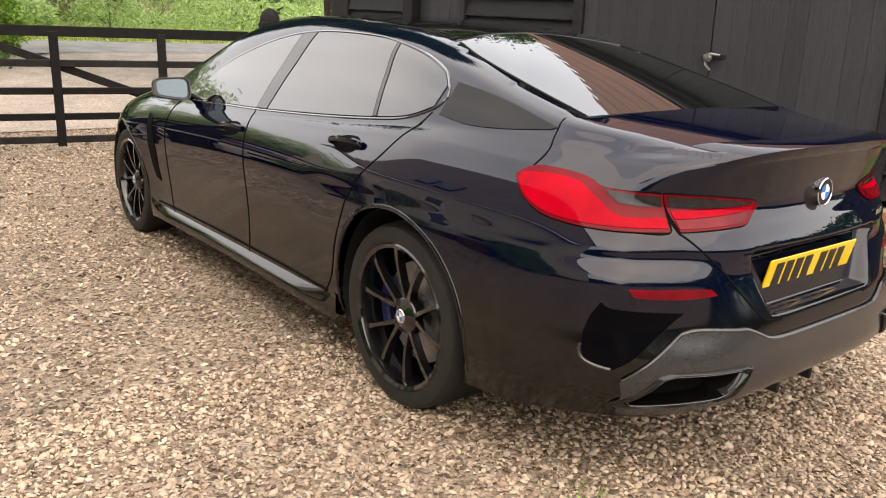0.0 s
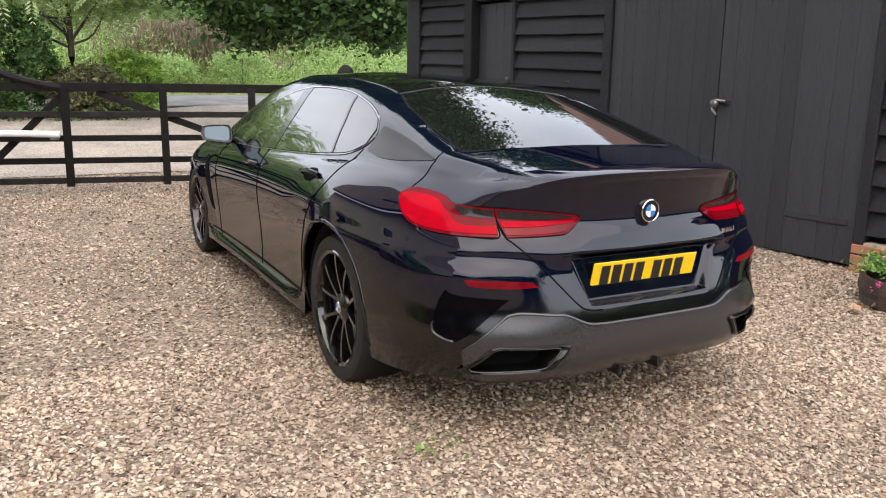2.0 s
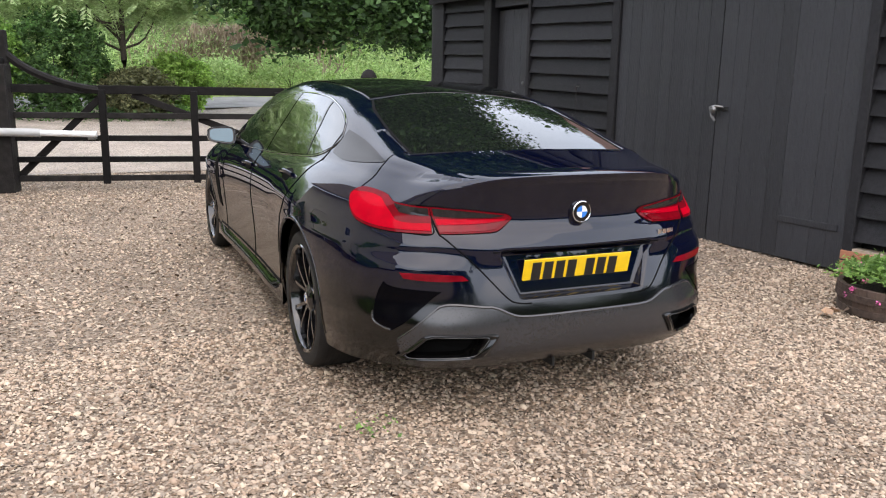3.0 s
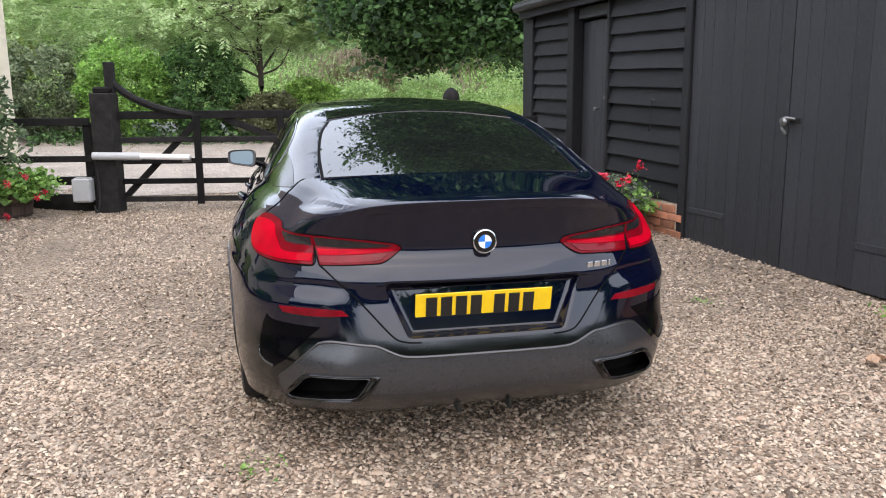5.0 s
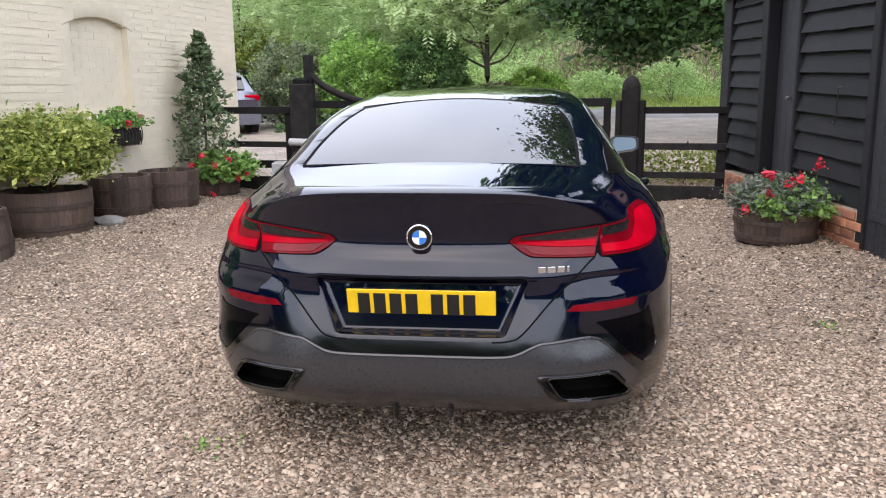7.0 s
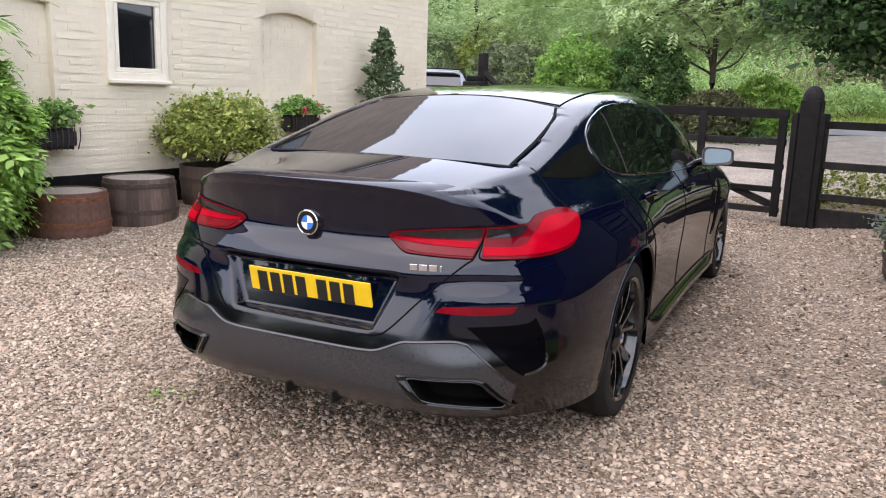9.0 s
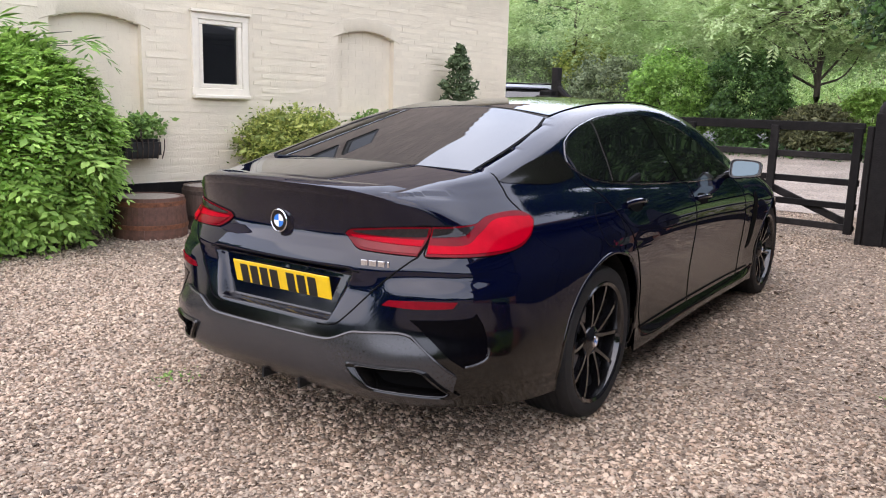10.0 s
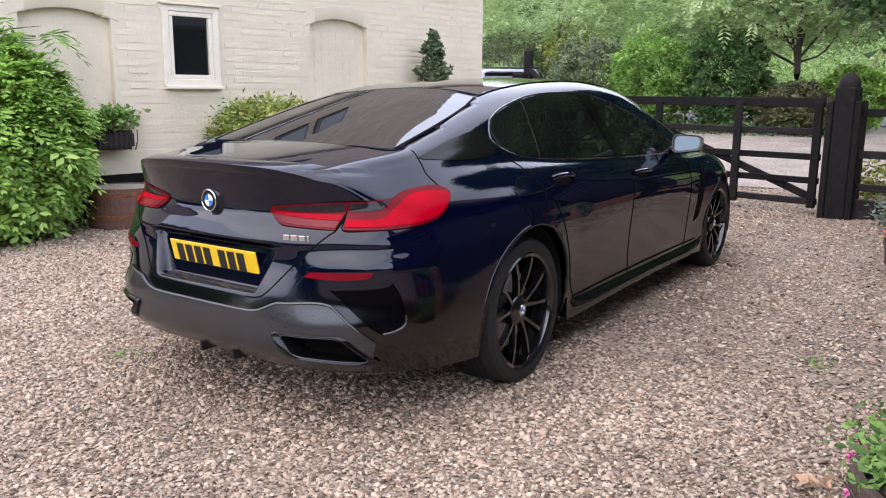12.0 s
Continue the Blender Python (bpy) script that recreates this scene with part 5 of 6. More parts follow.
    g = patch(skin, skin.from_back, [lo, up], 1, cols=161, sub=22, offset=0.008, thick=0.012)
    gone = [f for f in g.faces if all(in_exhaust(v.co.x, v.co.z) for v in f.verts)]
    bmesh.ops.delete(g, geom=gone, context="FACES")
    diff = part("diffuser", g, M_satin, c, "satin dark grey rear diffuser", smooth=True)
    for s in (1, -1):
        part("diffuser_edge", seam(skin, skin.from_back, [(s * 0.61, 0.513), (s * 0.56, 0.523), (s * 0.45, 0.515), (s * 0.405, 0.51), (s * 0.33, 0.478), (s * 0.27, 0.470), (s * 0.14, 0.469), (0, 0.469)], s, 0.006, 60, -0.006), M_satin, diff, smooth=True)
        part("diffuser_edge", seam(skin, skin.from_back, [(s * 0.61, 0.513), (s * 0.69, 0.44), (s * 0.748, 0.38)], s, 0.005, 20, -0.006), M_satin, diff, smooth=True)
    for x in (-0.1, 0.1):
        p, n = skin.from_back(x, 0.27)
        part("fin", box(0.012, 0.1, 0.06, (p.x, p.y + 0.05, 0.245), 0.004), M_plastic, diff)
    for s in (1, -1):
        outline, (cx, cz) = EXHAUST, EX_MID
        loop = []
        for i in range(len(outline)):
            a, b = outline[i], outline[(i + 1) % len(outline)]
            loop += [(a[0] + (b[0] - a[0]) * f, a[1] + (b[1] - a[1]) * f) for f in np.linspace(0.08, 0.92, 6)]
        for _ in range(2):
            loop = [((1 - f) * a[0] + f * b[0], (1 - f) * a[1] + f * b[1]) for a, b in zip(loop, loop[1:] + loop[:1]) for f in (0.25, 0.75)]
        bm = bmesh.new()
        rings = []
        for scale_, push in ((1.08, 0.004), (1.06, 0.016), (0.99, 0.022), (0.90, 0.016), (0.83, -0.005), (0.80, -0.085)):
            ring = []
            for x, z in loop:
                p, n = skin.from_back(s * (cx + (x - cx) * min(scale_, 1.05)), cz + (z - cz) * scale_)
                ring.append(bm.verts.new((p.x, p.y - push, p.z)))
            rings.append(ring)
        for a, b in zip(rings, rings[1:]):
            for i in range(len(a)):
                j = (i + 1) % len(a)
                bm.faces.new((a[i], a[j], b[j], b[i]))
        ex = part("exhaust_trim", bm, M_piano, c, "gloss black trapezoid exhaust trim", smooth=True)
        # black sheet added across the opening to stand for the shade inside
        bm = bmesh.new()
        vs = []
        for x, z in loop:
            p, n = skin.from_back(s * (cx + (x - cx) * 0.85), cz + (z - cz) * 0.85)
            vs.append(bm.verts.new((p.x, p.y + 0.07, p.z)))
        mid = bm.verts.new(sum((v.co for v in vs), Vector()) / len(vs))
        for i in range(len(vs)):
            bm.faces.new((mid, vs[i], vs[(i + 1) % len(vs)]))
        part("exhaust_shade_plate", bm, M_gap, ex)
        pr = []
        for x, z in loop + loop[:1]:
            p, n = skin.from_back(s * (cx + (x - cx) * 0.86), cz + (z - cz) * 0.86)
            pr.append((p.x, p.y - 0.012, p.z))
        part("exhaust_rim", tube(pr, 0.0022, 6), M_satin, ex, smooth=True)
    # thin spoiler lip along the tail of the boot lid
    edge = spline([(-p[0], p[1], p[2]) for p in FLANK[9][3:0:-1]] + FLANK[9][:4], 181)
    lipm = bmesh.new()
    rows = []
    for x, y, z in edge[np.abs(edge[:, 0]) < 0.61]:
        end = float(smooth_step(0.60 - abs(x), 0.0, 0.2))
        p, n = skin.from_top(x * 0.97, y + 0.10)
        q, n = skin.from_top(x * 0.985, y + 0.05)
        rows.append([lipm.verts.new(v) for v in ((p.x, p.y, p.z - 0.002), (q.x, q.y, q.z - 0.003 + 0.005 * end), (x, y - 0.012 * end + 0.012 * (1 - end), z + 0.016 * end), (x, y - 0.017 * end + 0.012 * (1 - end), z + 0.0135 * end - 0.004 * (1 - end)), (x, y - 0.016 * end + 0.012 * (1 - end), z + 0.008 * end - 0.008 * (1 - end)), (x, y + 0.006, z - 0.02))])
    for a, b in zip(rows, rows[1:]):
        for k in range(5):
            lipm.faces.new((a[k], a[k + 1], b[k + 1], b[k]))
    part("boot_spoiler", lipm, M_paint, c, "slim gloss black spoiler lip", smooth=True)
    # plate recess edge, lower lip
    part("recess_brow", seam(skin, skin.from_back, [(-0.40, 0.722), (-0.2, 0.728), (0, 0.73), (0.2, 0.728), (0.40, 0.722)], 1, 0.0028, 40), M_gap, c)
    # number plate with unreadable marks
    tilt = math.degrees(math.atan2(0.024, 0.108))
    pl = part("number_plate", box(0.52, 0.006, 0.111, (0, 0, 0), 0.002), M_plate, c, "yellow rear number plate with black marks", m=pose(0, -0.980, 0.63, tilt))
    x = -0.2
    for i in range(7):
        part("plate_mark", box(0.042, 0.002, 0.079, (x, -0.0035, 0.002), 0), M_char, pl)
        x += 0.056 if i != 3 else 0.089
    part("plate_maker_mark", box(0.05, 0.002, 0.004, (0, -0.0035, -0.047), 0), M_char, pl)
    # badge: ring and four quarters
    bd = part("badge", lathe([(0.0, 0.006), (0.039, 0.006), (0.0415, 0.009), (0.0445, 0.007), (0.0445, -0.022)], 40), M_chrome, c, "round chrome-ringed blue and white badge", smooth=True, m=pose(0, -0.984, 0.867, 90))
    part("badge_band", lathe([(0.0255, 0.0072), (0.0395, 0.0072)], 40), M_piano, bd)
    for k in range(4):
        bm = bmesh.new()
        c0 = bm.verts.new((0, 0, 0.0075))
        arc = [bm.verts.new((0.0245 * math.cos(radians(90 * k + d)), 0.0245 * math.sin(radians(90 * k + d)), 0.0075)) for d in range(0, 91, 10)]
        for a, b in zip(arc, arc[1:]):
            bm.faces.new((c0, a, b))
        part("badge_quarter", bm, M_blue if k % 2 else M_white, bd)
    for i, (x, w) in enumerate(((0.415, 0.026), (0.447, 0.028), (0.479, 0.026), (0.503, 0.008))):
        p, n = skin.from_back(x, 0.757)
        part("model_mark", box(w, 0.004, 0.021, (p.x, p.y - 0.002, 0.757), 0.001, None, Matrix.Rotation(radians(17), 4, "Z")), M_chrome, c, "small chrome model mark")
    # wheels
    w = wheel_mesh_parts()
    poses = [(0.785, 0.0, 0), (-0.785, 0.0, 180), (0.775, AXLE_F, 0), (-0.775, AXLE_F, 180)]
    for i, (x, y, rz) in enumerate(poses):
        m = pose(x, y, WHEEL_R - 0.004, 0, 0, rz) @ pose(0, 0, 0, (17, 8, 40, 25)[i])
        o = w if i == 0 else copy_thing(w, m)
        o.matrix_basis = m
        o.parent = c
    return c


car()


# ---- planting ----
def leaf_mesh(name, centres, size, mat, rng, aspect=0.5, droop=0.0, spread=0.35):
    """Small folded leaves, two triangles each, at the given places."""
    n = len(centres)
    d = rng.normal(0, 1, (n, 3))
    d[:, 2] = d[:, 2] * 0.6 - droop
    d /= np.linalg.norm(d, axis=1, keepdims=True)
    e = np.cross(d, rng.normal(0, 0.75, (n, 3)) + np.array((0.1, -0.35, 1.0)))
    e /= np.linalg.norm(e, axis=1, keepdims=True)
    s = size * rng.lognormal(0, spread, n)[:, None]
    up = np.cross(d, e)
    c = np.asarray(centres)
    return leaves_from(name, c - d * s * 0.5, c + d * s * 0.5, e * s * aspect * 0.5, up * s * 0.1, mat)


def leaves_from(name, tail, tip, wide, lift, mat):
    n = len(tail)
    c = (tail + tip) / 2
    v = np.stack([tail, c + wide + lift, tip, c - wide + lift], 1).reshape(-1, 3)
    k = np.arange(n)[:, None] * 4
    f = np.concatenate([k + np.array([[0, 1, 2]]), k + np.array([[0, 2, 3]])], 1).reshape(-1, 3)
    me = bpy.data.meshes.new(name)
    me.vertices.add(len(v))
    me.vertices.foreach_set("co", v.ravel())
    me.loops.add(f.size)
    me.loops.foreach_set("vertex_index", f.ravel().astype(np.int32))
    me.polygons.add(len(f))
    me.polygons.foreach_set("loop_start", np.arange(0, f.size, 3, dtype=np.int32))
    me.update(calc_edges=True)
    me.materials.append(mat)
    return me


def frond_mesh(name, roots, outs, length, pairs, mat, rng, leaflet=0.36, aspect=0.3, droop=0.5):
    """Feathered sprays: pairs of narrow leaflets along drooping stalks."""
    n = len(roots)
    d = outs / np.linalg.norm(outs, axis=1, keepdims=True) + rng.normal(0, 0.28, (n, 3))
    d /= np.linalg.norm(d, axis=1, keepdims=True)
    L = length * rng.lognormal(0, 0.22, (n, 1))
    tails, tips, wides, lifts = [], [], [], []
    for k in range(pairs):
        f = 0.12 + 0.88 * k / (pairs - 1)
        at = roots + L * (d * f - np.array((0, 0, droop)) * f * f)
        ax = d - np.array((0, 0, 2 * droop)) * f
        ax /= np.linalg.norm(ax, axis=1, keepdims=True)
        e = np.cross(ax, np.array((0.05, -0.1, 1.0)))
        e /= np.maximum(np.linalg.norm(e, axis=1, keepdims=True), 0.05)
        up = np.cross(e, ax)
        size = L * leaflet * (0.55 + 0.7 * math.sin(math.pi * min(1, 0.25 + 0.72 * f)))
        for side in (1, -1):
            go = ax * 0.62 + e * side * (0.8 if k < pairs - 1 else 0.25) + rng.normal(0, 0.14, (n, 3))
            go /= np.linalg.norm(go, axis=1, keepdims=True)
            w = np.cross(go, up)
            w /= np.maximum(np.linalg.norm(w, axis=1, keepdims=True), 0.05)
            tails.append(at)
            tips.append(at + go * size)
            wides.append(w * size * aspect * 0.5)
            lifts.append(up * size * 0.06)
    return leaves_from(name, *(np.concatenate(q) for q in (tails, tips, wides, lifts)), mat)


def blob_points(rng, centre, radii, clumps, per, clump=0.3, low=-0.6):
    """Leaf places in clumps over a lumpy ellipsoid, thin inside."""
    u = rng.normal(0, 1, (clumps * 3, 3))
    u /= np.linalg.norm(u, axis=1, keepdims=True)
    u = u[u[:, 2] > low][:clumps]
    r = rng.uniform(0.62, 1.04, (len(u), 1))
    cc = u * r * np.array(radii)
    p = cc[:, None] + rng.normal(0, 1, (len(u), per, 3)) * clump * np.array(radii) * rng.uniform(0.6, 1.3, (len(u), 1, 1))
    return p.reshape(-1, 3) + np.array(centre)


def stems(rng, base, tips, r=0.01):
    bm = bmesh.new()
    for t in tips:
        m = (np.array(base) + np.array(t)) / 2 + rng.normal(0, 0.05, 3)
        tube(spline([base, m, t], 6), r, 5, bm, 0.4)
    return bm


def shrub(name, at, centre, radii, mat, label, clumps=90, per=70, leaf=0.06, aspect=0.5, droop=0.0, seed=1, clump=0.2, category="shrub", group="", low=-0.6, spread=0.35):
    rng = np.random.default_rng(seed)
    t = thing(name, pose(*at), label, category, group)
    pts = blob_points(rng, centre, radii, clumps, per, clump, low)
    pts = pts[pts[:, 2] > 0.02]
    part("foliage", leaf_mesh("foliage", pts, leaf, mat, rng, aspect, droop, spread), None, t)
    tips = [np.array(centre) + np.array(radii) * rng.uniform(-0.6, 0.6, 3) for _ in range(7)]
    part("stems", stems(rng, (0, 0, 0.0), tips, 0.014), M_bark, t)
    return t


def tree(name, at, height, crown, mat, label, seed, clumps=120, per=60, leaf=0.16, trunk=0.16, limbs=7, aspect=0.5, clump=0.16, lean=0.0, low=-0.75, fronds=0.0):
    """crown: list of (centre, radii) relative to the foot."""
    rng = np.random.default_rng(seed)
    t = thing(name, pose(*at), label, "tree")
    trunk_top = (lean, 0, height * 0.75)
    bm = tube(spline([(0, 0, -0.1), (lean * 0.2, 0.05, height * 0.25), (lean * 0.6, -0.05, height * 0.5), trunk_top], 10), trunk, 9, None, 0.3)
    part("trunk", bm, M_bark, t, smooth=True)
    pts = []
    for c, r in crown:
        pts.append(blob_points(rng, c, r, clumps, per, clump, low))
        for _ in range(limbs):
            f = rng.uniform(0.35, 0.95)
            s = np.array((lean * f, 0, height * 0.75 * f))
            e = np.array(c) + np.array(r) * rng.uniform(-0.75, 0.75, 3)
            part("limb", tube(spline([s, (s + e) / 2 + rng.normal(0, 0.15, 3), e], 7), trunk * 0.35, 6, None, 0.25), M_bark, t)
    pts = np.concatenate(pts)
    if fronds:
        away = rng.normal(0, 1, pts.shape) * np.array((1, 1, 0.35)) + np.array((0, 0, 0.1))
        me = frond_mesh("crown", pts, away, fronds, 6, mat, rng, 0.36, 0.26, 0.22)
    else:
        me = leaf_mesh("crown", pts, leaf, mat, rng, aspect, 0.2)
    part("crown", me, None, t)
    return t


def gh(x, y):
    return float(ground_height(x, y))


# clipped bushes, trees and weeds beyond the lane
def far_planting():
    for x, y, r, m, s, lab in ((-5.5, 14.9, (1.15, 0.95, 0.98), M_leafbox, 1, "rounded grey-green clipped box bush"), (-3.72, 14.25, (0.98, 0.9, 1.02), M_leafclip, 2, "rounded mid-green clipped bush"), (-2.2, 14.3, (0.95, 0.9, 1.03), M_leafdark, 3, "rounded dark glossy laurel bush"), (-0.75, 14.1, (0.75, 0.6, 0.5), M_leafolive, 8, "low loose dark bush by the lane"), (0.1, 15.2, (0.8, 0.6, 0.62), M_leaflime, 10, "loose yellow-green bush by the lane"), (-9.6, 18.0, (1.7, 1.2, 1.15), M_leafbox, 9, "wide grey-green bush by the lane")):
        shrub("clipped_bush", (x, y, gh(x, y)), (0, 0, r[2] * 1.02), r, m, lab, 330, 60, 0.062, 0.6, 0, s, 0.07, "bush", "clipped bushes by the lane", -0.95)
    for x, y, r, s in ((4.0, 20.6, (0.9, 0.6, 0.62), 14), (1.9, 20.9, (0.8, 0.6, 0.5), 15)):
        shrub("verge_bush", (x, y, gh(x, y)), (0, 0, r[2]), r, M_leafpale, "loose pale green bush on the verge", 110, 24, 0.085, 0.45, 0, s, 0.16, "bush", "bushes on the verge")
    shrub("golden_bush", (-7.4, 18.0, gh(-7.4, 18)), (0, 0, 1.7), (1.0, 0.8, 0.8), M_leafgold, "yellow-green golden bush behind the hedge", 160, 50, 0.08, 0.5, 0, 12, 0.14, "bush")
    tree("feathery_tree", (-0.94, 14.95, gh(-0.94, 14.95)), 4.6, [((-0.7, 0.2, 2.65), (2.4, 1.4, 1.15)), ((-3.4, 1.4, 3.1), (2.6, 1.5, 1.35)), ((0.2, 1.6, 3.4), (1.7, 1.3, 1.2)), ((1.2, 0.6, 2.9), (1.3, 1.0, 0.9))], M_leaflight, "light green feathery-leaved tree with a thin trunk", 21, 240, 12, 0.12, 0.085, 6, 0.3, 0.12, 0.0, -0.9, 0.27)
    tree("feathery_tree", (-8.0, 18.2, gh(-8.0, 18.2)), 5.0, [((0, 0, 3.3), (3.2, 1.8, 1.7))], M_leaflight, "pale green feathery-leaved tree over the hedge", 22, 250, 13, 0.09, 0.09, 6, 0.3, 0.12, fronds=0.28)
    tree("overhanging_tree", (6.2, 12.6, gh(6.2, 12.6)), 7.0, [((-3.0, -0.9, 2.75), (2.6, 1.6, 1.45)), ((-3.9, -0.3, 5.0), (2.4, 1.8, 1.5)), ((-2.5, -0.4, 5.6), (3.0, 2.2, 2.2)), ((-2.1, -0.6, 8.6), (3.4, 2.2, 2.6)), ((-0.6, -0.8, 11.0), (3.4, 2.2, 2.3)), ((2.6, -1.6, 5.0), (2.8, 2.0, 2.0)), ((-2.3, -0.5, 8.6), (2.5, 1.5, 1.9)), ((-0.8, -0.6, 10.8), (2.5, 1.5, 1.7))], M_leafoverhang, "dark broad-leaved tree hanging low beside the barn", 24, 340, 125, 0.115, 0.2, 8, 0.6, 0.11, -0.6, -0.9)
    rng = np.random.default_rng(77)
    for i, x in enumerate(np.arange(-30, 16, 6.2)):
        y = 31 + 3 * (i % 3) + rng.uniform(-1, 1)
        h = rng.uniform(6.0, 7.4)
        tree("woodland_tree", (x, y, gh(x, y)), h, [((0, 0, h * 0.62), (4.2, 3.0, h * 0.38)), ((2.5, -1.6, h * 0.36), (3.4, 2.2, h * 0.30))], (M_leafmid, M_leafwood, M_leafdark, M_leafwood)[i % 4], "tall leafy tree in the wood beyond the lane", 100 + i, 280, 30, 0.185, 0.25, 4, 0.6, 0.12)
    for i, x in enumerate(np.arange(-26, 18, 4.6)):
        y = 28.0 + rng.uniform(-0.6, 0.6)
        shrub("thicket", (x, y, gh(x, y)), (0, 0, 1.6), (3.2, 1.5, 1.9), (M_leafwood, M_leafmid, M_leafwood)[i % 3], "tangled green thicket along the bank", 310, 46, 0.10, 0.6, 0, 300 + i, 0.10, "thicket", "thicket along the bank", -0.9)
    # weeds on the bank
    for nm, n, mat, lab in (("bank_weeds", 46000, M_leafpale, "tangled pale green weeds on the bank"), ("bank_nettles", 14000, M_leafmid, "darker green nettles on the bank")):
        x, y = rng.uniform(-14, 17, n), rng.triangular(21.2, 23.0, 29, n)
        dense = np.sin(x * 0.9) * 0.3 + np.sin(x * 0.37 + 2) * 0.4
        z = rng.uniform(0.0, 1, n) ** 0.8 * (0.95 + dense + 0.16 * (y - 21)) + ground_height(x, y)
        tagged(new(nm, leaf_mesh(nm, np.stack([x, y, z], 1), 0.105, mat, rng, 0.28, -0.5)), lab, "weeds", kind="stuff")
    n = 3600
    x, y = rng.normal(3.0, 1.3, n), rng.uniform(22, 24.5, n)
    z = rng.uniform(0.6, 1.9, n) + ground_height(x, y)
    tagged(new("dry_stems", leaf_mesh("dry_stems", np.stack([x, y, z], 1), 0.3, M_straw, rng, 0.09, -2.5)), "dry straw-coloured stems among the weeds", "weeds", kind="stuff")
    n = 22000
    x, y = rng.uniform(-18, 18, n), rng.uniform(19.0, 22.5, n)
    tagged(new("verge_grass", leaf_mesh("verge_grass", np.stack([x, y, ground_height(x, y) + 0.05], 1), 0.15, M_grass, rng, 0.12, -2.5)), "uncut grass on the verge", "grass", kind="stuff")
    n = 2600
    x, y = rng.uniform(1.3, 3.4, n), rng.uniform(6.6, 7.6, n)
    z = ground_height(x, y) + rng.uniform(0, 0.42, n)
    tagged(new("fence_plants", leaf_mesh("fence_plants", np.stack([x, y, z], 1), 0.055, leaf_material("yellow_green_leaves", (0.06, 0.085, 0.012), (0.30, 0.34, 0.06)), rng, 0.5, 0.0)), "low olive-green plants behind the fence", "plants", kind="stuff")
    # dark leaves added to give the shade under the clipped bushes
    n = 2600
    x, y = rng.uniform(-5.6, 0.3, n), rng.uniform(13.4, 15.2, n)
    tagged(new("bush_shade_leaves", leaf_mesh("bush_shade_leaves", np.stack([x, y, ground_height(x, y) + rng.uniform(0, 0.3, n) ** 1.5 * 1.6], 1), 0.10, M_leafdark, rng, 0.4, -0.3)), "low dark leaves standing for shade under the clipped bushes", "plants", kind="stuff")
    # hedges that close the yard behind the camera
    for i, (x, y, rx, ry) in enumerate(((-12, -9, 4.5, 1.8), (-4, -12.5, 5, 1.8), (4, -13, 5, 1.8), (11, -11, 4.5, 1.8), (-10.5, -7, 1.6, 4), (13, -5, 1.8, 4.5))):
        shrub("boundary_hedge", (x, y, 0), (0, 0, 1.2), (rx, ry, 1.5 + 0.3 * (i % 2)), M_leafdark, "dark green boundary hedge of the yard", 300, 26, 0.27, 0.65, 0, 200 + i, 0.1, "hedge", "hedges round the yard", -0.9)


far_planting()
me = mesh_from("backdrop", [(-70, 44, -1), (70, 44, -1), (70, 46, 8.5), (-70, 46, 8.5)], [(0, 1, 2, 3)], M_turf)
tagged(new("backdrop", me), "dense green wood far behind the lane", "woodland", kind="structure")


# ---- tubs and pots ----
def barrel(at, r, h, label, group="half-barrel planters", iron=M_hoop, wood=M_oak, name="barrel_planter", staves=20, upturned=False, fill=0.66):
    t = thing(name, pose(*at), label, "planter" if not upturned else "barrel", group)
    me = None
    for i in range(staves):
        a = 2 * math.pi * i / staves
        if me is None:
            bm = bmesh.new()
            w = math.pi / staves * 0.985
            rows = []
            for k in range(5):
                f = k / 4
                rr = r * (0.86 + 0.14 * math.sin((0.25 + 0.75 * (1 - f if upturned else f)) * math.pi * 0.55))
                rows.append([bm.verts.new((q * math.cos(b), q * math.sin(b), h * f)) for q, b in ((rr, -w), (rr + 0.003, 0), (rr, w), (rr - 0.03, w), (rr - 0.03, -w))])
            for p, q in zip(rows, rows[1:]):
                for j in range(5):
                    bm.faces.new((p[j], p[(j + 1) % 5], q[(j + 1) % 5], q[j]))
            bm.faces.new(rows[0])
            bm.faces.new(rows[-1][::-1])
            ob = part("stave", bm, wood, t)
            me = ob.data
        else:
            ob = part("stave", me, None, t)
        ob.matrix_local = Matrix.Rotation(a, 4, "Z")
    for f in (0.3, 0.86) if upturned else (0.2, 0.66):
        rr = r * (0.86 + 0.14 * math.sin((0.25 + 0.75 * (1 - f if upturned else f)) * math.pi * 0.55)) + 0.004
        part("hoop", lathe([(rr, h * f - 0.022), (rr + 0.004, h * f - 0.02), (rr + 0.006, h * f + 0.02), (rr + 0.002, h * f + 0.022)], 40), iron, t, smooth=True)
    if upturned:
        part("barrel_head", lathe([(0.0, h - 0.008), (r * 0.86, h - 0.008), (r * 0.86, h - 0.03), (0.0, h - 0.03)], 30), M_barrelhead, t, "flat grey wooden barrel head")
        return t
    part("soil", lathe([(0.0, h * fill), (r * 0.6, h * (fill - 0.01)), (r * 0.9, h * (fill - 0.04))], 24), M_soil, t, "dark potting soil")
    return t


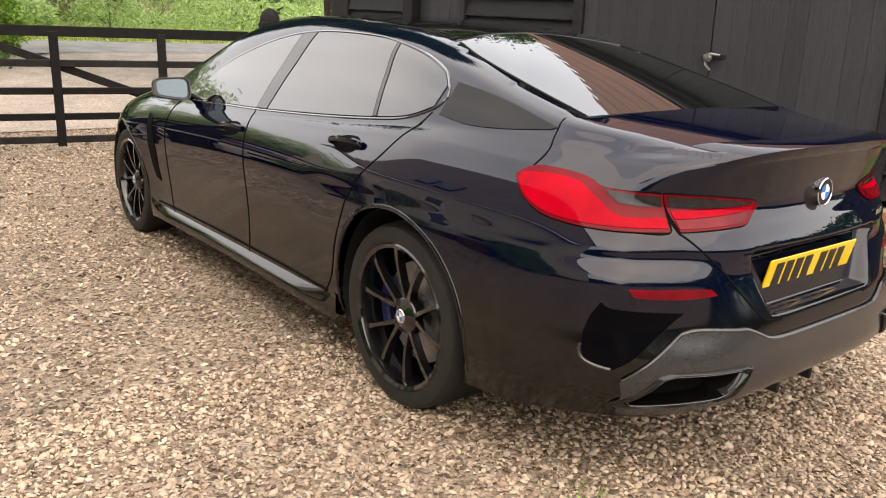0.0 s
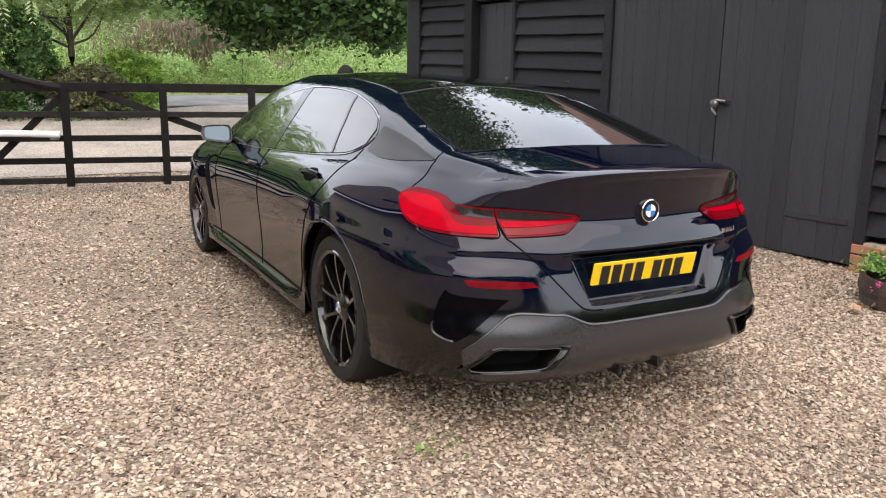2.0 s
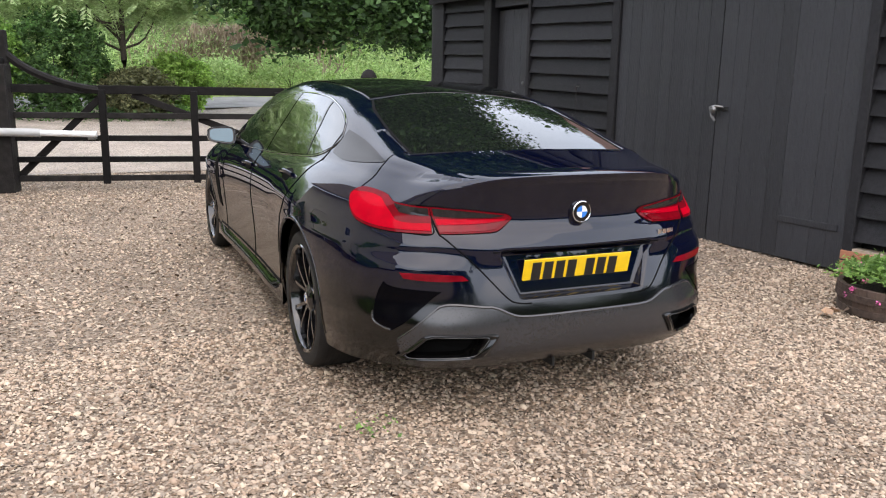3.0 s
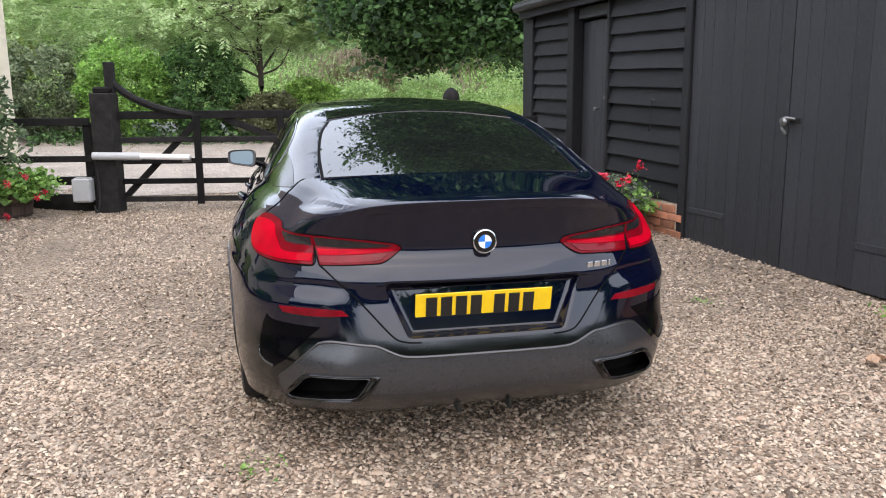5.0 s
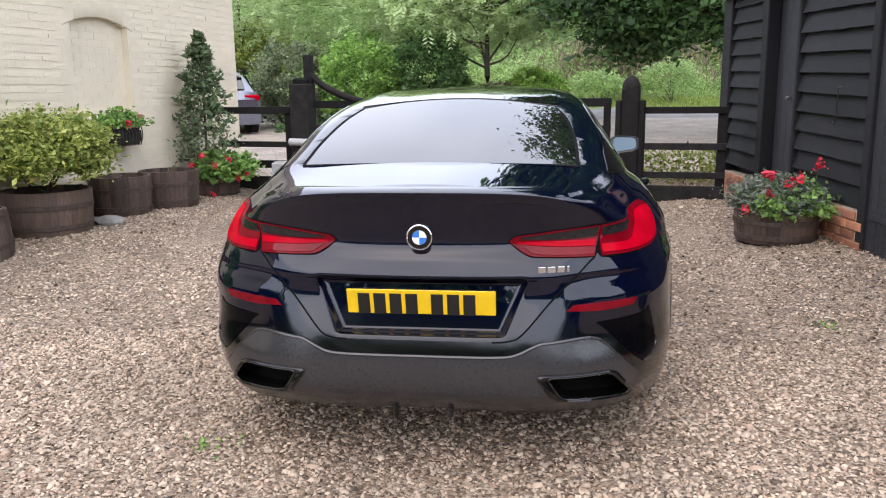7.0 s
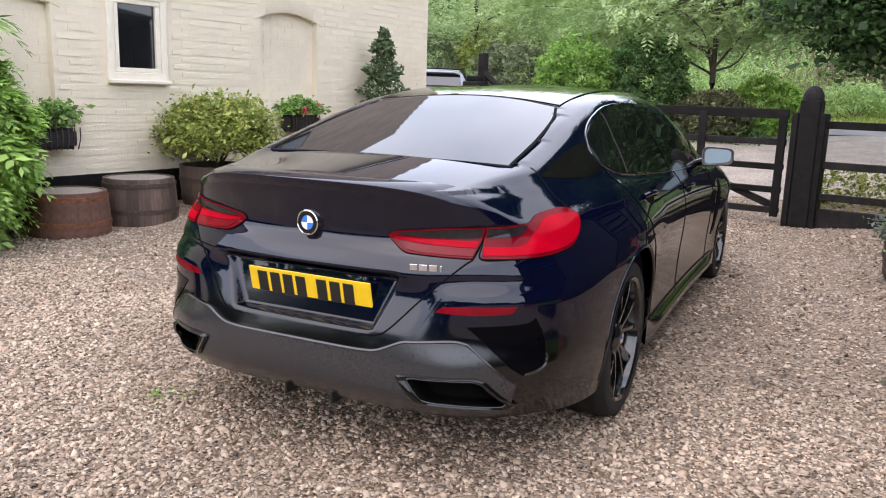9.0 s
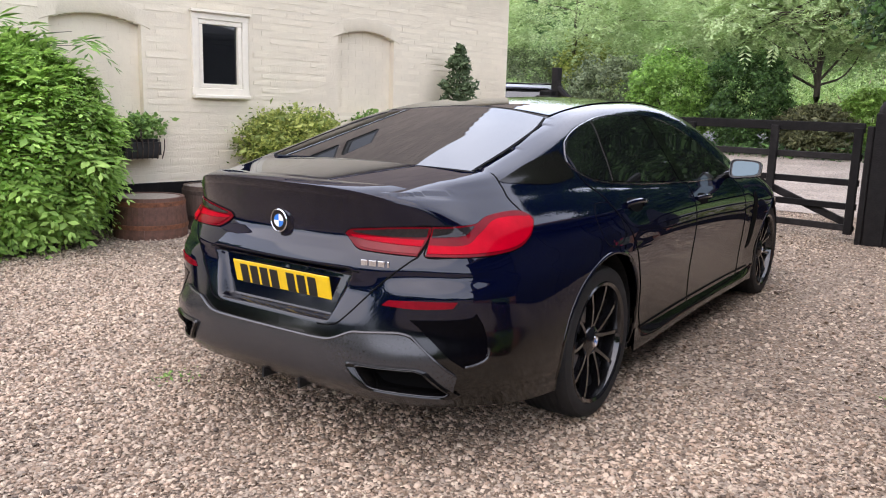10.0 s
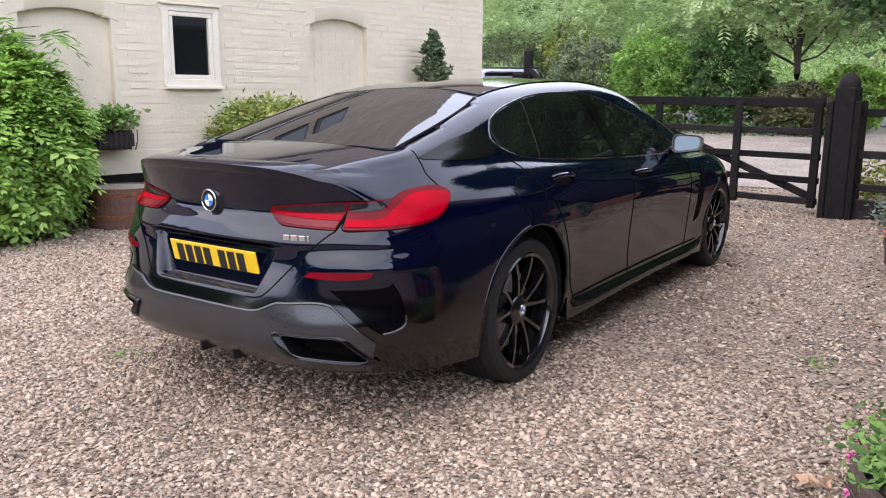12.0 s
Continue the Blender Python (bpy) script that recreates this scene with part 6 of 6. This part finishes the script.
def blooms(name, at, spots, size, mat, seed, label, stalk=True):
    """Flower heads, each a tuft of petals on a stalk."""
    rng = np.random.default_rng(seed)
    t = thing(name, pose(*at), label, "flowers")
    for s in spots:
        p = np.array(s) + rng.normal(0, size * 0.33, (34, 3))
        part("flower_head", leaf_mesh("flower_head", p, size * 0.55, mat, rng, 0.8), None, t)
        if stalk:
            part("stalk", tube([(s[0] * 0.7, s[1] * 0.7, 0.0), (s[0] * 0.9, s[1] * 0.9, s[2] * 0.6), tuple(s)], 0.003, 5), M_leafdark, t)
    return t


def pots():
    barrel((-4.33, 2.29, 0.01), 0.35, 0.43, "dark upturned half-barrel beside the house wall", "upturned half-barrels", upturned=True)
    barrel((-4.215, 3.26, 0.09), 0.395, 0.41, "broad weathered half-barrel planter holding a golden shrub")
    shrub("variegated_shrub", (-4.215, 3.26, 0.46), (0, -0.02, 0.40), (0.55, 0.51, 0.34), M_leafgold, "bushy shrub with yellow-variegated leaves in a barrel", 290, 52, 0.046, 0.5, 0, 31, 0.15)
    barrel((-4.12, 4.40, 0.09), 0.32, 0.42, "dark weathered half-barrel planter of bare soil", fill=0.35)
    barrel((-3.87, 5.02, 0.09), 0.33, 0.42, "dark half-barrel planter beside the house wall", fill=0.35)
    barrel((-3.74, 6.08, 0.05), 0.27, 0.30, "small half-barrel holding a clipped conifer and geraniums")
    barrel((-4.37, 1.53, 0), 0.34, 0.38, "rust-brown upturned half-barrel beside a green shrub", "upturned half-barrels", iron=M_rusthoop, wood=M_terracotta, upturned=True)
    rng = np.random.default_rng(41)
    t = thing("conifer", pose(-3.84, 6.02, 0.26), "slim dark green conifer trained to a cone", "conifer")
    part("trunk", tube([(0, 0, -0.05), (0.01, 0, 0.8), (0, 0, 1.7)], 0.022, 7, None, 0.3), M_bark, t)
    n = 3000
    f = rng.uniform(0, 1, n) ** 0.8
    rad = (0.37 * (1 - f) ** 0.75 + 0.03) * (1 + 0.22 * np.sin(f * 38)) * rng.uniform(0.35, 1.25, n)
    a = rng.uniform(0, 6.283, n)
    part("foliage", leaf_mesh("foliage", np.stack([rad * np.cos(a), rad * np.sin(a), 0.18 + 1.66 * f], 1), 0.065, M_leafconifer, rng, 0.5, 0.1), None, t)
    shrub("geranium", (-3.62, 5.96, 0.28), (0.02, 0, 0.16), (0.36, 0.30, 0.2), M_leafmid, "leafy red-flowered geranium in a barrel", 60, 30, 0.06, 0.85, 0, 42, 0.2, "plant")
    blooms("geranium_blooms", (-3.62, 5.94, 0.28), [(0.22, -0.26, 0.30), (-0.12, -0.28, 0.34), (0.30, -0.2, 0.05), (0.02, -0.34, -0.12), (0.36, -0.1, 0.12), (-0.28, -0.25, 0.22), (0.05, -0.3, 0.22)], 0.05, M_petal, 43, "scarlet geranium flower heads", False)
    # wall troughs
    for k, (s, z, seed, red) in enumerate(((4.86, 0.90, 51, True), (1.74, 0.80, 52, False))):
        m = HOUSE @ pose(s, 0.12, z)
        t = thing("wall_trough", m, "black wire wall trough with trailing plants", "wall planter", "wall troughs on the house")
        part("basket", box(0.50 if red else 0.42, 0.2, 0.19, (0, 0, 0.0), 0.03, seg=2), M_plastic, t)
        for i in range(9):
            x = -0.23 + 0.0575 * i
            part("bar", tube(spline([(x, 0.1, 0.1), (x * 0.97, 0.112, 0.0), (x * 0.9, 0.09, -0.1)], 6), 0.006, 5), M_hoop, t)
        p = shrub("trough_plants", (m.translation.x, m.translation.y, m.translation.z + 0.09), (0, 0, 0.07), (0.2, 0.33, 0.13) if red else (0.16, 0.26, 0.16), M_leafmid, "small trailing green plants in a wall trough", 50, 30, 0.045, 0.6, 0, seed, 0.22, "plant")
        if red:
            blooms("trough_bloom", (m.translation.x, m.translation.y, m.translation.z + 0.1), [(0.2, -0.18, 0.05), (0.1, 0.25, 0.12)], 0.05, M_petal, 54, "scarlet flower in a wall trough", False)
    # flower tub by the barn
    fx, fy = 2.35, 3.30
    fz = gh(fx, fy)
    barrel((fx, fy, fz - 0.01), 0.34, 0.27, "low half-barrel planter beside the barn")
    shrub("bedding_plants", (fx, fy, fz + 0.22), (-0.02, -0.02, 0.12), (0.36, 0.32, 0.19), M_leafgrey, "silver and green bedding plants in a barrel", 90, 36, 0.045, 0.4, 0, 61, 0.17, "plant")
    shrub("bedding_plants", (fx, fy, fz + 0.2), (0.05, -0.05, 0.1), (0.36, 0.33, 0.18), M_leafmid, "leafy green bedding plants in a barrel", 70, 36, 0.045, 0.6, 0, 62, 0.17, "plant")
    blooms("bedding_blooms", (fx, fy, fz + 0.22), [(-0.12, -0.2, 0.33), (0.02, -0.25, 0.28), (0.1, -0.22, 0.30), (0.3, -0.05, 0.40), (-0.14, -0.25, 0.2), (-0.3, -0.2, 0.05)], 0.06, M_petal, 63, "bright scarlet flower heads above a barrel")
    # barrel of pink flowers near the barn corner
    qx, qy = 2.65, -0.52
    qz = gh(qx, qy)
    barrel((qx, qy, qz - 0.01), 0.33, 0.18, "low grey-brown half-barrel planter by the barn corner")
    shrub("trailing_plants", (qx, qy, qz + 0.2), (0.0, 0.0, -0.06), (0.345, 0.36, 0.155), M_leafmid, "trailing green plants with pink flowers in a barrel", 300, 46, 0.034, 0.5, 0, 71, 0.18, "plant")
    rng = np.random.default_rng(72)
    spots = [tuple(np.array((0.34, 0.36, 0.15)) * v / np.linalg.norm(v) + np.array((0.0, 0, -0.05))) for v in rng.normal(0, 1, (34, 3)) if v[2] > -0.6]
    blooms("pink_blooms", (qx, qy, qz + 0.2), spots, 0.024, M_pink, 73, "small bright pink flowers over a barrel", False)
    # big lime shrub by the house
    shrub("lime_shrub", (-4.62, 0.30, 0), (0, -0.05, 0.86), (0.66, 0.98, 0.88), M_leaflime, "large bright green feathery shrub beside the house", 420, 44, 0.055, 0.4, 0.25, 81, 0.07, "shrub", "", -0.95)
    rng = np.random.default_rng(82)
    u = rng.normal(0, 1, (5200, 3))
    u /= np.linalg.norm(u, axis=1, keepdims=True)
    u = u[u[:, 2] > -0.85]
    lump = 1 + 0.07 * np.sin(u[:, :1] * 9 + 1) * np.sin(u[:, 1:2] * 8) + 0.05 * np.sin(u[:, 2:] * 13 + u[:, 1:2] * 6)
    roots = u * rng.uniform(0.78, 1.0, (len(u), 1)) * lump * np.array((0.64, 0.96, 0.84)) + np.array((0, -0.05, 0.85))
    keep = roots[:, 2] > 0.12
    part("sprays", frond_mesh("sprays", roots[keep], (u * np.array((1, 1, 0.6)) + np.array((0, 0, 0.25)))[keep], 0.17, 5, M_leaflime, rng, 0.44, 0.46, 0.45), None, bpy.data.objects["lime_shrub"])
    t = thing("climbing_plant", pose(-4.92, 0.35, 1.5), "long-leaved climbing plant against the cream wall", "plant")
    for i in range(4):
        a = rng.uniform(-0.2, 1.2)
        tip = (0.15 + 0.2 * rng.random(), 0.85 * math.sin(a), 0.22 + 0.3 * math.cos(a) * rng.random())
        part("stem", tube(spline([(0, 0, 0), (0.12, tip[1] * 0.5, tip[2] * 0.8), tip], 8), 0.006, 5, None, 0.4), M_bark, t)
        roots = np.array([tip, (0.12, tip[1] * 0.5, tip[2] * 0.8), tip]) + rng.normal(0, 0.04, (3, 3))
        part("leaves", frond_mesh("leaves", roots, np.array([(0.6, tip[1], 0.35), (0.7, 0.5, 0.2), (0.5, -0.4, 0.1)]), 0.3, 6, M_leafmid, rng, 0.5, 0.2, 0.55), None, t)


pots()


# ---- loose things on the gravel ----
def loose():
    rng = np.random.default_rng(91)
    bm = bmesh.new()
    bmesh.ops.create_icosphere(bm, subdivisions=3, radius=1)
    for v in bm.verts:
        v.co *= 1 + 0.22 * noise.noise(v.co * 1.6)
        v.co = Vector((v.co.x * 0.16, v.co.y * 0.11, v.co.z * 0.065))
    part_rock = part("rock", bm, material("grey_rock", (0.25, 0.24, 0.22), rough=0.85, vary=0.2, scale=12, bump=0.6), None, m=pose(-3.87, 3.70, 0.125), smooth=True)
    tagged(part_rock, "smooth grey rock beside the barrels", "rock")
    n = 16
    x, y = rng.normal(2.21, 0.06, n), rng.normal(-0.44, 0.035, n)
    tagged(new("dead_leaves", leaf_mesh("dead_leaves", np.stack([x, y, ground_height(x, y) + 0.02 + 0.03 * rng.random(n)], 1), 0.05, material("dead_leaf_brown", (0.30, 0.19, 0.12), rough=0.8, vary=0.3, island=True), rng, 0.6, 0.0)), "small drift of brown dead leaves on gravel", "dead leaves", kind="stuff")
    for k, (cx, cy) in enumerate(((-0.85, -0.85), (-1.75, -1.5), (2.0, 0.9))):
        n = 45
        x, y = rng.normal(cx, 0.05, n), rng.normal(cy, 0.05, n)
        tagged(new("weed_tuft", leaf_mesh("weed_tuft", np.stack([x, y, np.full(n, 0.016 + gh(cx, cy)) + 0.01 * rng.random(n)], 1), 0.016, M_leafmid, rng, 0.6, 0.0)), "tiny green weed among the gravel", "weed", kind="stuff")


loose()


# ---- a second car parked beyond the fence ----
def far_car():
    cx, cy = -6.45, 12.75
    c = thing("car", pose(cx, cy, gh(cx, cy) - 0.02, 0, 0, 35), "pale silver hatchback parked beyond the fence", "car")
    paint = material("pale_silver_car_paint", (0.24, 0.24, 0.29), rough=0.3, metal=0.7, vary=0.05, coat=1.0)
    dark = material("dark_plum_lower_body", (0.05, 0.045, 0.06), rough=0.3, vary=0.1, coat=0.6)
    secs = [(0.0, 0.80, 0.30, 0.86), (0.08, 0.90, 0.24, 0.98), (0.5, 0.93, 0.22, 1.02), (1.5, 0.94, 0.22, 1.0), (2.6, 0.94, 0.22, 0.98), (3.4, 0.92, 0.24, 0.9), (4.1, 0.84, 0.28, 0.78)]
    bm = bmesh.new()
    rows = []
    for y, w, z0, z1 in secs:
        prof = [(-w * 0.94, z0), (-w, z0 + 0.16), (-w, z1 - 0.2), (-w * 0.93, z1 - 0.03), (-w * 0.6, z1), (0, z1 + 0.01), (w * 0.6, z1), (w * 0.93, z1 - 0.03), (w, z1 - 0.2), (w, z0 + 0.16), (w * 0.94, z0)]
        rows.append([bm.verts.new((x, y, z)) for x, z in prof])
    for p, q in zip(rows, rows[1:]):
        for j in range(len(p) - 1):
            bm.faces.new((p[j], q[j], q[j + 1], p[j + 1]))
    bm.faces.new(rows[0])
    bm.faces.new(rows[-1][::-1])
    part("body", bm, paint, c, smooth=True)
    bm = bmesh.new()
    rows = []
    for y, w, z in ((0.1, 0.78, 0.98), (0.45, 0.66, 1.32), (0.8, 0.62, 1.43), (1.6, 0.62, 1.45), (2.2, 0.64, 1.36), (3.0, 0.76, 0.98)):
        rows.append([bm.verts.new(v) for v in ((-0.86, y, 0.95), (-w, y, z - 0.04), (-w * 0.7, y, z), (w * 0.7, y, z), (w, y, z - 0.04), (0.86, y, 0.95))])
    for p, q in zip(rows, rows[1:]):
        for j in range(5):
            bm.faces.new((p[j], q[j], q[j + 1], p[j + 1]))
    bm.faces.new(rows[0])
    bm.faces.new(rows[-1][::-1])
    part("cabin", bm, paint, c, smooth=True)
    part("rear_screen", box(1.15, 0.02, 0.36, (0, 0.24, 1.15), 0.004, None, Matrix.Rotation(radians(-44), 4, "X")), M_glass, c)
    part("rear_spoiler", box(1.2, 0.22, 0.035, (0, 0.40, 1.40), 0.012), M_piano, c)
    for s in (-1, 1):
        part("tail_lamp", box(0.34, 0.08, 0.12, (s * 0.70, 0.04, 0.84), 0.02), M_lens, c)
        part("side_glass", box(0.02, 1.9, 0.32, (s * 0.755, 1.4, 1.17), 0.004, None, Matrix.Rotation(radians(-s * 24), 4, "Y")), M_glass, c)
    part("bumper", box(1.72, 0.1, 0.3, (0, 0.0, 0.42), 0.04, seg=2), paint, c)
    part("tail_panel", box(1.62, 0.05, 0.2, (0, 0.005, 0.70), 0.015, seg=2), dark, c, "dark plum panel under the tail lamps")
    part("number_plate", box(0.52, 0.02, 0.11, (0, -0.02, 0.70), 0.003), M_plate, c, "yellow rear number plate")
    part("badge", lathe([(0.0, 0.02), (0.04, 0.02), (0.045, 0.0)], 20), M_chrome, c, m=pose(0, 0.0, 0.84, 90))
    for s in (-1, 1):
        for y in (0.75, 3.35):
            part("wheel", lathe([(0.0, -0.1), (0.30, -0.1), (0.325, -0.07), (0.325, 0.07), (0.30, 0.1), (0.22, 0.1), (0.2, 0.07), (0.0, 0.08)], 28, "x"), M_tyre, c, smooth=True, m=pose(s * 0.84, y, 0.325))


far_car()


# ---- painted bricks of the house wall ----
def house_bricks():
    wall = bpy.data.objects["wall_house"]
    rng = random.Random(8)
    shapes = []
    for k in range(6):
        bm = bmesh.new()
        bmesh.ops.create_cube(bm, size=1, matrix=Matrix.Diagonal((0.2325, 0.03, 0.069, 1)))
        for v in bm.verts:
            v.co += Vector((rng.uniform(-0.002, 0.002), rng.uniform(-0.003, 0.003), rng.uniform(-0.006, 0.006)))
        bmesh.ops.bevel(bm, geom=[e for e in bm.edges if abs(e.verts[0].co.x - e.verts[1].co.x) > 0.1], offset=0.009, segments=2, affect="EDGES")
        me = bpy.data.meshes.new("brick")
        bm.to_mesh(me)
        bm.free()
        me.materials.append(M_brickpaint)
        shapes.append(me)
    half = bpy.data.meshes.new("half_brick")
    bm = bmesh.new()
    bmesh.ops.create_cube(bm, size=1, matrix=Matrix.Diagonal((0.1, 0.03, 0.066, 1)))
    bmesh.ops.bevel(bm, geom=bm.edges[:], offset=0.006, segments=1, affect="EDGES")
    bm.to_mesh(half)
    bm.free()
    half.materials.append(M_brickpaint)
    rest = bmesh.new()
    made = 0
    for r in range(3, 42):
        z = 0.04 + 0.0765 * r
        s = 0.35 + (0.1125 if r % 2 else 0)
        while s < 7.34:
            sc = s + 0.1075
            block = False
            for o in OPEN:
                top_ = arch_top(o, min(max(sc, o[0]), o[1])) + (0.1 if o[4] else 0.02)
                if o[0] - 0.1 < sc < o[1] + 0.1 and o[2] - 0.035 < z < top_ + 0.03:
                    block = True
            if not block:
                d = rng.uniform(-0.0015, 0.002)
                at = (sc + rng.uniform(-0.003, 0.003), d - 0.0105, z + rng.uniform(-0.004, 0.004))
                tilt_ = Matrix.Rotation(rng.uniform(-0.012, 0.012), 4, "Y")
                me = shapes[rng.randrange(6)]
                if 0.95 < z < 2.3 and 0.8 < s < 5.6 and made < 300 and r % 2 == 0 or (1.9 < z < 2.5 and made < 300):
                    ob = part("brick", me, None, wall)
                    ob.matrix_local = Matrix.Translation(at) @ tilt_
                    made += 1
                else:
                    tmp = me.copy()
                    tmp.transform(Matrix.Translation(at) @ tilt_)
                    rest.from_mesh(tmp)
                    bpy.data.meshes.remove(tmp)
            s += 0.225
    ob = part("brickwork", rest, M_brickwall, wall)
    tagged(ob, kind="stuff")
    # brick arches and the bricked-up backs
    for o in OPEN[:2]:
        band = bmesh.new()
        rows = []
        for i in range(25):
            q = o[0] - 0.09 + (o[1] - o[0] + 0.18) * i / 24
            f = 2 * (q - o[0]) / (o[1] - o[0]) - 1
            z = o[3] + o[4] * (1 - f * f)
            top_ = z + 0.165 + 0.008 * math.sin(q * 23)
            rows.append([band.verts.new(v) for v in ((q, -0.08, z), (q, 0.0, z), (q, 0.006, z + 0.008), (q, 0.006, top_ - 0.008), (q, -0.01, top_))])
        for a, b in zip(rows, rows[1:]):
            for k in range(4):
                band.faces.new((a[k], a[k + 1], b[k + 1], b[k]))
        part("arch_band", band, M_brickwall, wall, smooth=True)
        back = bmesh.new()
        for r in range(14):
            z = o[2] + 0.04 + 0.0765 * r
            s = o[0] - (0.11 if r % 2 else 0)
            while s < o[1]:
                a, b = max(s, o[0]) + 0.0004, min(s + 0.2246, o[1]) - 0.0004
                if b - a > 0.03 and z < arch_top(o, (a + b) / 2) - 0.02:
                    box(b - a, 0.02, 0.0725, ((a + b) / 2, -0.0875, z), 0.001, back)
                s += 0.225
        tagged(part("arch_backing_bricks", back, M_brickwall, wall), kind="stuff")


house_bricks()
